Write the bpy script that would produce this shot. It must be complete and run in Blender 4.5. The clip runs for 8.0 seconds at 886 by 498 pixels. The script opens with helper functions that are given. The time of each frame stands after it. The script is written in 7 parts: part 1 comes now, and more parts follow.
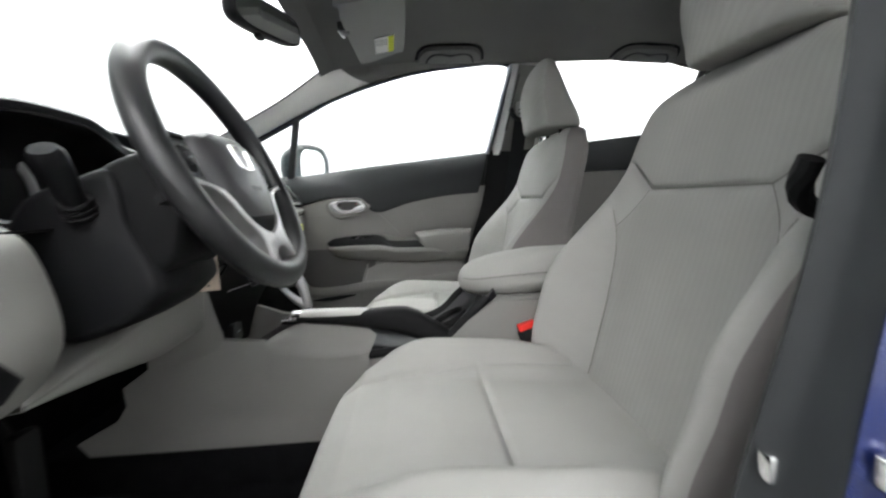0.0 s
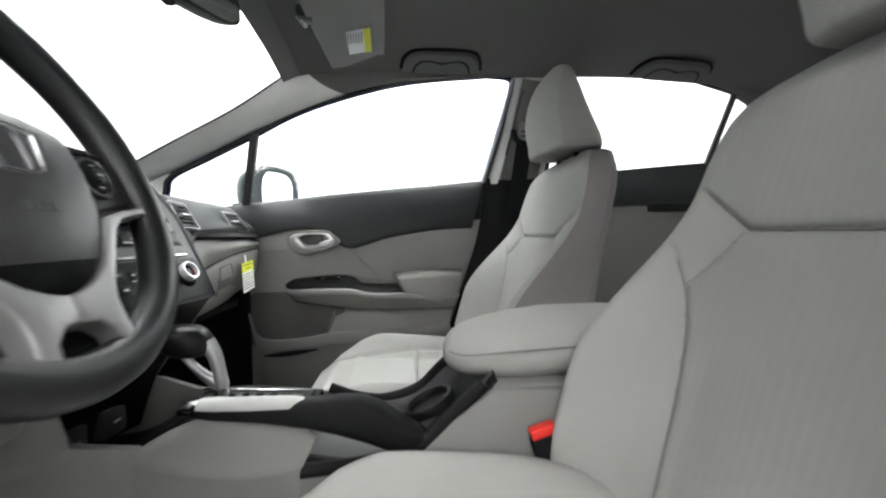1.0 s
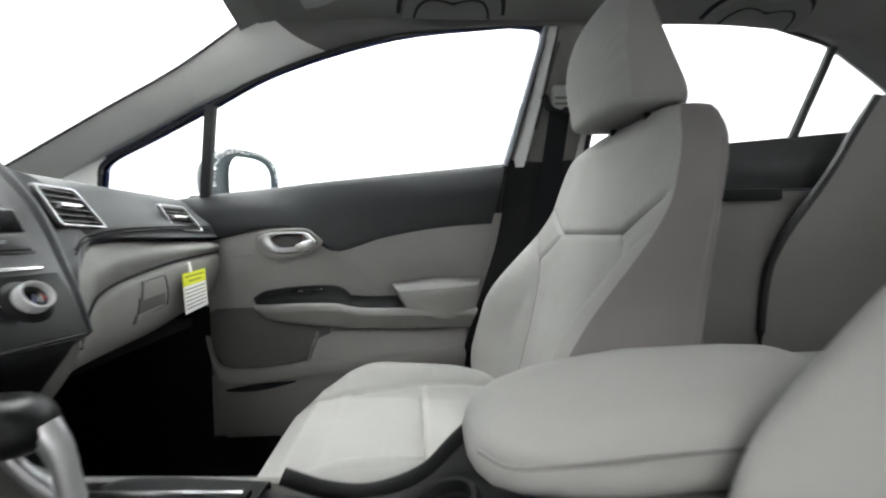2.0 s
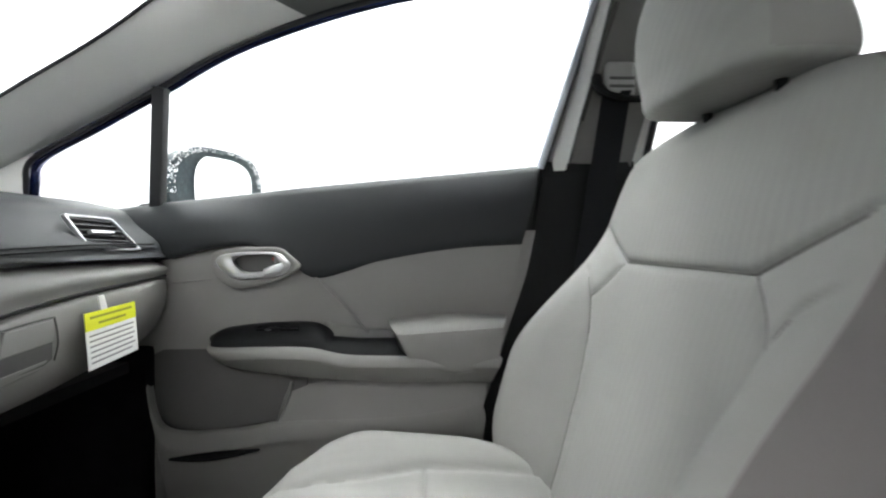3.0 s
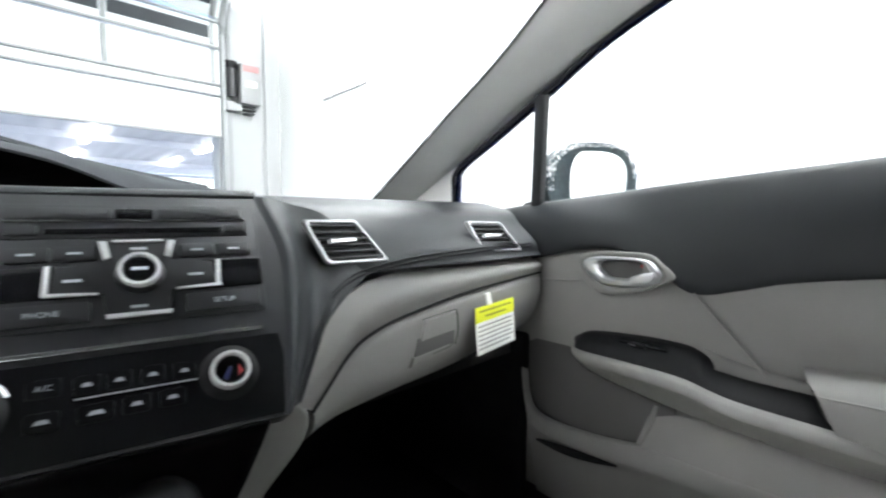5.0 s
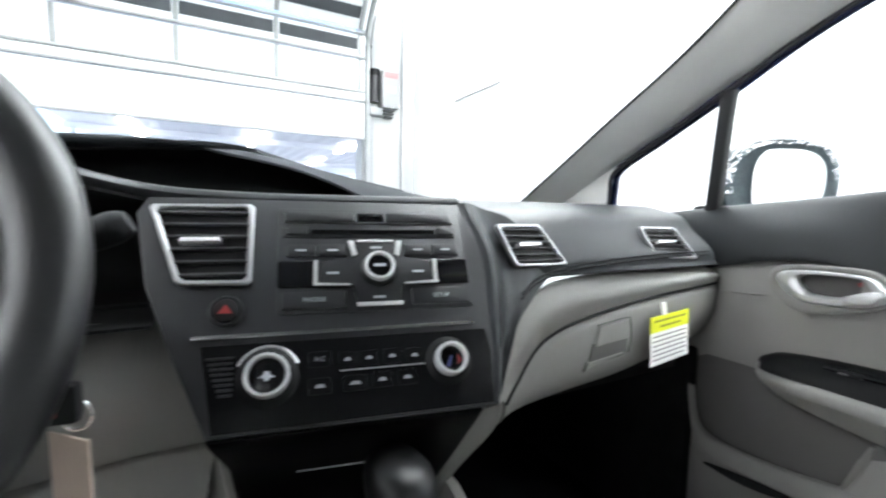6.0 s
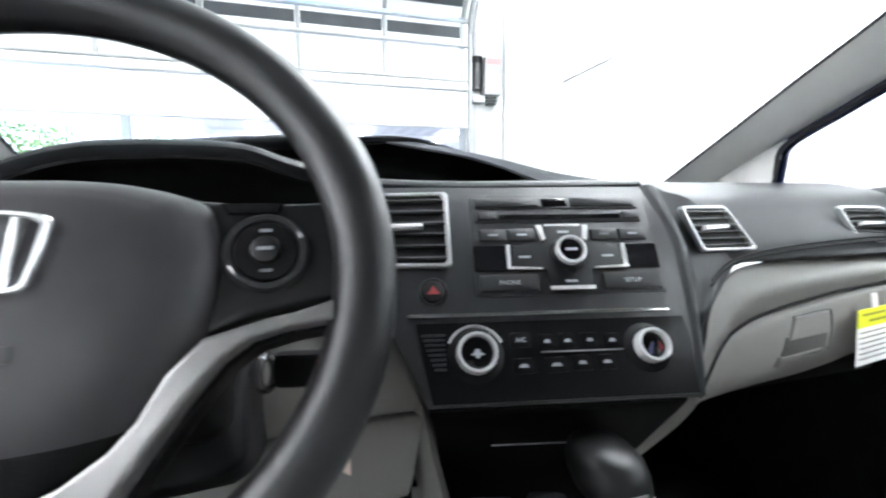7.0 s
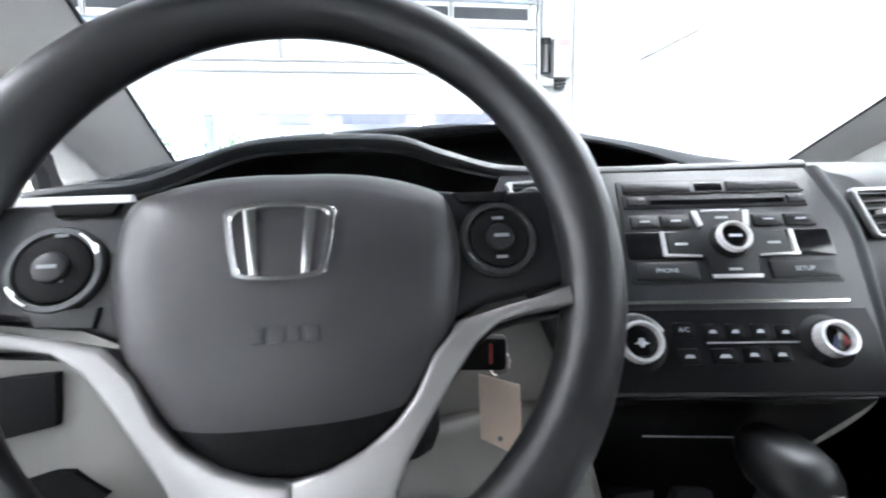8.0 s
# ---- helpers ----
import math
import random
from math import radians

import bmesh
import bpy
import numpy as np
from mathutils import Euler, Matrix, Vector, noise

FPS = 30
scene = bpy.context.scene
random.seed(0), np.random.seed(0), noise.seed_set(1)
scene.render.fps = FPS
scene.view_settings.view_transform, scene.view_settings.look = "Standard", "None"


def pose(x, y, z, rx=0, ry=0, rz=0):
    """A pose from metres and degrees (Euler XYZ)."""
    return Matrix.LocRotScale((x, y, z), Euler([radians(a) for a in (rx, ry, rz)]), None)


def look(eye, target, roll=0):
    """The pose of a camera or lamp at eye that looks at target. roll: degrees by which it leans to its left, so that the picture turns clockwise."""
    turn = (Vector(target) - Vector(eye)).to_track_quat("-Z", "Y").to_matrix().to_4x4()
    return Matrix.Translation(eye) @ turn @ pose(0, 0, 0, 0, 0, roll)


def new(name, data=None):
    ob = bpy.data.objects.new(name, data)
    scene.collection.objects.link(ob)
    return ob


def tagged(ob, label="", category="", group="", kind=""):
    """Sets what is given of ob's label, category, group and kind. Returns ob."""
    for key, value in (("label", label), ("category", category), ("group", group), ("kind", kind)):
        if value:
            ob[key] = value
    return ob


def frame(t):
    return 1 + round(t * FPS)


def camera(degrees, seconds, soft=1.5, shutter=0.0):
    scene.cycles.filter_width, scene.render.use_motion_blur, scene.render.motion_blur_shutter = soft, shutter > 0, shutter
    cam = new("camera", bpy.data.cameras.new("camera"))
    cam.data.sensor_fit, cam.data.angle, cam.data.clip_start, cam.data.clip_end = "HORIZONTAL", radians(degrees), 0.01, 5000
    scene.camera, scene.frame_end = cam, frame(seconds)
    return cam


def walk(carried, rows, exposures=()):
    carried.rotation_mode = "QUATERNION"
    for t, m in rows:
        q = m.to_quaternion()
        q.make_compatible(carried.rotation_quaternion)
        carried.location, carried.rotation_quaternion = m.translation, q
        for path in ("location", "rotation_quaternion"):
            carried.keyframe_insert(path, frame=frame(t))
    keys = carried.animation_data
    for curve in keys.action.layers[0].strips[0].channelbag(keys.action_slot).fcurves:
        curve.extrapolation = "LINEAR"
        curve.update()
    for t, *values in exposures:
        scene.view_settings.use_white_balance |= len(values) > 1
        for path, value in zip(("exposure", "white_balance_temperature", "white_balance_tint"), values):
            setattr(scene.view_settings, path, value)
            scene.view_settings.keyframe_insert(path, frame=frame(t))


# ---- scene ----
cam = camera(91.6, 8.0, soft=2.1, shutter=0.5)
PATH = [
    (0, (-0.047, -0.972, 0.871), (0.082, 1.011, 0.644), -2.1),
    (0.5, (-0.04, -0.839, 0.869), (0.213, 1.143, 0.767), -1.7),
    (1, (-0.009, -0.687, 0.875), (0.165, 1.304, 0.805), -0.5),
    (1.2, (0.002, -0.632, 0.882), (0.158, 1.36, 0.803), -0.3),
    (2.5, (0.011, -0.248, 0.869), (0.143, 1.747, 0.803), -1.3),
    (3, (0.032, -0.137, 0.895), (0.085, 1.863, 0.87), -0.2),
    (3.5, (0.034, -0.049, 0.904), (-0.29, 1.924, 0.849), -0.3),
    (4, (0.025, -0.026, 0.922), (-0.811, 1.785, 0.774), -0.1),
    (4.5, (0.027, -0.031, 0.939), (-1.179, 1.554, 0.756), -0.7),
    (5.8, (-0.008, -0.129, 0.962), (-1.697, 0.929, 0.791), 1.9),
    (6, (-0.015, -0.145, 0.962), (-1.761, 0.812, 0.773), 1.3),
    (6.5, (-0.033, -0.191, 0.959), (-1.877, 0.548, 0.728), 0.0),
    (7, (-0.047, -0.239, 0.958), (-1.951, 0.32, 0.711), -0.4),
    (7.5, (-0.056, -0.295, 0.959), (-1.99, 0.133, 0.683), -0.5),
    (8, (-0.064, -0.331, 0.959), (-2.019, -0.031, 0.664), -1.6),
]
walk(cam, [(t, look(eye, target, roll)) for t, eye, target, roll in PATH], [(0, 2.09, 6500, 14), (3.5, 2.10, 6420, 14), (4.5, 2.18, 6350, 14), (6, 2.45, 6250, 14), (7, 2.6, 6200, 15), (8, 2.75, 6120, 17)])

# ---- light: white workshop lit by added area lamps, overcast day outside ----
world = bpy.data.worlds.new("overcast_sky")
world.use_nodes = True
scene.world = world
wn = world.node_tree
sky = wn.nodes.new("ShaderNodeTexSky")
sky.sky_type, sky.sun_disc = "NISHITA", False
sky.sun_elevation, sky.sun_rotation = radians(56), radians(68)
wn.links.new(sky.outputs[0], wn.nodes["Background"].inputs[0])
wn.nodes["Background"].inputs[1].default_value = 0.12
sun = new("sun", bpy.data.lights.new("sun", "SUN"))
sun.data.energy, sun.data.angle = 3.0, radians(12)
sun.matrix_world = look((0, 0, 8), (-5, -2, 0))

# ceiling lamps that wash the white walls: place, aim, length, watts
# added area lamps, fixtures unseen, washing walls and floor: place, aim, length, watts
LAMPS = [((-2.2, -1.2, 3.3), (-4.1, -1.2, 2.9), 3.5, 16), ((0.0, 0.85, 3.3), (0.0, 1.73, 3.25), 4.4, 150), ((4.4, -0.8, 3.3), (6.5, -0.8, 2.9), 3.5, 150), ((-0.6, -3.0, 3.3), (-0.6, -3.0, 0.0), 3.5, 26), ((-0.4, -4.4, 3.3), (-0.4, -6.0, 2.4), 4.5, 115)]
for eye, aim, length, watts in LAMPS:
    lamp = new("tube_light", bpy.data.lights.new("tube_light", "AREA"))
    lamp.data.shape, lamp.data.size, lamp.data.size_y = "RECTANGLE", length, 0.3
    lamp.data.energy, lamp.data.color = watts, (0.985, 1.0, 0.99)
    lamp.matrix_world = look(eye, aim)


# ---- materials ----
def material(name, color, rough=0.5, metal=0.0, vary=0.08, scale=6.0, grain=400.0, bump=0.1, coat=0.0, spec=0.5, depth=0.001):
    """A surface with large soft variation and fine grain, at real size."""
    m = bpy.data.materials.new(name)
    m.use_nodes = True
    nt = m.node_tree
    bsdf = nt.nodes["Principled BSDF"]
    tc = nt.nodes.new("ShaderNodeTexCoord")
    big, fine = nt.nodes.new("ShaderNodeTexNoise"), nt.nodes.new("ShaderNodeTexNoise")
    big.inputs["Scale"].default_value, big.inputs["Detail"].default_value = scale, 5
    fine.inputs["Scale"].default_value, fine.inputs["Detail"].default_value = grain, 2
    for n in (big, fine):
        nt.links.new(tc.outputs["Object"], n.inputs["Vector"])
    add = nt.nodes.new("ShaderNodeMath")
    add.operation = "MULTIPLY_ADD"
    add.inputs[1].default_value = 0.45
    nt.links.new(fine.outputs["Fac"], add.inputs[0])
    nt.links.new(big.outputs["Fac"], add.inputs[2])
    ramp = nt.nodes.new("ShaderNodeMapRange")
    ramp.inputs["From Min"].default_value, ramp.inputs["From Max"].default_value = 0.4, 1.05
    ramp.inputs["To Min"].default_value, ramp.inputs["To Max"].default_value = 1 - vary, 1 + vary
    nt.links.new(add.outputs[0], ramp.inputs["Value"])
    mul = nt.nodes.new("ShaderNodeVectorMath")
    mul.operation = "SCALE"
    mul.inputs[0].default_value = color
    nt.links.new(ramp.outputs[0], mul.inputs["Scale"])
    nt.links.new(mul.outputs[0], bsdf.inputs["Base Color"])
    rr = nt.nodes.new("ShaderNodeMapRange")
    rr.inputs["To Min"].default_value, rr.inputs["To Max"].default_value = max(0.02, rough - 0.07), min(1, rough + 0.07)
    nt.links.new(big.outputs["Fac"], rr.inputs["Value"])
    nt.links.new(rr.outputs[0], bsdf.inputs["Roughness"])
    bsdf.inputs["Metallic"].default_value = metal
    bsdf.inputs["Coat Weight"].default_value = coat
    bsdf.inputs["Specular IOR Level"].default_value = spec
    if bump:
        b = nt.nodes.new("ShaderNodeBump")
        b.inputs["Strength"].default_value, b.inputs["Distance"].default_value = bump, depth
        nt.links.new(fine.outputs["Fac"], b.inputs["Height"])
        nt.links.new(b.outputs[0], bsdf.inputs["Normal"])
    return m


def ribbed(name, color, axis, period, wobble, amount, shade):
    """Woven seat cloth with soft wavy ribs across one axis."""
    m = material(name, color, rough=0.95, vary=0.07, scale=7, grain=1100, bump=0.35, spec=0.15)
    nt = m.node_tree
    bsdf = nt.nodes["Principled BSDF"]
    tc = nt.nodes.new("ShaderNodeTexCoord")
    wave = nt.nodes.new("ShaderNodeTexWave")
    wave.bands_direction = axis
    wave.inputs["Scale"].default_value = 0.314 / period
    wave.inputs["Distortion"].default_value = wobble
    wave.inputs["Detail"].default_value = 1.0
    wave.inputs["Detail Scale"].default_value = 0.35
    nt.links.new(tc.outputs["Object"], wave.inputs["Vector"])
    b = nt.nodes.new("ShaderNodeBump")
    b.inputs["Strength"].default_value, b.inputs["Distance"].default_value = amount, 0.002
    weave = bsdf.inputs["Normal"].links[0].from_socket
    patch = nt.nodes.new("ShaderNodeTexNoise")
    patch.inputs["Scale"].default_value = 7.0
    nt.links.new(tc.outputs["Object"], patch.inputs["Vector"])
    worn = nt.nodes.new("ShaderNodeMath")
    worn.operation = "MULTIPLY"
    nt.links.new(wave.outputs["Fac"], worn.inputs[0])
    nt.links.new(patch.outputs["Fac"], worn.inputs[1])
    nt.links.new(worn.outputs[0], b.inputs["Height"])
    nt.links.new(weave, b.inputs["Normal"])
    nt.links.new(b.outputs[0], bsdf.inputs["Normal"])
    link = bsdf.inputs["Base Color"].links[0]
    src = link.from_socket
    s = nt.nodes.new("ShaderNodeMapRange")
    s.inputs["To Min"].default_value, s.inputs["To Max"].default_value = 1 - shade, 1.0
    nt.links.new(worn.outputs[0], s.inputs["Value"])
    v = nt.nodes.new("ShaderNodeVectorMath")
    v.operation = "SCALE"
    nt.links.new(src, v.inputs[0])
    nt.links.new(s.outputs[0], v.inputs["Scale"])
    nt.links.new(v.outputs[0], bsdf.inputs["Base Color"])
    return m


def glow(name, color, strength):
    m = bpy.data.materials.new(name)
    m.use_nodes = True
    b = m.node_tree.nodes["Principled BSDF"]
    b.inputs["Base Color"].default_value = (*color, 1)
    b.inputs["Emission Color"].default_value, b.inputs["Emission Strength"].default_value = (*color, 1), strength
    return m


def glass_material(name, tint=(1, 1, 1), rough=0.0):
    m = bpy.data.materials.new(name)
    m.use_nodes = True
    nt = m.node_tree
    mixer, clear, gloss = nt.nodes.new("ShaderNodeMixShader"), nt.nodes.new("ShaderNodeBsdfTransparent"), nt.nodes.new("ShaderNodeBsdfGlossy")
    clear.inputs[0].default_value = (*tint, 1)
    gloss.inputs["Roughness"].default_value = rough
    mixer.inputs[0].default_value = 0.04
    nt.links.new(clear.outputs[0], mixer.inputs[1])
    nt.links.new(gloss.outputs[0], mixer.inputs[2])
    nt.links.new(mixer.outputs[0], nt.nodes["Material Output"].inputs[0])
    return m


CLOTH = material("grey_seat_cloth", (0.345, 0.342, 0.326), rough=0.95, vary=0.07, scale=7, grain=1100, bump=0.35, spec=0.15)
RIB_BACK = ribbed("ribbed_seat_cloth", (0.345, 0.342, 0.326), "Y", 0.0125, 4.2, 0.11, 0.06)
RIB_HEAD = ribbed("ribbed_headrest_cloth", (0.345, 0.342, 0.326), "DIAGONAL", 0.010, 2.4, 0.14, 0.07)
RIB_SEAT = ribbed("ribbed_cushion_cloth", (0.345, 0.342, 0.326), "Y", 0.011, 2.6, 0.04, 0.015)
# A warmer side cloth, darkened further so its tone holds the side's shade.
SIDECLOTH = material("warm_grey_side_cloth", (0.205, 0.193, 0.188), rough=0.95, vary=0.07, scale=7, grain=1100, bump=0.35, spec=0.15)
HEADSIDE = material("grey_headrest_side_cloth", (0.295, 0.288, 0.276), rough=0.95, vary=0.07, scale=7, grain=1100, bump=0.35, spec=0.15)
SEAM = material("seam_thread", (0.20, 0.195, 0.185), rough=0.9, bump=0)
GREY = material("grey_moulded_plastic", (0.195, 0.192, 0.182), rough=0.62, vary=0.05, grain=700, bump=0.25, spec=0.35)
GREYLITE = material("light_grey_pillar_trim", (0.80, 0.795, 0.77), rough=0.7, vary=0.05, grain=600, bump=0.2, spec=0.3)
GRIPGREY = material("pale_grey_grip_plastic", (0.40, 0.397, 0.38), rough=0.5, vary=0.04, grain=700, bump=0.1, spec=0.35)
HANDLEGREY = material("dark_grey_handle_plastic", (0.115, 0.114, 0.11), rough=0.6, vary=0.05, grain=700, bump=0.2, spec=0.3)
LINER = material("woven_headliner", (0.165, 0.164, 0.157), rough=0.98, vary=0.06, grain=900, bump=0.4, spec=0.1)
DARK = material("charcoal_grained_plastic", (0.013, 0.0135, 0.015), rough=0.38, vary=0.10, grain=1300, bump=0.12, spec=0.5)
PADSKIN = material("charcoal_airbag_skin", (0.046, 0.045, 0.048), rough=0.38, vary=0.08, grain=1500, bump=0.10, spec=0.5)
SLAT = material("grey_vent_slat", (0.035, 0.036, 0.038), rough=0.4, vary=0.08, grain=900, bump=0.05, spec=0.5)
KEY = material("charcoal_key_plastic", (0.010, 0.0105, 0.0115), rough=0.38, vary=0.1, grain=1300, bump=0.05, spec=0.5)
DOORGREY = material("grey_door_plastic", (0.185, 0.181, 0.171), rough=0.62, vary=0.06, grain=700, bump=0.25, spec=0.3)
SHADEGREY = material("recess_shade_and_gap_grey", (0.075, 0.074, 0.070), rough=0.6, vary=0.08, grain=700, bump=0.2, spec=0.3)
RECESSGREY = material("dark_lining_and_recess_shade", (0.088, 0.086, 0.083), rough=0.95, vary=0.08, grain=900, bump=0.3, spec=0.1)
DARKSOFT = material("charcoal_soft_pad", (0.019, 0.021, 0.023), rough=0.46, vary=0.08, grain=1000, bump=0.22, spec=0.32)
BANDSOFT = material("charcoal_door_band", (0.0135, 0.0148, 0.0162), rough=0.5, vary=0.08, grain=1000, bump=0.22, spec=0.25)
SOFTMATT = material("charcoal_matt_foam", (0.045, 0.048, 0.052), rough=0.9, vary=0.08, grain=1000, bump=0.2, spec=0.08)
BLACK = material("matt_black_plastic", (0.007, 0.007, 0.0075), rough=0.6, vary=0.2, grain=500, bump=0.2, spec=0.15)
GLOSS = material("piano_black_plastic", (0.006, 0.006, 0.007), rough=0.12, vary=0.1, bump=0.0)
RIM = material("black_urethane_rim", (0.011, 0.011, 0.012), rough=0.40, vary=0.12, grain=1200, bump=0.12, spec=0.6)
SILVER = material("satin_silver_paint", (0.50, 0.50, 0.51), rough=0.38, metal=0.75, vary=0.04, grain=900, bump=0.05)
SPOKE = material("silver_spoke_paint", (0.36, 0.352, 0.352), rough=0.30, metal=0.6, vary=0.04, grain=900, bump=0.05)
CHROME = material("chrome", (0.85, 0.85, 0.86), rough=0.17, metal=1.0, vary=0.03, bump=0.0)
CARPET = material("black_carpet", (0.010, 0.010, 0.011), rough=1.0, vary=0.3, scale=30, grain=1500, bump=0.8, spec=0.05, depth=0.003)
WEB = material("black_belt_webbing", (0.014, 0.014, 0.016), rough=0.8, vary=0.1, grain=1200, bump=0.3, spec=0.15)
RED = material("red_button_plastic", (0.75, 0.03, 0.02), rough=0.35, vary=0.05, bump=0.0)
DULLRED = material("dull_red_mark", (0.22, 0.012, 0.012), rough=0.5, vary=0.05, bump=0.0)
PAPER = material("white_paper", (0.82, 0.82, 0.80), rough=0.8, vary=0.03, bump=0.05)
YELLOW = material("yellow_green_print", (0.72, 0.74, 0.02), rough=0.7, vary=0.03, bump=0.0)
INK = material("grey_print", (0.22, 0.22, 0.22), rough=0.8, vary=0.05, bump=0.0)
INKDARK = material("dark_print_on_yellow", (0.30, 0.32, 0.03), rough=0.8, vary=0.05, bump=0.0)
LEGEND = material("pale_legend_print", (0.34, 0.36, 0.38), rough=0.6, vary=0.03, bump=0.0)
BRIGHT = material("bright_knob_ring", (0.84, 0.84, 0.85), rough=0.2, metal=0.45, vary=0.03, bump=0.0)
SMOKE = material("smoked_chrome", (0.12, 0.122, 0.126), rough=0.28, metal=0.7, vary=0.05, bump=0.0)
CARD = material("cream_card", (0.62, 0.50, 0.42), rough=0.8, vary=0.05, bump=0.05)
BLUE = material("blue_metallic_paint", (0.006, 0.016, 0.10), rough=0.25, metal=0.4, vary=0.08, grain=1500, bump=0.0, coat=0.7)
KNOBSKIN = material("smooth_black_leather_grain", (0.008, 0.008, 0.0085), rough=0.36, vary=0.12, grain=1200, bump=0.1, spec=0.25)
PANELBLACK = material("satin_black_panel", (0.004, 0.004, 0.0045), rough=0.30, vary=0.12, grain=1300, bump=0.05, spec=0.12)
SHROUD = material("charcoal_column_plastic", (0.010, 0.010, 0.011), rough=0.5, vary=0.1, grain=1300, bump=0.12, spec=0.13)
PIERPAINT = material("pale_grey_pier_paint", (0.36, 0.37, 0.367), rough=0.7, vary=0.08, scale=2.5, grain=60, bump=0.1)
FRAMEGREY = material("satin_grey_door_frame", (0.34, 0.36, 0.39), rough=0.35, metal=0.3, vary=0.05, grain=900, bump=0.03)
RUBBER = material("black_rubber", (0.012, 0.012, 0.013), rough=0.7, bump=0.1)
GLASS = glass_material("clear_window_glass", (0.97, 0.985, 0.98))
MIRROR = material("mirror_glass", (0.9, 0.92, 0.92), rough=0.02, metal=1.0, vary=0.0, bump=0.0)
WALLPAINT = material("white_wall_paint", (0.78, 0.80, 0.79), rough=0.8, vary=0.03, scale=1.5, grain=60, bump=0.15)
BOUNCEWALL = material("pale_bounce_wall", (0.66, 0.665, 0.66), rough=0.7, vary=0.12, scale=1.2, grain=60, bump=0.1)
CONCRETE = material("sealed_concrete", (0.085, 0.085, 0.083), rough=0.45, vary=0.15, scale=1.2, grain=80, bump=0.15)
DOORWHITE = material("white_door_panel_paint", (0.60, 0.62, 0.62), rough=0.5, vary=0.03, scale=2, grain=90, bump=0.1)
ALU = material("aluminium_rail", (0.26, 0.27, 0.27), rough=0.5, metal=0.3, vary=0.06, grain=200, bump=0.05)
DULLGLASS = material("dark_door_window", (0.05, 0.055, 0.06), rough=0.55, vary=0.15, bump=0.0, spec=0.15)
PALERED = material("faded_red_print", (0.36, 0.17, 0.17), rough=0.6, vary=0.05, bump=0.0)
YARD = material("pale_yard_concrete", (0.42, 0.42, 0.41), rough=0.8, vary=0.12, scale=0.6, grain=40, bump=0.15)
BOXGREY = material("grey_box_enamel", (0.24, 0.245, 0.245), rough=0.5, vary=0.06, bump=0.05)
SHEETMETAL = material("pale_blue_sheet_metal", (0.60, 0.63, 0.68), rough=0.45, vary=0.06, scale=2, grain=60, bump=0.05)
LEAF = material("green_leaves", (0.10, 0.19, 0.07), rough=0.55, vary=0.4, scale=8, bump=0.0)
BARK = material("brown_bark", (0.10, 0.07, 0.05), rough=0.9, vary=0.3, scale=20, bump=0.5, depth=0.01)
TUBE = glow("lit_tube", (1.0, 0.98, 0.95), 6.0)
WETGLASS = material("wet_speckled_plastic", (0.02, 0.032, 0.036), rough=0.4, vary=0.6, scale=90, grain=300, bump=0.5, spec=0.3, depth=0.002)


# ---- mesh tools ----
def V(*a):
    return Vector(a)


def catmull(pts, n, closed=False):
    """n points along a smooth curve through pts."""
    pts = [Vector(p) for p in pts]
    k = len(pts)
    if k == 2 and not closed:
        return [pts[0].lerp(pts[1], i / (n - 1)) for i in range(n)]
    out = []
    spans = k if closed else k - 1
    for i in range(n):
        s = i / n * spans if closed else i / (n - 1) * spans
        j = min(int(s), spans - 1)
        t = s - j
        if closed:
            p0, p1, p2, p3 = (pts[(j + d) % k] for d in (-1, 0, 1, 2))
        else:
            p1, p2 = pts[j], pts[j + 1]
            p0 = pts[j - 1] if j > 0 else p1 * 2 - p2
            p3 = pts[j + 2] if j + 2 < k else p2 * 2 - p1
        out.append(0.5 * ((2 * p1) + (p2 - p0) * t + (2 * p0 - 5 * p1 + 4 * p2 - p3) * t * t + (3 * p1 - p0 - 3 * p2 + p3) * t ** 3))
    return out


def grid(rows, closed_u=False, closed_v=False):
    """A mesh from rows of points."""
    bm = bmesh.new()
    vs = [[bm.verts.new(p) for p in r] for r in rows]
    nr, nc = len(vs), len(vs[0])
    for i in range(nr if closed_v else nr - 1):
        for j in range(nc if closed_u else nc - 1):
            a, b = vs[i], vs[(i + 1) % nr]
            bm.faces.new((a[j], a[(j + 1) % nc], b[(j + 1) % nc], b[j]))
    return bm


def thicken(bm, t):
    """Turn an open sheet into a closed shell, grown against its normals."""
    bmesh.ops.recalc_face_normals(bm, faces=bm.faces)
    bm.normal_update()
    twin = {v: bm.verts.new(v.co - v.normal * t) for v in bm.verts[:]}
    rim = [e for e in bm.edges if len(e.link_faces) == 1]
    for f in bm.faces[:]:
        bm.faces.new([twin[v] for v in reversed(f.verts)])
    for e in rim:
        a, b = e.verts
        bm.faces.new((a, b, twin[b], twin[a]))
    bmesh.ops.recalc_face_normals(bm, faces=bm.faces)


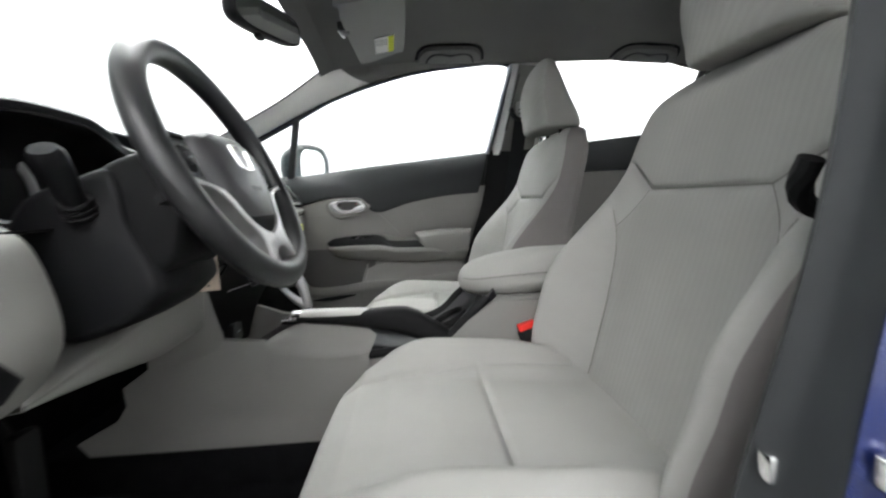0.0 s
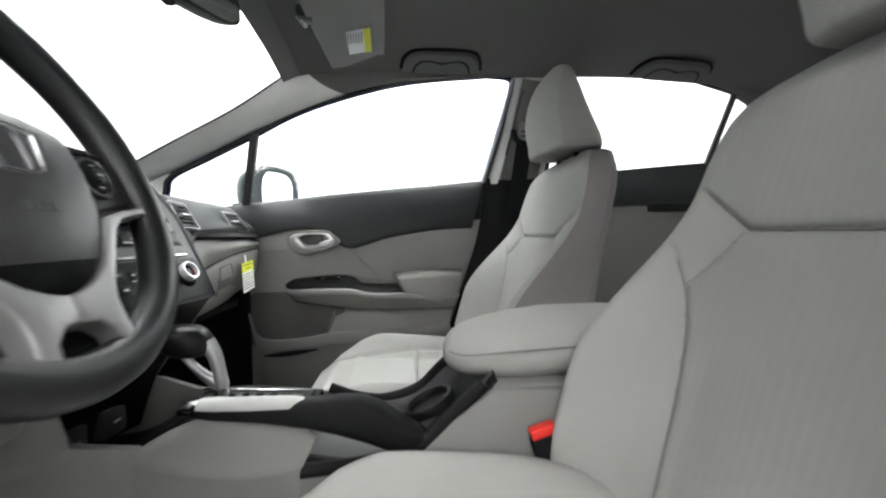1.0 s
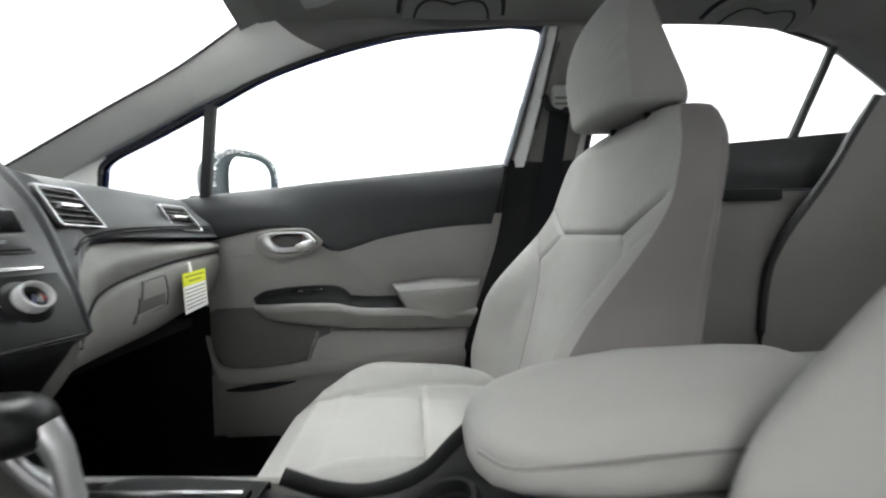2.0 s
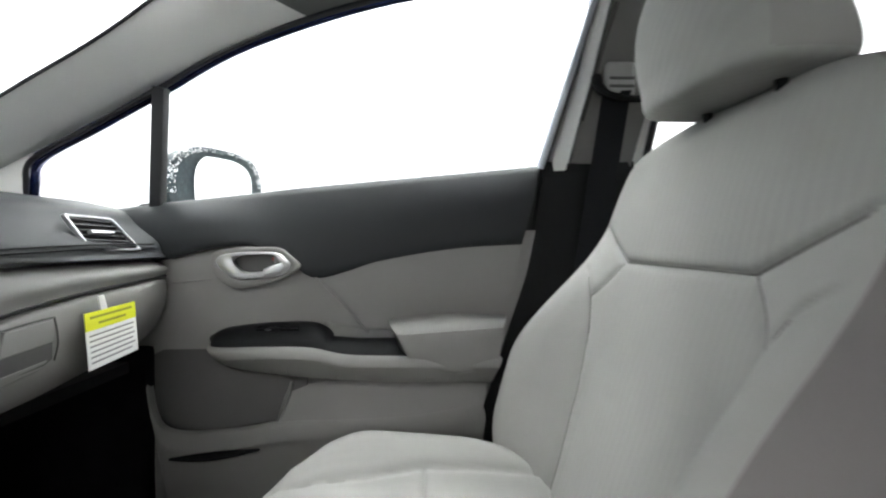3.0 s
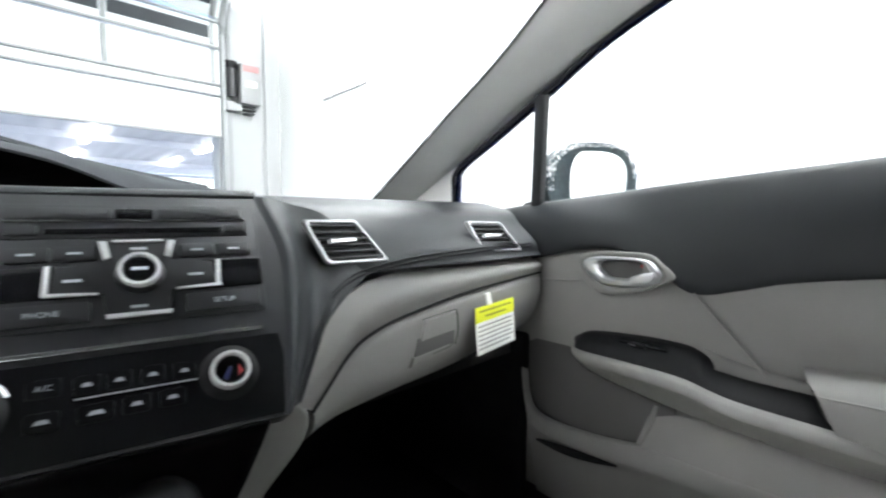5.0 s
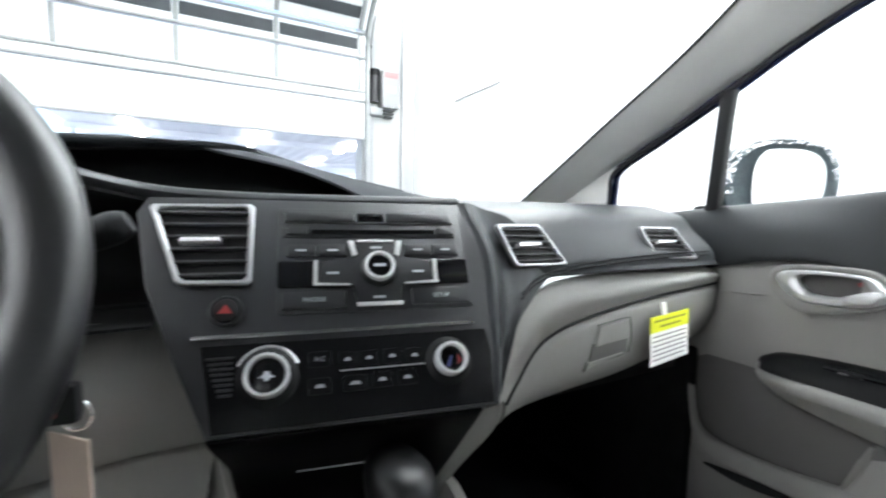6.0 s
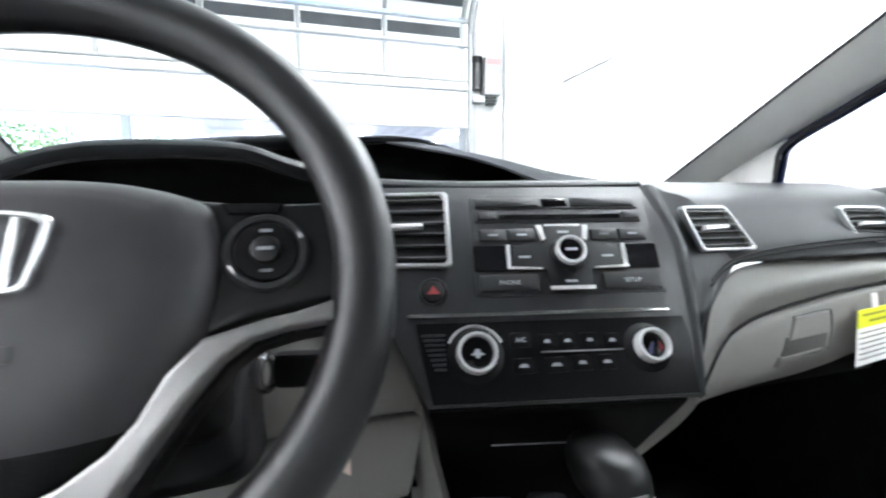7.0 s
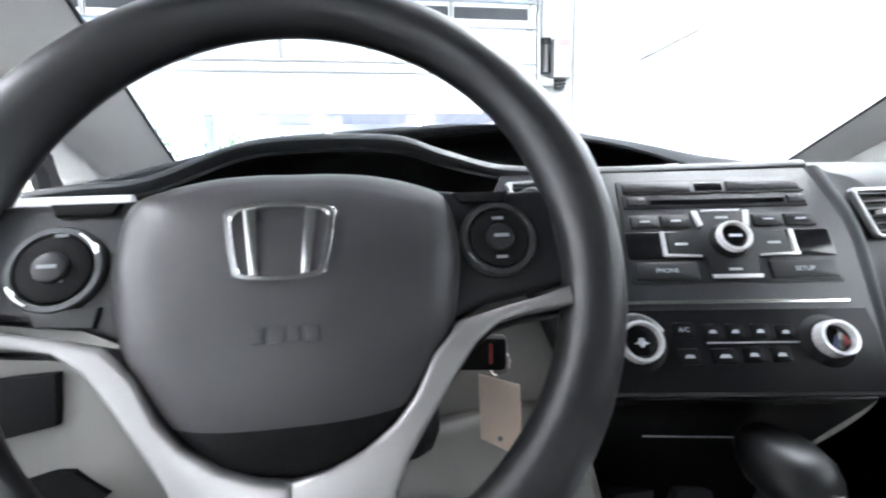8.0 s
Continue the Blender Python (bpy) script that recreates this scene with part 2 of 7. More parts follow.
def skin(rails, nu=24, nv=12, thick=0.004, out=None):
    """A smooth shell through a few rails, with thickness, which grows towards out."""
    lines = [catmull(r, nu) for r in rails]
    rows = list(zip(*[catmull([l[i] for l in lines], nv) for i in range(nu)]))
    if out is not None:
        push = Vector(out).normalized() * thick
        far = [[p + push for p in r] for r in rows]
        edge = lambda g: list(g[0]) + [r[-1] for r in g[1:]] + list(g[-1][-2::-1]) + [r[0] for r in g[-2:0:-1]]
        bm = merged(grid(rows), grid(far), grid([edge(rows), edge(far)], closed_u=True))
        bmesh.ops.remove_doubles(bm, verts=bm.verts, dist=1e-6)
        bmesh.ops.recalc_face_normals(bm, faces=bm.faces)
        return bm
    bm = grid(rows)
    if thick:
        thicken(bm, thick)
    return bm


def loft(rings, cap=True):
    """A closed skin over rings of points."""
    bm = grid(rings, closed_u=True)
    if cap:
        bm.verts.ensure_lookup_table()
        n = len(rings[0])
        bm.faces.new([bm.verts[i] for i in range(n)][::-1])
        bm.faces.new([bm.verts[len(bm.verts) - n + i] for i in range(n)])
    bmesh.ops.recalc_face_normals(bm, faces=bm.faces)
    return bm


def box(center, size, bevel=0.003, m=None, segs=2):
    bm = bmesh.new()
    bmesh.ops.create_cube(bm, size=1.0)
    bmesh.ops.scale(bm, vec=size, verts=bm.verts)
    if bevel:
        bmesh.ops.bevel(bm, geom=bm.edges[:], offset=min(bevel, 0.45 * min(size)), segments=segs, affect="EDGES", profile=0.6)
    bmesh.ops.transform(bm, matrix=(Matrix.Translation(center) if m is None else m @ Matrix.Translation(center)), verts=bm.verts)
    return bm


def slab(outline, push, bevel=0.002, segs=2):
    """A plate: a flat outline of points pushed along a vector, its rims rounded."""
    bm = bmesh.new()
    push = Vector(push)
    a = [bm.verts.new(Vector(p)) for p in outline]
    f = bm.faces.new(a)
    ext = bmesh.ops.extrude_face_region(bm, geom=[f])
    top = [e for e in ext["geom"] if isinstance(e, bmesh.types.BMVert)]
    bmesh.ops.translate(bm, vec=push, verts=top)
    bmesh.ops.recalc_face_normals(bm, faces=bm.faces)
    if bevel:
        tops = set(top)
        rim = [e for e in bm.edges if e.verts[0] in tops and e.verts[1] in tops]
        bmesh.ops.bevel(bm, geom=rim, offset=bevel, segments=segs, affect="EDGES", profile=0.6, clamp_overlap=True)
    return bm


def ring_plate(outer, inner, push, bevel=0.0015):
    """A flat frame between two outlines of the same count."""
    push = Vector(push)
    n = len(outer)
    o, i = [Vector(p) for p in outer], [Vector(p) for p in inner]
    inset = lambda p, q: p.lerp(q, 0.25)
    rows = [o, [p + push * 0.75 for p in o], [inset(o[k], i[k]) + push for k in range(n)], [inset(i[k], o[k]) + push for k in range(n)], [p + push * 0.75 for p in i], i]
    bm = grid(rows, closed_u=True, closed_v=True)
    bmesh.ops.recalc_face_normals(bm, faces=bm.faces)
    return bm


def tube(path, r, segs=10, closed=False, flat=1.0):
    """A round bar along a path; r is a number or a list along it."""
    path = [Vector(p) for p in path]
    n = len(path)
    rr = r if isinstance(r, (list, tuple)) else [r] * n
    rows = []
    up = V(0, 0, 1)
    for k in range(n):
        a, b = (path[(k - 1) % n], path[(k + 1) % n]) if closed else (path[max(0, k - 1)], path[min(n - 1, k + 1)])
        d = (b - a).normalized()
        s = d.cross(up)
        if s.length < 0.05:
            s = d.cross(V(1, 0, 0))
        s.normalize()
        w = s.cross(d)
        rows.append([path[k] + rr[k] * (math.cos(t) * s + flat * math.sin(t) * w) for t in (2 * math.pi * j / segs for j in range(segs))])
    if closed:
        bm = grid(rows, closed_u=True, closed_v=True)
        bmesh.ops.recalc_face_normals(bm, faces=bm.faces)
        return bm
    return loft(rows)


def disc(center, axis, r, h, segs=40, bevel=0.002, r2=None):
    """A round knob or plate standing on center along axis."""
    axis = Vector(axis).normalized()
    m = Matrix.Translation(center) @ axis.to_track_quat("Z", "Y").to_matrix().to_4x4()
    r2 = r if r2 is None else r2
    prof = [(r, 0), (r2 + (r - r2) * 0.1, h - bevel), (r2 - bevel * 0.3, h - bevel * 0.3), (r2 - bevel, h)]
    return loft([[m @ V(q * math.cos(t), q * math.sin(t), z) for t in (2 * math.pi * k / segs for k in range(segs))] for q, z in prof])


def annulus(center, axis, r0, r1, h, segs=48, knurl=0.0):
    axis = Vector(axis).normalized()
    m = Matrix.Translation(center) @ axis.to_track_quat("Z", "Y").to_matrix().to_4x4()
    mid, e = (r0 + r1) / 2, (r1 - r0) / 2
    prof = [(r1, 0), (r1, h * 0.6), (mid + e * 0.5, h), (mid - e * 0.5, h), (r0, h * 0.6), (r0, 0)]
    ripple = lambda t: 1 + knurl * math.cos(segs / 6 * t)
    bm = grid([[m @ V(q * ripple(t) * math.cos(t), q * ripple(t) * math.sin(t), z) for t in (2 * math.pi * k / segs for k in range(segs))] for q, z in prof], closed_u=True, closed_v=True)
    bmesh.ops.recalc_face_normals(bm, faces=bm.faces)
    return bm


def merged(*bms):
    out = bmesh.new()
    for b in bms:
        me = bpy.data.meshes.new("tmp")
        b.to_mesh(me)
        out.from_mesh(me)
        bpy.data.meshes.remove(me)
        b.free()
    return out


BASE = {}


def part(name, bm, mat, parent=None, label="", angle=38):
    """One mesh object of a thing or of a part."""
    me = bpy.data.meshes.new(name)
    bm.to_mesh(me)
    bm.free()
    me.materials.append(mat)
    me.polygons.foreach_set("use_smooth", [True] * len(me.polygons))
    me.set_sharp_from_angle(angle=radians(angle))
    ob = new(name, me)
    if parent is not None:
        ob.parent = parent
        ob.matrix_parent_inverse = Matrix.Translation(-BASE.get(parent.name, V(0, 0, 0)))
    return tagged(ob, label)


def thing(name, base, label, category, group="", kind=""):
    ob = new(name)
    ob.empty_display_size = 0.05
    ob.location = base
    BASE[ob.name] = Vector(base)
    return tagged(ob, label, category, group, kind)


def solo(name, bm, mat, label, category, group="", kind="", angle=38):
    return tagged(part(name, bm, mat, None, "", angle), label, category, group, kind)


def sp(x, p):
    return math.copysign(abs(x) ** p, x)


def smooth(a, b, x):
    t = min(1, max(0, (x - a) / (b - a)))
    return t * t * (3 - 2 * t)


# ---- the workshop round the car ----
FRONT, RIGHT, LEFT, BACK, TOP = -4.1, 1.73, -6.0, 6.5, 3.6
solo("ground", box((-20, 0, -0.17), (400, 400, 0.3), 0), YARD, "wide flat pale concrete yard", "ground", kind="structure")
solo("floor", box(((FRONT + BACK) / 2, (LEFT + RIGHT) / 2, -0.01), (BACK - FRONT + 0.3, RIGHT - LEFT + 0.3, 0.02), 0), CONCRETE, "sealed grey concrete workshop floor", "floor", kind="structure")
solo("ceiling", box(((FRONT + BACK) / 2, (LEFT + RIGHT) / 2, TOP + 0.1), (BACK - FRONT + 0.6, RIGHT - LEFT + 0.6, 0.2), 0), WALLPAINT, "plain white workshop ceiling", "ceiling", kind="structure")
solo("wall_right", box(((FRONT + BACK) / 2, RIGHT + 0.1, TOP / 2), (BACK - FRONT + 0.2, 0.2, TOP), 0.004), WALLPAINT, "bright white painted workshop side wall", "wall", kind="structure")
# Left and rear walls are unseen: added to close the room and bounce light.
solo("wall_left", box(((FRONT + BACK) / 2, LEFT - 0.1, TOP / 2), (BACK - FRONT + 0.2, 0.2, TOP), 0), BOUNCEWALL, "pale painted workshop side wall", "wall", kind="structure")
solo("wall_back", box((BACK + 0.1, (LEFT + RIGHT) / 2, TOP / 2), (0.2, RIGHT - LEFT, TOP), 0), WALLPAINT, "unseen plain white rear wall that bounces lamp light", "wall", kind="structure")
part("conduit", tube([(-3.26, RIGHT - 0.006, 1.866), (-2.63, RIGHT - 0.006, 1.876)], 0.006, 8), ALU, bpy.data.objects["wall_right"], "thin metal conduit")
DOOR_L, DOOR_R, DOOR_TOP = -3.9, 1.18, 2.95
wf = thing("wall_front", (FRONT, 0, 0), "white painted workshop front wall with door opening", "wall", kind="structure")
part("wall_pier", box((FRONT - 0.1, (DOOR_R + RIGHT) / 2, TOP / 2), (0.2, RIGHT - DOOR_R, TOP), 0.004), PIERPAINT, wf, "pale grey painted pier")
part("wall_pier", box((FRONT - 0.1, (DOOR_L + LEFT) / 2, TOP / 2), (0.2, DOOR_L - LEFT, TOP), 0.004), WALLPAINT, wf)
part("lintel", box((FRONT - 0.1, (DOOR_L + DOOR_R) / 2, (DOOR_TOP + TOP) / 2), (0.2, DOOR_R - DOOR_L, TOP - DOOR_TOP), 0.004), WALLPAINT, wf)


def garage_door():
    g = thing("garage_door", (FRONT + 0.06, 0, 1.59), "white sectional overhead door, half raised, aluminium rails", "garage door", kind="structure")
    mid, wide = (DOOR_L + DOOR_R) / 2, DOOR_R - DOOR_L
    stiles = [DOOR_R - 0.05 - 0.725 * k for k in range(8)]
    for z0, z1, pane in ((1.60, 1.925, False), (2.035, 2.31, False), (2.345, 2.53, True)):
        sec = part("door_section", box((FRONT + 0.06, mid, (z0 + z1) / 2), (0.03, wide, z1 - z0), 0.004), DOORWHITE, g)
        if z0 > 2:
            for y in stiles:
                part("stile", box((FRONT + 0.083, y, (z0 + z1) / 2), (0.016, 0.035, z1 - z0 - 0.01), 0.003), ALU, sec)
        if pane:
            for a, b in zip(stiles, stiles[1:]):
                part("pane", box((FRONT + 0.078, (a + b) / 2, 2.445), (0.006, a - b - 0.05, 0.10), 0.002), DULLGLASS, sec, "dark window pane")
    for z in (1.592, 1.938, 2.022, 2.328, 2.54):
        part("rail", box((FRONT + 0.088, mid, z), (0.03, wide, 0.018), 0.003), ALU, g, "aluminium cross rail")
    part("door_section", box((FRONT + 0.06, mid, 1.98), (0.036, wide, 0.07), 0.004), DOORWHITE, g)
    # the next section leans in the bend of the track, the rest lies level under the ceiling
    lean_m = Matrix.Translation((FRONT + 0.17, mid, 2.69)) @ Matrix.Rotation(radians(38), 4, "Y")
    sec = part("door_section", box((0, 0, 0), (0.03, wide, 0.28), 0.004, lean_m), DOORWHITE, g)
    for a, b in zip(stiles, stiles[1:]):
        part("pane", box((0.018, (a + b) / 2 - mid, 0.0), (0.006, a - b - 0.05, 0.10), 0.002, lean_m), DULLGLASS, sec, "dark window pane")
        part("stile", box((0.022, a - mid, 0.0), (0.016, 0.035, 0.27), 0.003, lean_m), ALU, sec)
    part("door_section", box((FRONT + 0.95, mid, 2.86), (1.3, wide, 0.03), 0.004), DOORWHITE, g)
    for y in (DOOR_R + 0.03, DOOR_L - 0.03):
        path = [(FRONT + 0.06, y, 0.0), (FRONT + 0.06, y, 2.45)] + [(FRONT + 0.46 - 0.4 * math.cos(a), y, 2.45 + 0.4 * math.sin(a)) for a in np.linspace(0.2, 1.57, 8)] + [(-1.2, y, 2.87)]
        part("track", tube(path, 0.024, 6), ALU, g, "galvanised door track")
        part("track_angle", box((FRONT + 0.02, y + math.copysign(0.05, y), 1.24), (0.03, 0.05, 2.48), 0.003), ALU, g, "galvanised fixing angle")


garage_door()


def opener():
    o = thing("door_opener_box", (FRONT, 1.38, 1.85), "grey wall box of the door drive with red stripe", "switch box")
    part("housing", box((FRONT + 0.07, 1.42, 2.07), (0.13, 0.17, 0.34), 0.012), BOXGREY, o)
    part("stripe", box((FRONT + 0.138, 1.42, 2.20), (0.006, 0.13, 0.05), 0.002), PALERED, o, "faded red stripe")
    part("label_plate", box((FRONT + 0.138, 1.42, 2.07), (0.006, 0.09, 0.05), 0.002), PAPER, o)
    part("motor", tube([(FRONT + 0.06, 1.28, 1.95), (FRONT + 0.06, 1.28, 2.24)], 0.045, 16), DARK, o, "black round motor")
    part("motor_cap", tube([(FRONT + 0.06, 1.28, 2.19), (FRONT + 0.06, 1.28, 2.25)], 0.052, 16), BLACK, o, "black motor cap")
    for z in (1.885, 1.855, 1.825):
        part("cable_gland", box((FRONT + 0.06, 1.42, z), (0.07, 0.10 - 0.02 * (z < 1.84), 0.014), 0.004), DARK, o, "black cable gland")
    part("side_bracket", box((FRONT + 0.03, 1.52, 2.07), (0.05, 0.018, 0.30), 0.004), ALU, o, "galvanised bracket")
    part("riser", tube([(FRONT + 0.03, 1.585, 0.02), (FRONT + 0.03, 1.585, TOP - 0.02)], 0.016, 10), PIERPAINT, o, "painted conduit riser")
    part("cable", tube(catmull([(FRONT + 0.04, 1.26, 2.25), (FRONT + 0.04, 1.255, 2.42), (FRONT + 0.04, 1.27, 2.60), (FRONT + 0.04, 1.30, 2.75)], 14), 0.012, 8), BOXGREY, o, "grey drive cable")
    part("switch", box((FRONT + 0.05, 1.29, 1.865), (0.09, 0.13, 0.07), 0.01), ALU, o)


opener()


def canopy():
    c = thing("canopy_roof", (-14, 1, 2.9), "pale ribbed sheet-metal canopy roof outside the door", "canopy")
    rows = []
    for i in range(2):
        x = (-5.5, -26)[i]
        rows.append([(x, y, 2.9 + 0.03 * abs(((y * 2.2) % 1.0) - 0.5) * 2) for y in np.linspace(-3.2, 9, 240)])
    bm = grid(rows)
    thicken(bm, 0.01)
    part("sheet", bm, SHEETMETAL, c, angle=20)
    for x in (-8, -14, -20, -26):
        part("beam", box((x, 2.9, 2.8), (0.12, 12.2, 0.16), 0.01), SHEETMETAL, c)
        for y in (-3.0, 9.0):
            part("post", box((x, y, 1.37), (0.12, 0.12, 2.76), 0.01), SHEETMETAL, c)
    for y in (-1.78, 1.15, 4.0):
        for x in (-14.2, -19.5):
            part("lamp", box((x, y, 2.84), (2.9, 0.16, 0.05), 0.01), TUBE, c, "lit tube lamp")


canopy()


def tree(x, y, h):
    rng = random.Random(int(x * 10 + y))
    t = thing("tree", (x, y, 0), "leafy green tree beyond the open door", "tree", "trees outside")
    trunk = merged(tube([(x, y, 0), (x + 0.1, y, h * 0.3), (x, y + 0.1, h * 0.75)], [0.13, 0.1, 0.04], 10),
                   *[tube([(x, y, h * (0.25 + 0.1 * k)), (x + math.cos(2.4 * k) * h * 0.25, y + math.sin(2.4 * k) * h * 0.25, h * (0.5 + 0.1 * k))], [0.05, 0.015], 7) for k in range(4)])
    part("trunk", trunk, BARK, t)
    bm = bmesh.new()
    for _ in range(1500):
        d = V(rng.gauss(0, 1), rng.gauss(0, 1), rng.gauss(0, 0.8)).normalized() * rng.random() ** 0.4
        p = V(x, y, h * 0.62) + V(d.x * h * 0.42, d.y * h * 0.42, d.z * h * 0.4)
        a, b = V(rng.gauss(0, 1), rng.gauss(0, 1), rng.gauss(0, 1)).normalized() * 0.11, V(rng.gauss(0, 1), rng.gauss(0, 1), rng.gauss(0, 1)).normalized() * 0.06
        bm.faces.new([bm.verts.new(q) for q in (p - a, p - b, p + a, p + b)])
    part("crown", bm, LEAF, t)


for x, y, h in ((-19, -9.5, 3.8), (-21, -6.5, 3.6)):
    tree(x, y, h)


# ---- the car's shell ----
def gy(z):
    """Side glass leans in towards the roof."""
    return 0.715 - 0.35 * (z - 1.0)


def flip(pts, side):
    return [(x, y * side, z) for x, y, z in pts]


def pillar_side(pts, side):
    """The driver's windscreen pillar stands a little further out."""
    return [(x, y * side - (0.075 if side < 0 else 0.0), z) for x, y, z in pts]


def roof_z(x, y, lift=0.0):
    return 1.405 + lift - 0.055 * (abs(y) / 0.58) ** 3 - 0.10 * max(0, (x - 0.55) / 0.9) ** 2 - 0.05 * max(0, (-0.05 - x) / 0.25) ** 1.5


body = thing("sedan", (0, 0, 0.2), "blue sedan with pale grey interior, driver door open", "car")
bm = grid([[(x, y, roof_z(x, y)) for y in np.linspace(-0.58, 0.58, 41)] for x in np.linspace(-0.30, 1.45, 40)])
thicken(bm, 0.006)
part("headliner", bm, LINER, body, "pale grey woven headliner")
bm = grid([[(x, y, roof_z(x, y, 0.045)) for y in np.linspace(-0.63, 0.63, 21)] for x in np.linspace(-0.33, 1.5, 30)])
thicken(bm, 0.006)
part("roof_panel", bm, BLUE, body)

SCREEN_EDGE = [(-0.29, 0.516, 1.330), (-0.46, 0.541, 1.225), (-0.62, 0.562, 1.146), (-0.78, 0.583, 1.066), (-0.97, 0.607, 0.972)]
GLASS_EDGE = [(-0.18, 0.617, 1.287), (-0.40, 0.643, 1.208), (-0.57, 0.670, 1.133), (-0.74, 0.695, 1.058), (-0.95, 0.72, 0.96)]
TOP_IN = [(-0.29, 0.516, 1.33), (-0.1, 0.572, 1.356), (0.3, 0.582, 1.352), (0.8, 0.575, 1.346), (1.1, 0.56, 1.318), (1.45, 0.53, 1.25)]
TOP_OUT = [(-0.18, 0.617, 1.287), (-0.03, 0.607, 1.316), (0.25, 0.597, 1.345), (0.78, 0.592, 1.355), (1.04, 0.612, 1.30), (1.45, 0.69, 1.09)]
for side in (1, -1):
    mid = [(Vector(a).lerp(Vector(b), 0.5) + V(0.004, -0.012, 0.0))[:] for a, b in zip(SCREEN_EDGE, GLASS_EDGE)]
    mid[0] = ((Vector(SCREEN_EDGE[0]) + Vector(GLASS_EDGE[0])) / 2 + V(0, -0.004, -0.012))[:]
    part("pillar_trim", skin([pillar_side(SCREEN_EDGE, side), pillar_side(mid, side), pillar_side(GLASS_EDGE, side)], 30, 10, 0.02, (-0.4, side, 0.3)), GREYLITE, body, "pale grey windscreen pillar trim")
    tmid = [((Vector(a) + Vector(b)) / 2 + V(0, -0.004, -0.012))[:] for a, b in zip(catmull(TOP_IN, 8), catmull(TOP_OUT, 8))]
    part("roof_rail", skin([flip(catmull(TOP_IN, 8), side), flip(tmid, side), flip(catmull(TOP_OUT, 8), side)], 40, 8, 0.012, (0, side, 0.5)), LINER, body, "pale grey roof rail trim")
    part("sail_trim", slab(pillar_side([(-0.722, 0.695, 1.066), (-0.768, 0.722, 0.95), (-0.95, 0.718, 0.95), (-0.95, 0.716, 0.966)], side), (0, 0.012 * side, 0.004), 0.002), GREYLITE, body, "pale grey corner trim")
    part("screen_seal", tube(pillar_side(catmull(SCREEN_EDGE, 24), side), 0.0028, 6), RUBBER, body)
    # outer skin outside the pillar
    outer = [(x - 0.012, y + 0.045, z + 0.014) for x, y, z in SCREEN_EDGE]
    outer2 = [(x, y + 0.035, z + 0.015) for x, y, z in GLASS_EDGE]
    part("pillar_skin", skin([pillar_side(outer, side), pillar_side(outer2, side)], 20, 3, 0.006), BLUE, body)

# windscreen, header and rear window
part("header_trim", skin([[(-0.29, y, roof_z(-0.29, y) - 0.001) for y in np.linspace(-0.52, 0.52, 9)], [(-0.335, y, roof_z(-0.29, y) - 0.022) for y in np.linspace(-0.52, 0.52, 9)]], 30, 4, 0.012), LINER, body)
ws = skin([[(-0.33 - 0.05 * (1 - (y / 0.52) ** 2), y, 1.325 + 0.01 * (1 - (y / 0.52) ** 2)) for y in np.linspace(-0.52, 0.52, 9)], [(-0.66, y * 1.09, 1.15) for y in np.linspace(-0.52, 0.52, 9)], [(-1.02, y * 1.2, 0.955) for y in np.linspace(-0.52, 0.52, 9)]], 20, 8, 0.0)
glass_ob = part("windscreen", ws, GLASS, body)
glass_ob.visible_shadow = False
part("rear_header", box((1.46, 0, 1.27), (0.06, 1.0, 0.05), 0.012), LINER, body)
rg = part("rear_window", skin([[(1.49, -0.5, 1.25), (1.5, 0, 1.27), (1.49, 0.5, 1.25)], [(1.85, -0.55, 1.03), (1.88, 0, 1.03), (1.85, 0.55, 1.03)]], 12, 4, 0.0), GLASS, body)
rg.visible_shadow = False
part("parcel_shelf", box((1.72, 0, 1.0), (0.42, 1.2, 0.03), 0.01), DARKSOFT, body, "dark carpeted shelf")
part("carpet", box((0.3, 0, 0.285), (2.6, 1.36, 0.03), 0.006), CARPET, body, "black floor carpet")
part("bulkhead", box((-0.98, 0, 0.6), (0.04, 1.4, 0.68), 0.006), CARPET, body)
part("boot_wall", box((1.93, 0, 0.65), (0.03, 1.36, 0.72), 0.006), CARPET, body)
part("underbody", box((0.3, 0, 0.25), (2.7, 1.5, 0.03), 0.004), BLACK, body)
for side in (1, -1):
    part("kick_panel", box((-0.725, side * 0.661, 0.50), (0.49, 0.03, 0.42), 0.012), CARPET, body, "black carpeted kick panel")
    part("sill", box((0.1, side * 0.70, 0.33), (1.9, 0.09, 0.10), 0.015), BLACK, body, "black sill trim")
    front_edge = [(1.19, 0.632, 1.20), (1.145, 0.640, 1.123), (1.067, 0.640, 0.999), (0.946, 0.640, 0.837), (0.90, 0.640, 0.70), (0.88, 0.640, 0.36)]
    rear_edge = [(1.5, 0.585, 1.24), (1.6, 0.60, 1.12), (1.7, 0.62, 1.0), (1.75, 0.63, 0.84), (1.75, 0.63, 0.70), (1.75, 0.63, 0.36)]
    part("quarter_trim", skin([flip(front_edge, side), flip(rear_edge, side)], 30, 6, 0.02, (0, side, 0)), GREY, body, "grey padded quarter trim beside the rear bench")
    part("door_seal", tube(flip(catmull([(x - 0.004, y + 0.004, z) for x, y, z in front_edge], 30), side), 0.010, 8), RUBBER, body, "black door seal")

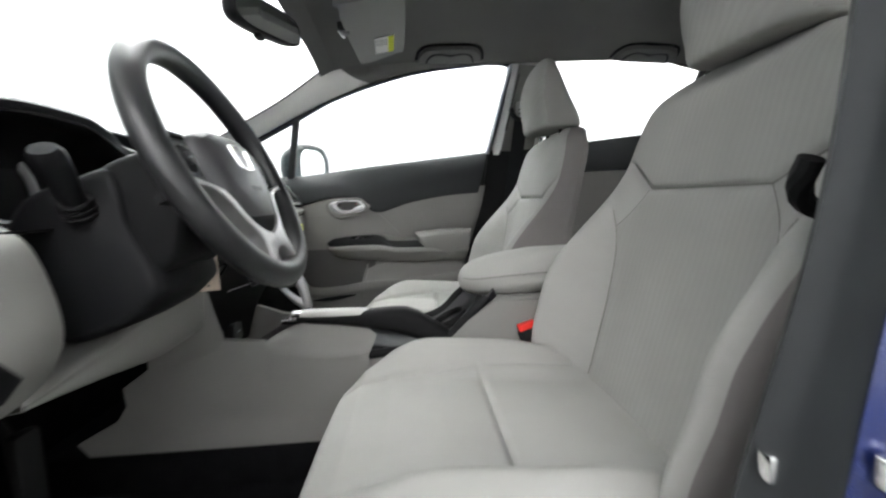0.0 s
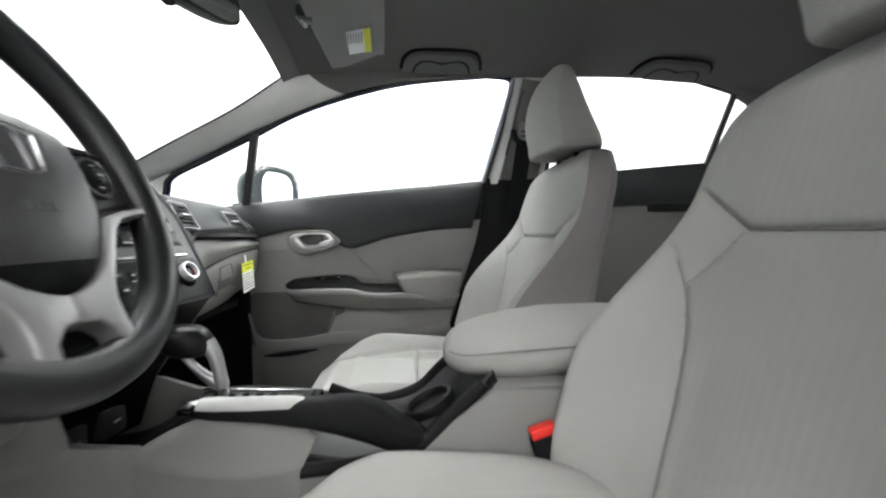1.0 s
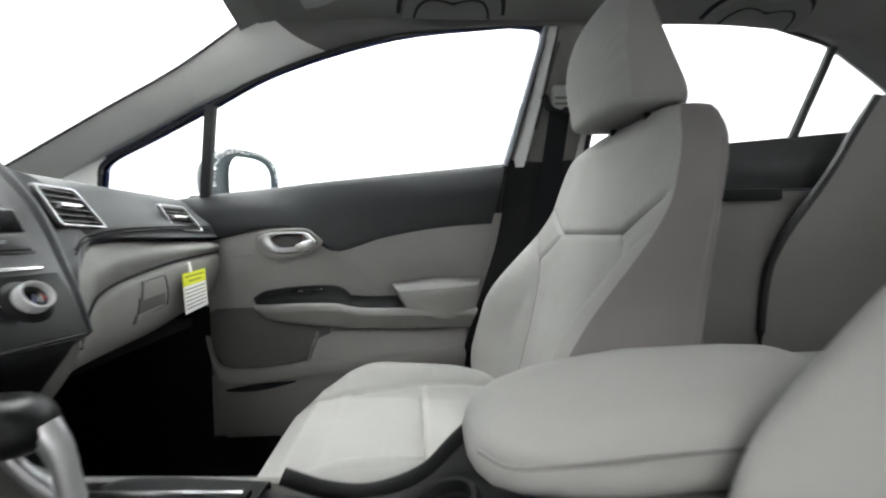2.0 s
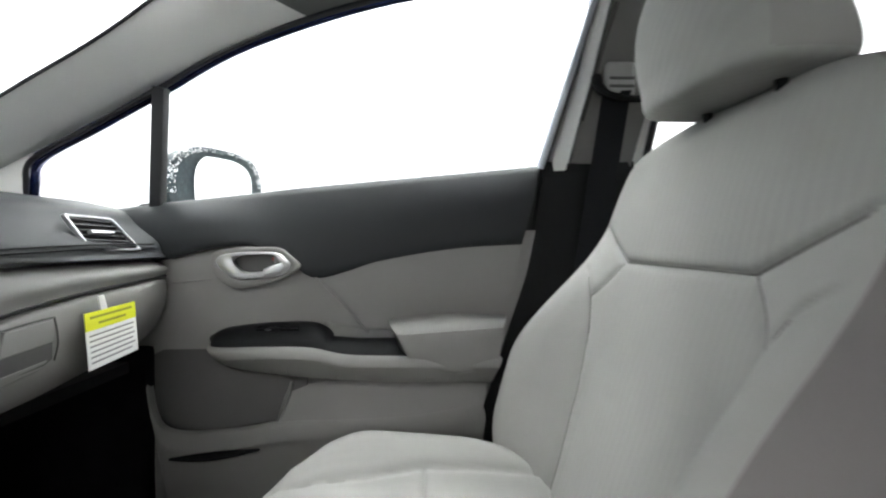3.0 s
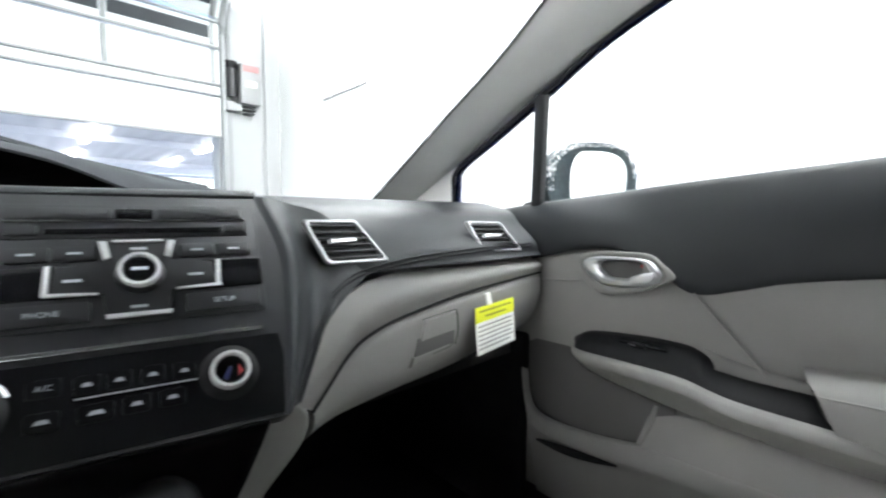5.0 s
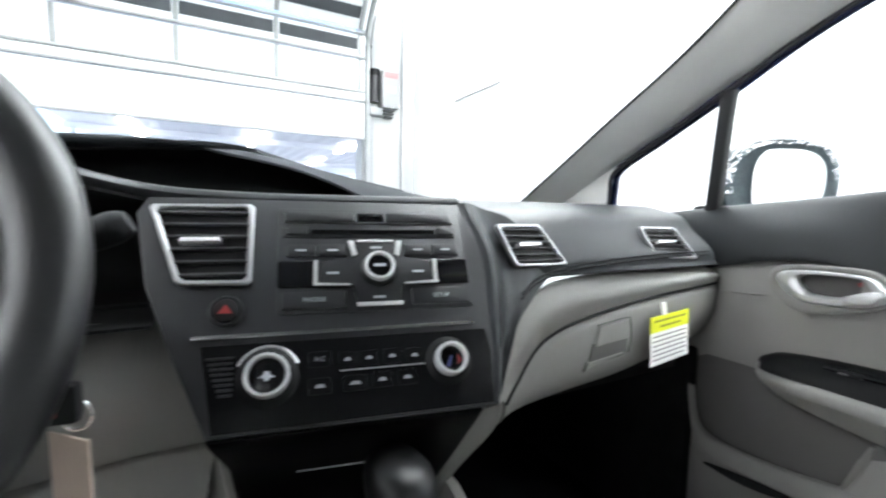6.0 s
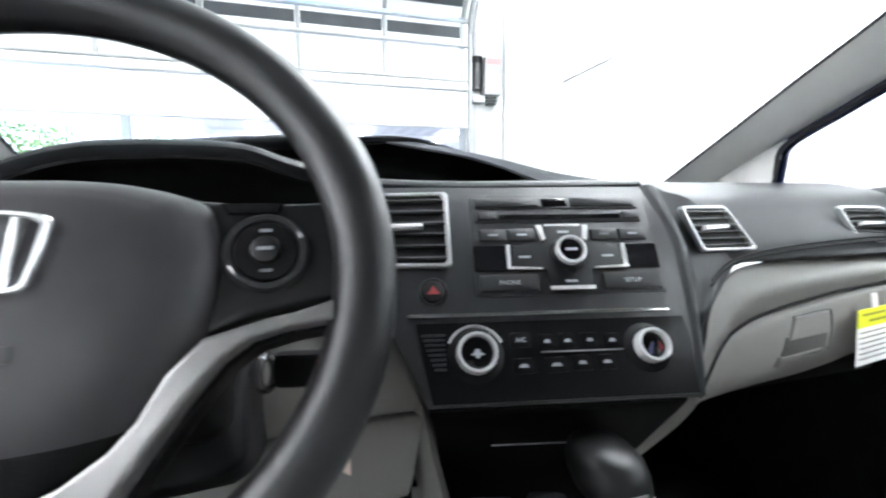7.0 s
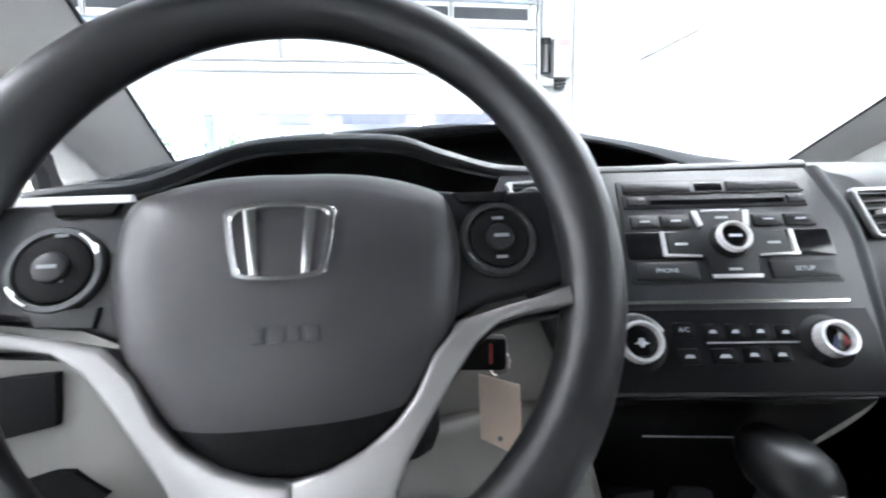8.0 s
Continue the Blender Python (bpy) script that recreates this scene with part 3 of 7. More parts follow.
# middle pillar on the passenger's side, its belt and the black lower cover
B_FRONT = [(0.322, 0.604, 1.34), (0.30, 0.648, 1.19), (0.262, 0.700, 1.035)]
B_MID = [(0.352, 0.598, 1.34), (0.324, 0.634, 1.19), (0.294, 0.684, 1.034)]
B_REAR = [(0.475, 0.606, 1.34), (0.445, 0.650, 1.19), (0.42, 0.700, 1.035)]
for side in (1, -1):
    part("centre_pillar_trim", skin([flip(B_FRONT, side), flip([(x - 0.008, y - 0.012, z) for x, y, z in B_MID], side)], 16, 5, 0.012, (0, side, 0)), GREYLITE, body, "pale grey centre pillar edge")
    part("centre_pillar_trim", skin([flip(B_MID, side), flip([((Vector(a) + Vector(b)) / 2 + V(0, 0.016, 0))[:] for a, b in zip(B_MID, B_REAR)], side), flip(B_REAR, side)], 16, 7, 0.012, (0, side, 0)), GREY, body, "grey centre pillar cover")
    part("pillar_slot", tube(flip(catmull([(0.350, 0.594, 1.305), (0.336, 0.612, 1.25), (0.322, 0.632, 1.18), (0.310, 0.653, 1.12)], 14), side), 0.005, 8, flat=0.5), SHADEGREY, body, "dark trim slot")
    if side > 0:
        low = skin([[(0.252, 0.70, 1.055), (0.215, 0.70, 0.85), (0.145, 0.69, 0.62), (0.08, 0.69, 0.46), (0.06, 0.69, 0.36)],
                    [(0.33, 0.674, 1.045), (0.30, 0.678, 0.85), (0.26, 0.668, 0.62), (0.24, 0.668, 0.46), (0.24, 0.668, 0.36)],
                    [(0.43, 0.70, 1.055), (0.42, 0.70, 0.85), (0.42, 0.69, 0.62), (0.42, 0.69, 0.46), (0.42, 0.69, 0.36)]], 24, 10, 0.02, (0, 1, 0))
    else:
        low = skin([[(0.42, -0.665, 1.055), (0.40, -0.665, 0.85), (0.40, -0.66, 0.62), (0.40, -0.66, 0.46), (0.40, -0.66, 0.36)],
                    [(0.262, -0.685, 1.055), (0.238, -0.69, 0.86), (0.190, -0.69, 0.66), (0.14, -0.69, 0.46), (0.12, -0.69, 0.36)],
                    [(0.264, -0.715, 1.055), (0.240, -0.715, 0.86), (0.196, -0.715, 0.66), (0.15, -0.715, 0.46), (0.13, -0.715, 0.36)],
                    [(0.275, -0.735, 1.055), (0.248, -0.738, 0.86), (0.212, -0.742, 0.66), (0.18, -0.745, 0.46), (0.17, -0.745, 0.36)]], 24, 14, 0.012, (1, 0.2, 0))
    # Driver's cover uses a lighter charcoal: flare haze put into its colour.
    part("lower_pillar_cover", low, BLACK if side > 0 else DARKSOFT, body, "black lower pillar cover")

part("pillar_skin", skin([[(0.318, gy(1.36) + 0.028, 1.36), (0.292, gy(1.2) + 0.028, 1.20), (0.25, gy(1.03) + 0.028, 1.03)], [(0.485, gy(1.36) + 0.028, 1.36), (0.470, gy(1.2) + 0.028, 1.20), (0.455, gy(1.03) + 0.028, 1.03)], ], 14, 4, 0.01, (0, 1, 0)), GREYLITE, body, "pale grey pillar face beside the window")
part("door_frame_edge", tube([(0.318, gy(1.335) - 0.007, 1.335), (0.294, gy(1.24) - 0.007, 1.24), (0.244, gy(1.04) - 0.007, 1.04)], 0.0065, 8), FRAMEGREY, body, "satin grey frame edge beside the window")
part("pillar_filler", skin([[(0.240, 0.712, 1.045), (0.215, 0.708, 0.95), (0.19, 0.705, 0.86)], [(0.44, 0.712, 1.045), (0.43, 0.708, 0.95), (0.42, 0.705, 0.86)]], 8, 3, 0.008, (0, 1, 0)), BLACK, body, "black lower pillar edge")

# driver's side: shut rear door, blue outside
left_rear = thing("rear_door_left", (0.75, -0.72, 0.35), "shut blue rear door, driver's side", "car door")
for name, y, mat in (("outer_skin", -0.80, BLUE), ("inner_panel", -0.70, GREY)):
    part(name, skin([[(0.42 if mat is GREY else 0.36, y, 0.36), (0.9, y, 0.36), (1.15, y, 0.5)], [(0.40 if mat is GREY else 0.34, y - (0.02 if mat is BLUE else 0), 0.7), (0.9, y - 0.01, 0.7), (1.2, y, 0.75)], [(0.42 if mat is GREY else 0.33, y + 0.04, 1.05), (0.9, y + 0.03, 1.08), (1.2, y + 0.03, 1.12)]], 16, 10, 0.02), mat, left_rear)
lg = part("window_glass", skin([[(0.45, -0.69, 1.06), (1.1, -0.67, 1.10)], [(0.48, -0.60, 1.35), (1.03, -0.60, 1.31)]], 6, 4, 0.0), GLASS, left_rear)
lg.visible_shadow = False
part("sill_skin", box((0.30, -0.80, 0.36), (0.5, 0.05, 0.2), 0.02), BLUE, body)
part("pillar_skin", skin([[(0.168, -0.744, 0.36), (0.210, -0.741, 0.66), (0.246, -0.737, 0.86), (0.273, -0.734, 1.05), (0.37, -0.63, 1.36)], [(0.30, -0.80, 0.36), (0.31, -0.79, 0.66), (0.33, -0.78, 0.86), (0.36, -0.755, 1.05), (0.45, -0.65, 1.36)]], 20, 4, 0.012), BLUE, body)
part("striker", box((0.186, -0.713, 0.683), (0.008, 0.012, 0.020), 0.003), CHROME, body, "bright door striker")
part("striker_plate", box((0.226, -0.757, 0.700), (0.010, 0.020, 0.022), 0.003, segs=3), CHROME, body, "bright striker plate on the blue sill")


# ---- passenger's front door ----
def front_door():
    d = thing("passenger_door", (-0.2, 0.72, 0.4), "shut front door in grey and charcoal trim", "car door")
    # grey main panel in bands, from below the charcoal band down
    xs = (-0.64, -0.42, -0.2, 0.0)
    def rail(z, ys):
        e = 0.09 + 0.21 * smooth(0.40, 1.05, z) ** 0.9 * 0.75
        return [(x, y, z) for x, y in zip((*xs, e), ys)]
    part("door_panel", skin([rail(0.92, (0.690, 0.690, 0.690, 0.690, 0.69)), rail(0.84, (0.672, 0.672, 0.674, 0.676, 0.676)), rail(0.76, (0.668, 0.672, 0.676, 0.678, 0.678)), rail(0.70, (0.674, 0.676, 0.68, 0.68, 0.68)), rail(0.62, (0.676, 0.676, 0.676, 0.676, 0.676))], 40, 20, 0.012, (0, 1, 0)), DOORGREY, d, "grey moulded upper panel")
    part("door_panel", skin([rail(0.64, (0.682, 0.680, 0.678, 0.676, 0.676)), rail(0.50, (0.672, 0.668, 0.664, 0.662, 0.664)), rail(0.39, (0.676, 0.672, 0.670, 0.670, 0.674))], 40, 12, 0.008, (0, 1, 0)), DOORGREY, d, "grey moulded lower panel")
    # charcoal band under the window
    low = [(-0.70, 0.690, 0.845), (-0.50, 0.672, 0.862), (-0.42, 0.664, 0.883), (-0.34, 0.661, 0.896), (-0.265, 0.661, 0.888), (-0.182, 0.662, 0.838), (-0.09, 0.664, 0.862), (0.0, 0.664, 0.880), (0.10, 0.665, 0.893), (0.203, 0.668, 0.899)]
    topb = [(-0.76, 0.728, 0.950), (-0.60, 0.722, 0.960), (-0.487, 0.714, 0.973), (-0.3, 0.712, 0.991), (-0.1, 0.708, 1.010), (0.1, 0.704, 1.028), (0.243, 0.700, 1.041)]
    mid = [((Vector(a) + Vector(b)) / 2 + V(0, -0.014, 0))[:] for a, b in zip(catmull(low, 12), catmull(topb, 12))]
    lip = [(x, y + 0.018, z + 0.004) for x, y, z in topb]
    part("upper_band", skin([[(x, y + 0.012, z - 0.004) for x, y, z in catmull(low, 12)], catmull(low, 12), mid, catmull(topb, 12), catmull(lip, 12)], 60, 18, 0.006, (0, 1, 0)), BANDSOFT, d, "charcoal grained band under the window")
    # grey upper bolster behind the diagonal seam
    seam = catmull([(-0.182, 0.664, 0.834), (-0.15, 0.664, 0.80), (-0.11, 0.664, 0.757), (-0.084, 0.664, 0.727)], 14)
    part("seam", tube(seam, 0.0022, 6), SEAM, d)
    bol = [[(-0.178, 0.668, 0.834), (-0.05, 0.664, 0.866), (0.08, 0.664, 0.886), (0.20, 0.668, 0.893)], [(-0.13, 0.666, 0.79), (-0.02, 0.655, 0.81), (0.08, 0.655, 0.82), (0.19, 0.662, 0.83)], [(-0.085, 0.668, 0.735), (0.0, 0.666, 0.745), (0.08, 0.666, 0.755), (0.17, 0.668, 0.765)]]
    part("bolster", skin(bol, 30, 12, 0.006, (0, 1, 0)), DOORGREY, d, "grey padded bolster")
    # pull handle: moulded surround, silver hoop and lever
    loop = lambda pts, y: [V(p.x, y, p.z) for p in catmull([(x, 0, z) for x, z in pts], 48, closed=True)]
    rim_out = [(-0.368, 0.860), (-0.358, 0.882), (-0.311, 0.889), (-0.25, 0.889), (-0.226, 0.874), (-0.208, 0.856), (-0.224, 0.841), (-0.262, 0.825), (-0.321, 0.815), (-0.354, 0.831)]
    hoop_out = [(-0.357, 0.864), (-0.347, 0.876), (-0.31, 0.881), (-0.25, 0.880), (-0.232, 0.868), (-0.225, 0.855), (-0.236, 0.842), (-0.264, 0.834), (-0.318, 0.832), (-0.344, 0.846)]
    hoop_in = [(-0.328, 0.864), (-0.322, 0.872), (-0.30, 0.876), (-0.258, 0.876), (-0.247, 0.868), (-0.243, 0.858), (-0.250, 0.851), (-0.27, 0.846), (-0.306, 0.845), (-0.320, 0.853)]
    part("handle_bezel", ring_plate(loop(rim_out, 0.662), loop(hoop_out, 0.662), (0, -0.008, 0)), DOORGREY, d, "grey handle surround")
    # The cup lies flush with the panel; its recess shade is put into the colour.
    part("handle_cup", slab(loop(hoop_out, 0.672), (0, -0.003, 0), 0.001), RECESSGREY, d, "handle cup, recess shade put into its colour")
    part("handle_frame", ring_plate(loop(hoop_out, 0.662), loop(hoop_in, 0.662), (0, -0.015, 0)), SILVER, d, "satin silver handle hoop")
    part("door_lever", slab([(x, 0.655, z) for x, z in ((-0.268, 0.838), (-0.238, 0.843), (-0.229, 0.855), (-0.234, 0.862), (-0.252, 0.858), (-0.270, 0.850))], (0, -0.016, 0), 0.004, 3), SILVER, d, "satin silver lever")
    part("lever_web", slab([(x, 0.664, z) for x, z in ((-0.256, 0.856), (-0.240, 0.858), (-0.242, 0.874), (-0.256, 0.876))], (0, -0.008, 0), 0.002), DOORGREY, d)
    part("lock_mark", box((-0.258, 0.660, 0.868), (0.004, 0.006, 0.006), 0.0015), DULLRED, d, "small red lock mark")
    # arm rest: rolled grey lip, black switch strip, padded rear
    shelf = [[(-0.374, 0.664, 0.722), (-0.353, 0.634, 0.712), (-0.258, 0.617, 0.716), (-0.176, 0.612, 0.714), (-0.116, 0.608, 0.703), (-0.009, 0.605, 0.700), (0.155, 0.618, 0.694)],
             [(-0.377, 0.660, 0.716), (-0.353, 0.625, 0.706), (-0.250, 0.609, 0.711), (-0.174, 0.604, 0.709), (-0.116, 0.600, 0.698), (-0.009, 0.597, 0.696), (0.155, 0.612, 0.690)],
             [(-0.376, 0.660, 0.708), (-0.345, 0.625, 0.696), (-0.235, 0.606, 0.699), (-0.165, 0.600, 0.697), (-0.112, 0.596, 0.688), (-0.009, 0.594, 0.686), (0.150, 0.608, 0.680)],
             [(-0.374, 0.664, 0.702), (-0.338, 0.634, 0.686), (-0.230, 0.614, 0.690), (-0.160, 0.607, 0.688), (-0.110, 0.602, 0.680), (-0.009, 0.600, 0.678), (0.147, 0.613, 0.672)],
             [(-0.370, 0.668, 0.696), (-0.335, 0.650, 0.674), (-0.226, 0.640, 0.660), (-0.140, 0.634, 0.654), (-0.09, 0.632, 0.652), (-0.043, 0.630, 0.649), (0.140, 0.636, 0.646)],
             [(-0.362, 0.676, 0.692), (-0.33, 0.674, 0.668), (-0.226, 0.672, 0.652), (-0.14, 0.670, 0.646), (-0.09, 0.668, 0.644), (-0.043, 0.668, 0.642), (0.138, 0.668, 0.638)]]
    part("armrest_shelf", skin(shelf, 60, 30, 0.006, (0, 1, 0)), DOORGREY, d, "grey moulded arm rest", angle=60)
    strip = [[(-0.373, 0.670, 0.728), (-0.345, 0.668, 0.741), (-0.27, 0.668, 0.749), (-0.195, 0.668, 0.750), (-0.165, 0.668, 0.741), (-0.146, 0.668, 0.728), (-0.10, 0.668, 0.724), (-0.036, 0.668, 0.724)],
             [(-0.373, 0.662, 0.727), (-0.345, 0.655, 0.739), (-0.27, 0.652, 0.747), (-0.195, 0.651, 0.748), (-0.165, 0.651, 0.739), (-0.146, 0.651, 0.726), (-0.10, 0.651, 0.722), (-0.035, 0.651, 0.722)],
             [(-0.374, 0.658, 0.722), (-0.347, 0.640, 0.728), (-0.265, 0.630, 0.732), (-0.190, 0.627, 0.731), (-0.160, 0.624, 0.724), (-0.136, 0.622, 0.711), (-0.09, 0.620, 0.708), (-0.022, 0.618, 0.708)],
             [(-0.373, 0.660, 0.717), (-0.352, 0.634, 0.713), (-0.262, 0.621, 0.716), (-0.185, 0.618, 0.714), (-0.155, 0.614, 0.709), (-0.130, 0.612, 0.702), (-0.08, 0.610, 0.699), (-0.008, 0.608, 0.698)]]
    part("switch_strip", skin(strip, 60, 14, 0.006, (0, 1, 0)), BLACK, d, "black switch panel", angle=60)
    part("switch_recess", slab([(-0.282, 0.640, 0.7405), (-0.206, 0.638, 0.7405), (-0.208, 0.645, 0.7455), (-0.280, 0.647, 0.7455)], (0, -0.003, 0.003), 0.0006), GLOSS, d, "glossy switch recess")
    part("window_switch", box((-0.250, 0.637, 0.743), (0.024, 0.010, 0.008), 0.003), BLACK, d)
    part("switch_mark", box((-0.258, 0.6315, 0.743), (0.010, 0.002, 0.002), 0), SMOKE, d, "dim switch mark")
    ledge = [[(-0.168, 0.672, 0.750), (-0.12, 0.672, 0.738), (-0.045, 0.670, 0.732)], [(-0.150, 0.660, 0.733), (-0.11, 0.660, 0.729), (-0.040, 0.660, 0.727)], [(-0.146, 0.650, 0.728), (-0.10, 0.650, 0.724), (-0.035, 0.650, 0.724)]]
    part("ledge", skin(ledge, 16, 6, 0.004, (0, 1, 0)), DOORGREY, d, "grey ledge beside the strip")
    pad = [[(-0.049, 0.670, 0.755), (0.059, 0.670, 0.765), (0.172, 0.670, 0.760)],
           [(-0.046, 0.650, 0.752), (0.059, 0.648, 0.762), (0.169, 0.650, 0.758)],
           [(-0.040, 0.628, 0.747), (0.062, 0.624, 0.756), (0.165, 0.636, 0.755)],
           [(-0.032, 0.614, 0.740), (0.066, 0.609, 0.747), (0.161, 0.626, 0.750)],
           [(-0.024, 0.606, 0.728), (0.069, 0.601, 0.732), (0.158, 0.619, 0.736)],
           [(-0.013, 0.602, 0.706), (0.072, 0.597, 0.704), (0.153, 0.615, 0.708)],
           [(-0.002, 0.604, 0.688), (0.074, 0.600, 0.680), (0.148, 0.616, 0.684)],
           [(0.012, 0.614, 0.676), (0.074, 0.610, 0.668), (0.144, 0.624, 0.672)],
           [(0.020, 0.640, 0.670), (0.074, 0.640, 0.662), (0.142, 0.645, 0.666)]]
    part("armrest_pad", skin(pad, 34, 36, 0.008, (0, 1, 0)), DOORGREY, d, "grey padded arm rest", angle=60)
    part("seam", tube(catmull([(-0.029, 0.6105, 0.736), (0.066, 0.6055, 0.7425), (0.160, 0.623, 0.746)], 20), 0.0014, 6), SEAM, d)
    part("seam", tube(catmull([(-0.468, 0.668, 0.823), (-0.42, 0.667, 0.827), (-0.375, 0.667, 0.831)], 12), 0.0014, 6), SEAM, d)
    # map pocket: dark back, rolled rim, slanted end and the step behind it
    rim = [(-0.482, 0.650, 0.640), (-0.466, 0.638, 0.592), (-0.444, 0.632, 0.565), (-0.395, 0.630, 0.557), (-0.31, 0.629, 0.563), (-0.235, 0.629, 0.575), (-0.135, 0.630, 0.578), (-0.035, 0.632, 0.581), (0.05, 0.635, 0.590), (0.125, 0.640, 0.604)]
    rim = catmull(rim, 40)
    # Dark lining; the shade under the arm rest is part of its tone.
    part("pocket_back", skin([[(-0.50, 0.676, 0.70), (-0.38, 0.674, 0.70), (-0.20, 0.672, 0.70)], [(-0.492, 0.674, 0.62), (-0.38, 0.670, 0.62), (-0.20, 0.668, 0.62)], [(-0.48, 0.668, 0.54), (-0.38, 0.660, 0.54), (-0.20, 0.656, 0.54)]], 20, 10, 0.004, (0, 1, 0)), RECESSGREY, d, "dark pocket lining, arm rest shade put into its tone")
    step = [[(-0.228, 0.668, 0.622), (-0.175, 0.668, 0.637), (-0.034, 0.668, 0.643), (0.134, 0.670, 0.646)], [(-0.232, 0.656, 0.603), (-0.165, 0.656, 0.620), (-0.034, 0.655, 0.622), (0.132, 0.656, 0.628)], [(-0.238, 0.640, 0.583), (-0.15, 0.640, 0.592), (-0.034, 0.640, 0.593), (0.128, 0.645, 0.612)], [(-0.242, 0.630, 0.574), (-0.135, 0.631, 0.578), (-0.035, 0.633, 0.581), (0.125, 0.641, 0.604)]]
    part("pocket_step", skin(step, 40, 14, 0.005, (0, 1, 0)), DOORGREY, d, "grey sloping step")
    part("pocket_end", skin([[(-0.226, 0.669, 0.640), (-0.230, 0.662, 0.612), (-0.240, 0.634, 0.576)], [(-0.236, 0.676, 0.636), (-0.242, 0.668, 0.606), (-0.250, 0.650, 0.570)]], 12, 4, 0.003), DOORGREY, d)
    front = [[(p.x, p.y + 0.012, p.z + 0.002) for p in rim], [(p.x, p.y + 0.002, p.z + 0.003) for p in rim], [(p.x, p.y - 0.002, p.z - 0.006) for p in rim], [(p.x + 0.004, p.y - 0.002, p.z - 0.026) for p in rim], [(max(p.x, -0.46), p.y + 0.006, 0.525 + 0.3 * (p.z - 0.565) * (1 if p.x > -0.4 else 0)) for p in rim], [(max(p.x, -0.455), p.y + 0.016, 0.47) for p in rim], [(max(p.x, -0.45), p.y + 0.03, 0.39) for p in rim]]
    part("pocket_front", skin(front, 60, 30, 0.006, (0, 1, 0)), DOORGREY, d, "grey pocket front", angle=60)
    part("slot", tube(catmull([(-0.435, 0.636, 0.513), (-0.36, 0.633, 0.519), (-0.275, 0.633, 0.530)], 16), [0.002 + 0.006 * math.sin(math.pi * k / 15) for k in range(16)], 8), BLACK, d, "dark slot")
    # window frame, divider and glass
    run = catmull([(-0.764, gy(0.955), 0.955), (-0.745, gy(1.01), 1.01), (-0.718, gy(1.056), 1.056), (-0.60, gy(1.110), 1.110), (-0.463, gy(1.172), 1.172), (-0.29, gy(1.249), 1.249), (-0.03, gy(1.318), 1.318), (0.236, gy(1.346), 1.346)], 50) + catmull([(0.295, gy(1.343), 1.343), (0.318, gy(1.325), 1.325), (0.30, gy(1.24), 1.24), (0.250, gy(1.04), 1.04)], 24)
    part("window_seal", tube(run, 0.005, 8), RUBBER, d, "black window seal")
    part("window_frame", tube([(x + 0.001, y + 0.016, z + 0.004) for x, y, z in run], 0.010, 8), BLUE, d, "blue painted window frame")
    part("divider", merged(box((0, 0, 0), (0.024, 0.02, 0.235), 0.005, Matrix.Translation((-0.480, 0.690, 1.07)) @ Matrix.Rotation(radians(14), 4, "Y") @ Matrix.Rotation(radians(18), 4, "X"))), RUBBER, d, "black quarter window divider")
    pane = part("window_glass", skin([[(-0.74, gy(0.955) + 0.012, 0.955), (-0.3, gy(0.985) + 0.012, 0.985), (0.25, gy(1.03) + 0.012, 1.03)], [(-0.46, gy(1.17) + 0.012, 1.17), (-0.12, gy(1.3) + 0.012, 1.30), (0.31, gy(1.345) + 0.012, 1.345)]], 10, 4, 0.0), GLASS, d)
    pane.visible_shadow = False
    part("outer_skin", skin([[(-0.80, 0.74, 0.35), (-0.3, 0.80, 0.33), (0.25, 0.81, 0.33)], [(-0.80, 0.78, 0.7), (-0.3, 0.84, 0.7), (0.28, 0.84, 0.7)], [(-0.80, 0.745, 0.94), (-0.3, 0.755, 0.975), (0.28, 0.75, 1.03)]], 16, 10, 0.008), BLUE, d, "blue outer skin")


front_door()


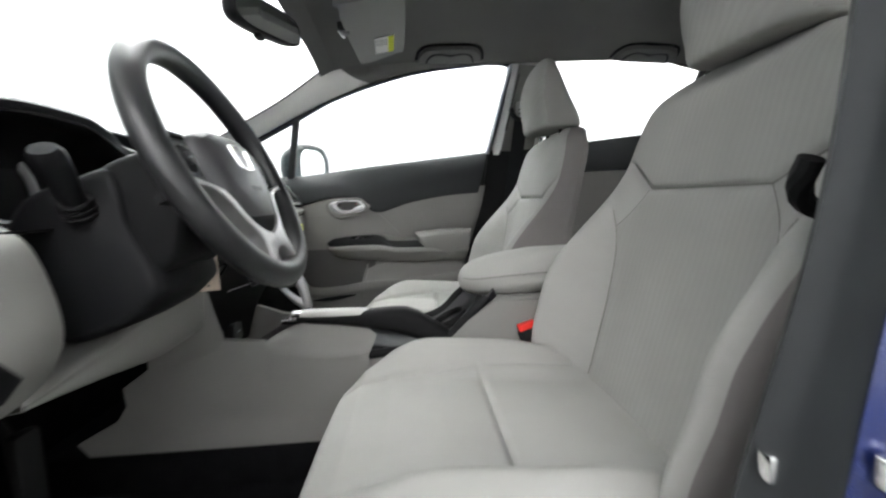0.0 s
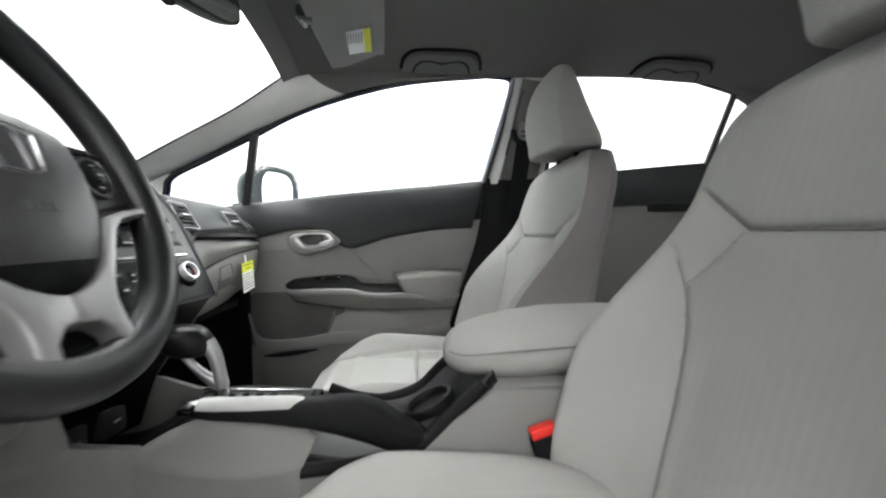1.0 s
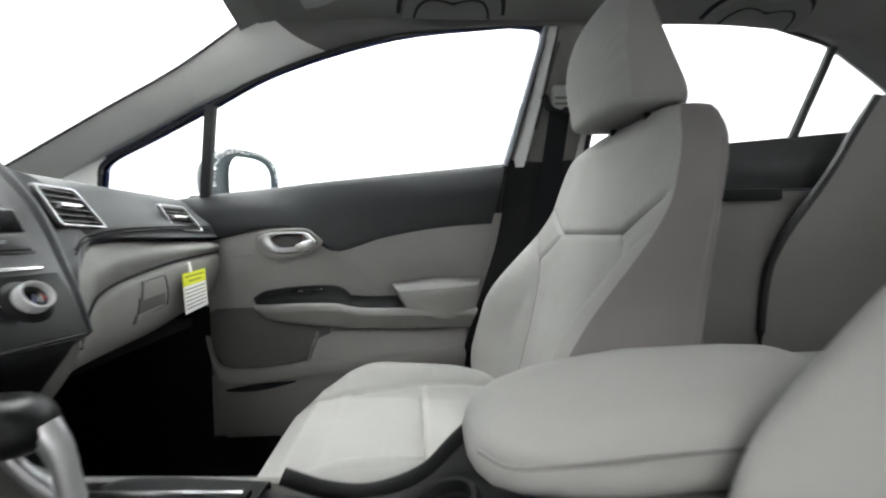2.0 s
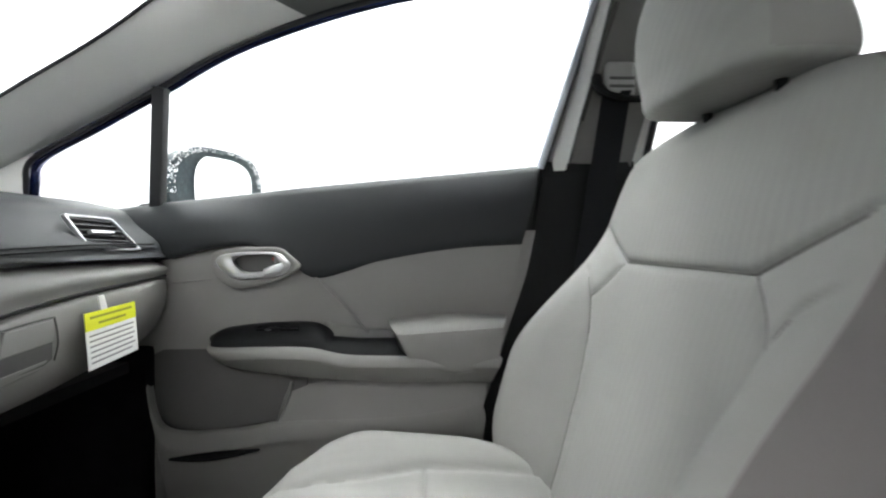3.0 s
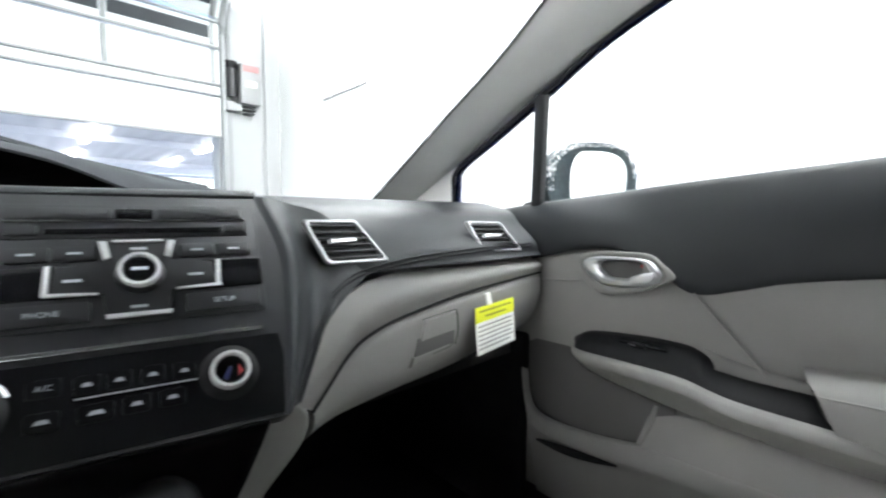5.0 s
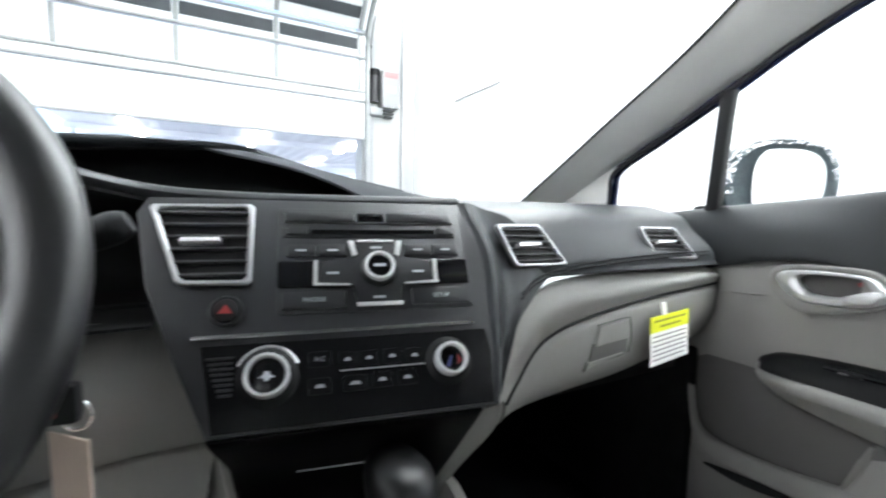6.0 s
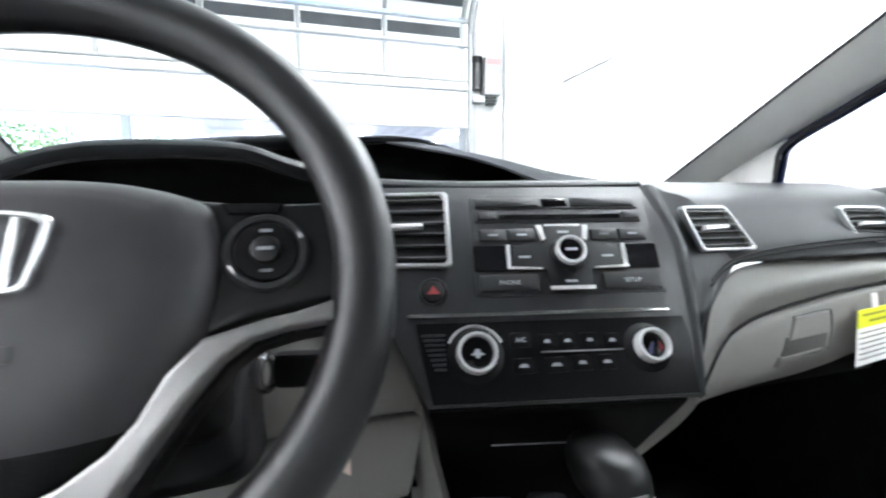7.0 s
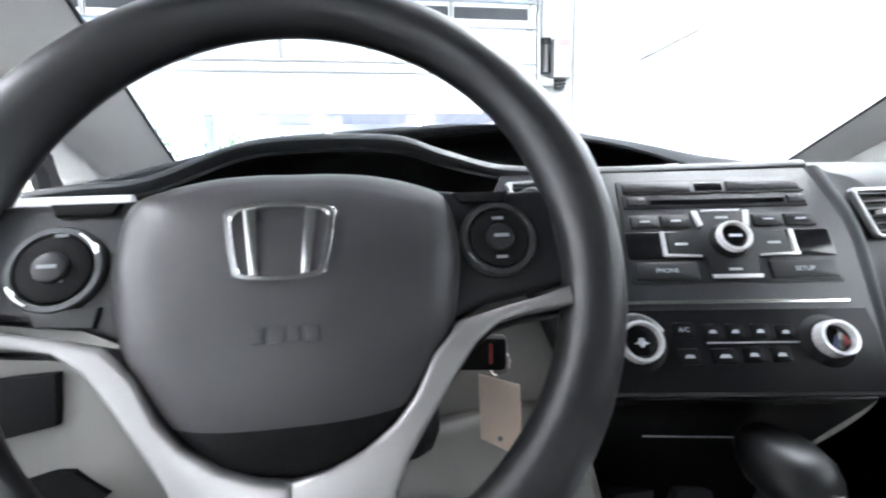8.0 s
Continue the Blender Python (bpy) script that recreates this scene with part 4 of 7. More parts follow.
def rear_door():
    d = thing("rear_door_right", (0.75, 0.72, 0.4), "shut rear door with charcoal band and grey panel", "car door")
    part("upper_band", skin([[(0.44, 0.675, 0.955), (0.8, 0.675, 0.965), (1.12, 0.68, 0.975)], [(0.44, 0.668, 1.0), (0.8, 0.668, 1.02), (1.14, 0.675, 1.04)], [(0.44, 0.695, 1.055), (0.8, 0.688, 1.09), (1.16, 0.68, 1.12)]], 20, 10, 0.01, (0, 1, 0)), DARKSOFT, d, "charcoal band under the window")
    part("pull", box((0.86, 0.652, 0.955), (0.16, 0.03, 0.03), 0.008), BLACK, d, "black pull handle")
    part("door_panel", skin([[(0.43, 0.69, 0.955), (0.8, 0.69, 0.962), (1.14, 0.69, 0.97)], [(0.43, 0.668, 0.84), (0.8, 0.664, 0.84), (1.14, 0.67, 0.84)], [(0.43, 0.655, 0.66), (0.8, 0.65, 0.66), (1.1, 0.66, 0.66)], [(0.43, 0.67, 0.38), (0.8, 0.67, 0.38), (1.0, 0.67, 0.38)]], 20, 16, 0.01, (0, 1, 0)), DOORGREY, d, "grey moulded panel")
    run = catmull([(0.45, gy(1.06), 1.06), (0.462, gy(1.2), 1.20), (0.474, gy(1.33), 1.33), (0.50, gy(1.352), 1.352), (0.78, gy(1.36), 1.36), (1.03, gy(1.312), 1.312)], 40)
    part("window_seal", tube(run, 0.007, 8), RUBBER, d, "black window seal")
    part("divider", tube([(1.035, gy(1.31), 1.31), (0.995, gy(1.1) - 0.005, 1.10)], 0.011, 8), RUBBER, d, "black quarter window divider")
    g = part("window_glass", skin([[(0.45, gy(1.05) + 0.01, 1.05), (1.25, 0.69, 1.12)], [(0.48, gy(1.35) + 0.01, 1.35), (1.03, gy(1.31) + 0.01, 1.31)]], 8, 4, 0.0), GLASS, d)
    g.visible_shadow = False
    part("outer_skin", skin([[(0.30, 0.80, 0.36), (1.15, 0.79, 0.42)], [(0.29, 0.84, 0.7), (1.2, 0.83, 0.75)], [(0.29, 0.75, 1.04), (1.25, 0.74, 1.12)]], 12, 10, 0.008), BLUE, d, "blue outer skin")


rear_door()


# seat belts on the pillars
def belt(side, ring, foot, shoulder):
    b = thing("seat_belt", ring, "black three-point seat belt on the centre pillar", "seat belt", "front seat belts")
    R, F = Vector(ring), Vector(foot)
    web = []
    for k in range(14):
        p = R.lerp(F, k / 13) + V(0, -0.004 * side, 0)
        web.append([p + V(-0.024, 0.004 * side, 0), p + V(0.024, -0.004 * side, 0)])
    bm = grid(web)
    thicken(bm, 0.002)
    part("webbing", bm, WEB, b, "black webbing")
    part("guide", tube(catmull([R + V(-0.037, -0.004 * side, 0.024), R + V(-0.036, -0.014 * side, 0.004), R + V(-0.022, -0.02 * side, -0.012), R + V(0.006, -0.02 * side, -0.018), R + V(0.040, -0.012 * side, -0.016)], 20), [0.009] * 8 + [0.008] * 6 + [0.0065] * 6, 8), BLACK, b, "black belt guide")
    if side > 0:
        part("slider", box(R + V(0.008, 0.004 * side, 0.022), (0.052, 0.022, 0.062), 0.008, segs=3), GRIPGREY, b, "pale grey height slider")
        for up in (0.008, 0.022):
            part("slider_slot", box(R + V(0.008, -0.0075 * side, up), (0.044, 0.003, 0.005), 0.001), HANDLEGREY, b, "dark slot")


belt(1, (0.362, 0.628, 1.165), (0.30, 0.664, 0.70), 0)
belt(-1, (0.285, -0.672, 0.868), (0.215, -0.675, 0.42), 0)


# ---- seats ----
def seg_dist(p, a, b):
    """How far the flat point p lies from the stretch a to b."""
    dx, dy = b[0] - a[0], b[1] - a[1]
    t = min(1, max(0, ((p[0] - a[0]) * dx + (p[1] - a[1]) * dy) / (dx * dx + dy * dy)))
    return math.hypot(p[0] - a[0] - t * dx, p[1] - a[1] - t * dy)


def front_seat(bx, cy, label, inner, lift=0.0, seam=0.866, head=0.0):
    """bx: where the backrest meets the cushion; cy: its middle; inner: side on which the console lies."""
    s = thing("front_seat", (bx - 0.2, cy, 0.3), label, "car seat", "front seats")
    SZ = [0.43, 0.50, 0.58, 0.66, 0.74, 0.82, 0.90, 0.96, 0.99, 1.01, 1.03, 1.046, 1.058, 1.067, 1.072]
    SW = [0.222, 0.242, 0.262, 0.272, 0.272, 0.263, 0.251, 0.239, 0.229, 0.218, 0.200, 0.174, 0.137, 0.085, 0.03]
    TH = [0.11, 0.10, 0.09, 0.08, 0.074, 0.068, 0.066, 0.066, 0.065, 0.062, 0.055, 0.046, 0.035, 0.022, 0.010]
    width = lambda z: float(np.interp(z, SZ, SW))
    thick = lambda z: float(np.interp(z, SZ, TH))
    lean = lambda z: bx - 0.018 + 0.30 * (z - 0.53) + 0.035 * smooth(1.0, 1.074, z) ** 2
    proud = lambda z: 0.100 * (1 - smooth(0.70, 0.93, z)) * (0.55 + 0.45 * smooth(0.44, 0.62, z))
    # seams of the backrest, half of each, as (out from the middle, up)
    yoke = [(0.0, seam), (0.125, seam), (0.225, seam + 0.056), (0.30, seam + 0.075)]
    side = [(0.30, 0.890), (0.245, 0.872), (0.206, 0.848), (0.180, 0.810), (0.164, 0.765), (0.154, 0.70), (0.148, 0.62), (0.142, 0.54), (0.14, 0.42)]
    tie = [(0.130, seam - 0.002), (0.180, 0.810)]
    seams = [(list(zip(q, q[1:])), depth) for q, depth in ((yoke, 1.0), (side, 0.75), (tie, 0.6))]
    def groove(y, z):
        """How deep the cloth is drawn in at a seam and how far it sinks round it."""
        near = [(min(seg_dist((abs(y), z), a, b) for a, b in q), depth) for q, depth in seams]
        return max(0.0065 * k * math.exp(-(d / 0.0046) ** 2) + 0.005 * k * math.exp(-d / 0.03) for d, k in near)
    def above_yoke(y, z):
        return z > float(np.interp(abs(y), [p[0] for p in yoke], [p[1] for p in yoke]))
    def outside(y, z):
        return abs(y) > float(np.interp(z, [p[1] for p in side[::-1]], [p[0] for p in side[::-1]]))
    def tie_out(y, z):
        return z > seam - 0.002 - (seam - 0.812) / 0.05 * (abs(y) - 0.13)
    def ring(z):
        w, b, th, x0 = width(z), proud(z), thick(z), lean(z)
        k = w / 0.272
        half = [(0.0, 0.004 * k), (0.07 * k, 0.003), (0.13 * k, 0.0), (0.175 * k, -0.22 * b), (0.208 * k, -0.66 * b), (0.235 * k, -0.96 * b), (0.255 * k, -0.90 * b + 0.006 * k), (0.268 * k, -0.62 * b + 0.020 * k), (w, -0.2 * b + 0.045 * k), (w * 0.995, th * 0.72), (w * 0.94, th * 0.95), (w * 0.6, th + 0.008 * k), (0.0, th + 0.012 * k)]
        curve = catmull([(y, x, 0) for y, x in half], 120)
        full = curve + [V(-p.x, p.y, 0) for p in curve[-2:0:-1]]
        return [(p.x, p.y + x0) for p in full]
    levels = list(np.linspace(0.43, 1.0, 150)) + list(np.linspace(1.004, 1.064, 18)) + [1.067, 1.070, 1.072]
    rows = []
    for z in levels:
        row = []
        pts = ring(z)
        n = len(pts)
        for i, (y, x) in enumerate(pts):
            if min(i, n - i) < 72:
                x += groove(y, z) * (1 - smooth(44, 60, min(i, n - i))) - 0.005 * (1 - smooth(60, 72, min(i, n - i)))
            row.append((x, cy + y, z))
        rows.append(row)
    groups = {"left_bolster": [], "right_bolster": [], "centre_panel": [], "shoulder_panel": [], "side_panel": []}
    for r in range(len(rows) - 1):
        n = len(rows[0])
        for i in range(n):
            j = (i + 1) % n
            m = min(i, n - 1 - i)
            y = (rows[r][i][1] + rows[r][j][1]) / 2 - cy
            z = (rows[r][i][2] + rows[r + 1][i][2]) / 2
            if m >= 60:
                name = "side_panel"
            elif above_yoke(y, z):
                name = "shoulder_panel"
            elif outside(y, z) or tie_out(y, z):
                name = "left_bolster" if y < 0 else "right_bolster"
            else:
                name = "centre_panel"
            groups[name].append((r * n + i, r * n + j, (r + 1) * n + j, (r + 1) * n + i))
    flat = [p for row in rows for p in row]
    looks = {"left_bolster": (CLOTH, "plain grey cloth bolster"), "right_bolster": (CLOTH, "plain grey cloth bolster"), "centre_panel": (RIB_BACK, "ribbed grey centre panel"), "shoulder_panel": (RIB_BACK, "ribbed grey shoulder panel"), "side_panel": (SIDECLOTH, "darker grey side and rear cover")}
    for name, faces in groups.items():
        used = sorted({k for f in faces for k in f})
        index = {k: i for i, k in enumerate(used)}
        me = bpy.data.meshes.new(name)
        me.from_pydata([flat[k] for k in used], [], [[index[k] for k in f] for f in faces])
        bm = bmesh.new()
        bm.from_mesh(me)
        bpy.data.meshes.remove(me)
        bmesh.ops.recalc_face_normals(bm, faces=bm.faces)
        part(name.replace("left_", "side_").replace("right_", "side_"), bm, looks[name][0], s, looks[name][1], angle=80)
    def front_x(y, z):
        half = [p for p in ring(z)[:72] if p[0] >= 0]
        return float(np.interp(abs(y), [p[0] for p in half], [p[1] for p in half]))
    for line, rise in ((yoke, 0.0040), (side, 0.0027), (tie, 0.0018)):
        pts = [(p.x, p.y) for p in (catmull([(a, b, 0) for a, b in line], 40) if line is side else [Vector((*line[k], 0)).lerp(Vector((*line[k + 1], 0)), q / 12) for k in range(len(line) - 1) for q in range(13 if k == len(line) - 2 else 12)])]
        pts = [(y, z) for y, z in pts if y < 0.90 * width(z) and z > 0.5 and not (line is side and z > 0.845)]
        for sd in (-1, 1):
            part("seam", tube([(front_x(y, z) + rise, cy + sd * y, z) for y, z in pts], 0.0012, 6), SEAM, s)
    # headrest: upright front, back sloping in towards the top
    hx = lean(1.07) - 0.067 - head
    prof = [(1.064, 0.76, 0.012, 0.116), (1.067, 0.87, 0.005, 0.129), (1.073, 0.935, 0.001, 0.135), (1.084, 0.97, -0.001, 0.136), (1.102, 0.985, -0.002, 0.130), (1.125, 1.0, -0.006, 0.121), (1.16, 1.0, -0.008, 0.105), (1.195, 0.97, -0.004, 0.086), (1.225, 0.90, 0.005, 0.066), (1.246, 0.79, 0.015, 0.050), (1.259, 0.64, 0.024, 0.036), (1.266, 0.44, 0.031, 0.023), (1.268, 0.2, 0.036, 0.010)]
    rings = []
    for z, k, f, d in prof:
        row = []
        for i in range(72):
            t = 2 * math.pi * i / 72
            c, sn = math.cos(t), math.sin(t)
            y = 0.126 * k * sp(sn, 0.5)
            bow = 0.010 * (y / 0.128) ** 2
            row.append((hx + f + d / 2 - d / 2 * sp(c, 0.5) + bow * (1 if c > 0 else 0), cy + y, z))
        rings.append(row)
    dense = [list(r) for r in zip(*[catmull([r[i] for r in rings], 48) for i in range(72)])]
    front_bm = loft(dense)
    bmesh.ops.recalc_face_normals(front_bm, faces=front_bm.faces)
    # Sides and rear are split off; their shade is put into a darker colour.
    back_bm = front_bm.copy()
    for b, keep in ((front_bm, True), (back_bm, False)):
        bmesh.ops.delete(b, geom=[f for f in b.faces if (f.normal.x < 0.5 and abs(f.normal.y) < 0.78) != keep], context="FACES")
    rest = part("headrest", front_bm, RIB_HEAD, s, "ribbed grey headrest", angle=75)
    part("headrest_cover", back_bm, HEADSIDE, rest, "darker grey side and rear of the headrest", angle=75)
    for sd in (-1, 1):
        part("post", tube([(hx + 0.085, cy + sd * 0.06, 1.03), (hx + 0.08, cy + sd * 0.06, 1.085)], 0.006, 10), BLACK, s)
    # cushion
    fx = bx - 0.505
    prof = [(0.0, 0.40, 0.30, 0.05), (0.012, 0.455, 0.62, 0.085), (0.035, 0.50, 0.85, 0.11), (0.075, 0.522, 0.96, 0.125), (0.13, 0.530, 1.0, 0.13), (0.22, 0.528, 1.0, 0.13), (0.32, 0.520, 1.0, 0.13), (0.42, 0.512, 0.97, 0.12), (0.50, 0.508, 0.92, 0.11), (0.54, 0.50, 0.85, 0.10)]
    prof = [(a, b + lift, c, h + lift) for a, b, c, h in prof]
    cross = [(0.0, 0.2895), (0.165, 0.2895), (0.168, 0.56)]
    wing = [(0.165, 0.2895), (0.150, 0.20), (0.145, 0.10), (0.16, 0.0)]
    welts = [list(zip(q, q[1:])) for q in (cross, wing)]
    def top(x, y):
        z = float(np.interp(x, [p[0] for p in prof], [p[1] for p in prof]))
        k = float(np.interp(x, [p[0] for p in prof], [p[2] for p in prof]))
        t = min(0.999, abs(y) / (0.25 * k))
        d = min(seg_dist((abs(y), x), a, b) for q in welts for a, b in q)
        sunk = 0.006 * math.exp(-(d / 0.0046) ** 2) - 0.005 * (1 - math.exp(-d / 0.03))
        return z + 0.006 - sunk + 0.060 * smooth(0.5, 0.85, t) * smooth(0.03, 0.2, x) * (1 - 0.5 * smooth(0.35, 0.54, x)) - 0.05 * (1 - (1 - t ** 5) ** 0.5)
    xs = [0.0, 0.004, 0.008, 0.012, 0.018, 0.024, 0.03] + list(np.linspace(0.036, 0.54, 130))
    rings = []
    for x in xs:
        z, k, h = (float(np.interp(x, [p[0] for p in prof], [p[i] for p in prof])) for i in (1, 2, 3))
        row = []
        for j in range(121):
            y = 0.25 * k * sp(2 * j / 120 - 1, 0.8)
            row.append((fx + x, cy + y, top(x, y)))
        for j in range(20):
            row.append((fx + x, cy + 0.235 * k * (1 - 2 * j / 19), z - h - 0.06 * smooth(0.02, 0.15, x)))
        rings.append(row)
    part("cushion", loft(rings), RIB_SEAT, s, "grey cloth cushion with side bolsters", angle=75)
    part("seat_base", box((fx + 0.29, cy, 0.375), (0.44, 0.42, 0.10), 0.03), DARK, s, "charcoal seat base")
    for sd in (-1, 1):
        part("rail", box((fx + 0.28, cy + sd * 0.19, 0.315), (0.5, 0.04, 0.035), 0.006), BLACK, s)
    part("recliner_cover", box((bx + 0.02, cy - inner * 0.235, 0.46), (0.22, 0.03, 0.14), 0.014), DARK, s, "charcoal side cover")
    return s


front_seat(0.278, -0.372, "light grey cloth driver's seat with ribbed panels", 1, 0.02, 0.876, 0.0)
front_seat(0.234, 0.362, "light grey cloth passenger seat with ribbed panels", -1, 0.0, 0.866, 0.032)


def rear_bench():
    s = thing("rear_bench", (1.1, 0, 0.3), "light grey cloth rear bench behind the front seats", "car seat")
    part("cushion", box((1.10, 0, 0.48), (0.46, 1.26, 0.17), 0.05, segs=4), CLOTH, s)
    part("backrest", box((0, 0, 0), (0.14, 1.24, 0.62), 0.05, Matrix.Translation((1.42, 0, 0.80)) @ Matrix.Rotation(radians(18), 4, "Y"), segs=4), CLOTH, s)
    for y in (-0.36, 0.36):
        part("headrest", box((1.52, y, 1.10), (0.10, 0.25, 0.10), 0.04, segs=4), CLOTH, s)


rear_bench()


def driver_door():
    """Built shut, then swung open on its hinge."""
    d = thing("driver_door", (-0.76, -0.75, 0.4), "wide open driver's door in grey and charcoal trim", "car door")
    swing = Matrix.Translation((-0.78, -0.77, 0)) @ Matrix.Rotation(radians(-62), 4, "Z") @ Matrix.Translation((0.78, 0.77, 0))
    def add(name, bm, mat, lab=""):
        bmesh.ops.transform(bm, matrix=swing, verts=bm.verts)
        return part(name, bm, mat, d, lab)
    add("door_panel", skin([[(-0.76, -0.70, 0.88), (-0.2, -0.68, 0.88), (0.22, -0.68, 0.90)], [(-0.76, -0.69, 0.72), (-0.2, -0.66, 0.72), (0.17, -0.66, 0.72)], [(-0.74, -0.68, 0.55), (-0.2, -0.645, 0.55), (0.10, -0.65, 0.55)], [(-0.74, -0.70, 0.36), (-0.2, -0.69, 0.36), (0.06, -0.69, 0.36)]], 24, 14, 0.02, (0, -1, 0)), GREY, "grey moulded panel")
    add("upper_band", skin([[(-0.76, -0.69, 0.87), (-0.2, -0.668, 0.88), (0.22, -0.67, 0.90)], [(-0.76, -0.70, 0.92), (-0.2, -0.675, 0.94), (0.23, -0.675, 0.97)], [(-0.76, -0.735, 0.955), (-0.2, -0.72, 1.0), (0.24, -0.71, 1.042)]], 24, 10, 0.02, (0, -1, 0)), DARKSOFT, "charcoal band under the window")
    add("armrest", box((-0.08, -0.63, 0.70), (0.46, 0.07, 0.08), 0.025), GREY, "grey arm rest")
    add("handle", box((-0.30, -0.665, 0.86), (0.12, 0.02, 0.045), 0.01), SILVER, "satin silver handle")
    run = catmull([(-0.764, -gy(0.955), 0.955), (-0.718, -gy(1.056), 1.056), (-0.463, -gy(1.172), 1.172), (-0.29, -gy(1.249), 1.249), (-0.03, -gy(1.318), 1.318), (0.236, -gy(1.346), 1.346)], 40) + catmull([(0.295, -gy(1.343), 1.343), (0.318, -gy(1.325), 1.325), (0.250, -gy(1.04), 1.04)], 16)
    add("window_frame", tube(run, 0.016, 8), RUBBER, "black window frame")
    add("divider", tube([(-0.50, -gy(0.98), 0.98), (-0.455, -gy(1.17), 1.17)], 0.012, 8), RUBBER)
    add("outer_skin", skin([[(-0.78, -0.77, 0.33), (-0.3, -0.80, 0.33), (0.25, -0.81, 0.33)], [(-0.78, -0.80, 0.7), (-0.3, -0.84, 0.7), (0.28, -0.84, 0.7)], [(-0.78, -0.765, 0.94), (-0.3, -0.755, 0.98), (0.26, -0.75, 1.03)]], 16, 10, 0.008, (0, 1, 0)), BLUE, "blue outer skin")


driver_door()


# ---- dashboard ----
YS = [-0.66, -0.60, -0.54, -0.46, -0.40, -0.31, -0.26, -0.19, -0.10, 0.0, 0.12]
LIPZ = [0.958, 0.966, 0.972, 1.000, 1.008, 1.007, 0.992, 0.976, 0.971, 0.971, 0.972]
CRZ = [0.975, 0.988, 1.002, 1.020, 1.026, 1.033, 1.036, 1.037, 1.031, 1.006, 0.984]


def lipx(y):
    return -0.487 + 0.2 * max(-0.19, y) + (0.02 if y < -0.19 else 0)


curl = lambda y: 1 - smooth(-0.26, -0.09, y)
dash = thing("dashboard", (-0.7, 0, 0.66), "two-tier dashboard in charcoal over pale grey plastic", "dashboard")
top_rails = [[(-1.0, y, 0.945) for y in YS], [(-0.84, y, z - 0.012) for y, z in zip(YS, CRZ)], [(-0.70, y, z) for y, z in zip(YS, CRZ)], [(-0.635, y, z) for y, z in zip(YS, CRZ)], [(-0.635 + 0.010 * curl(y), y, z - 0.008 * curl(y)) for y, z in zip(YS, CRZ)], [(-0.635 - 0.005 * curl(y), y, z - 0.014 * curl(y) - 0.001) for y, z in zip(YS, CRZ)]]
part("upper_hood", skin(top_rails, 60, 24, 0.004), SOFTMATT, dash, "charcoal upper hood")
rec = [[(-0.635 - 0.005 * curl(y), y, z - 0.014 * curl(y) - 0.001) for y, z in zip(YS, CRZ)],
       [(-0.69, y, max(l - 0.002, z - 0.03)) for y, z, l in zip(YS, CRZ, LIPZ)],
       [(-0.68, y, min(z - 0.03, l - 0.02)) for y, z, l in zip(YS, CRZ, LIPZ)],
       [(-0.58, y, l - 0.012) for y, l in zip(YS, LIPZ)],
       [(lipx(y) - 0.012, y, l) for y, l in zip(YS, LIPZ)]]
cut = lambda rail: catmull(rail, 61)[:58]
part("display_recess", skin([cut(r) for r in rec], 44, 16, 0.003), BLACK, dash, "black display recess")
crest_edge = catmull(catmull(rec[0], 61)[45:], 16)
lip_edge = catmull(catmull(rec[4], 61)[55:], 16)
bulge = [a.lerp(b, 0.5) + V(0.004, 0.016 * (1 - k / 15), 0.004 * (1 - k / 15)) for k, (a, b) in enumerate(zip(crest_edge, lip_edge))]
part("hood_shoulder", skin([crest_edge, bulge, lip_edge], 24, 14, 0.003), SOFTMATT, dash, "charcoal curved end of the hood")
lip = [[(lipx(y) - 0.020, y, l - 0.001) for y, l in zip(YS, LIPZ)], [(lipx(y) - 0.006, y, l + 0.003) for y, l in zip(YS, LIPZ)], [(lipx(y) + 0.002, y, l - 0.003) for y, l in zip(YS, LIPZ)], [(lipx(y) - 0.004, y, l - 0.012) for y, l in zip(YS, LIPZ)]]
part("hood_lip", skin(lip, 60, 10, 0.003), DARKSOFT, dash, "soft charcoal edge of the hood")
YC, LC = YS[:8], LIPZ[:8]
clu = [[(lipx(y) - 0.004, y, l - 0.012) for y, l in zip(YC, LC)], [(-0.55, y, l - 0.02) for y, l in zip(YC, LC)], [(-0.60, y, 0.935) for y in YC], [(-0.60, y, 0.87) for y in YC], [(-0.50, y, 0.850) for y in YC], [(-0.455, y, 0.852) for y in YC]]
part("cluster_recess", skin(clu, 40, 24, 0.003), BLACK, dash, "black instrument recess")
part("tachometer", annulus((-0.592, -0.372, 0.915), (1, 0, 0.3), 0.055, 0.062, 0.01), SILVER, dash, "round dial ring")
part("dial", disc((-0.595, -0.372, 0.915), (1, 0, 0.3), 0.055, 0.004), BLACK, dash)
# passenger's pad with its face
YP = [0.115, 0.2, 0.35, 0.5, 0.6, 0.665]
back = lambda y: -0.035 * smooth(0.2, 0.62, y)
pad = [[(-1.0, y, 0.945) for y in YP], [(-0.82, y, 0.974) for y in YP], [(-0.64, y, 0.977) for y in YP], [(-0.54 + back(y), y, 0.968) for y in YP], [(-0.495 + back(y), y, 0.956) for y in YP], [(-0.470 + back(y), y, 0.930) for y in YP], [(-0.455 + 0.4 * back(y), y, 0.90) for y in YP], [(-0.450 + 0.3 * back(y), y, 0.880) for y in YP], [(-0.460, y, 0.870) for y in YP], [(-0.53, y, 0.862) for y in YP], [(-0.80, y, 0.80) for y in YP]]
part("passenger_pad", skin(pad, 50, 44, 0.004), DARKSOFT, dash, "charcoal passenger side pad")
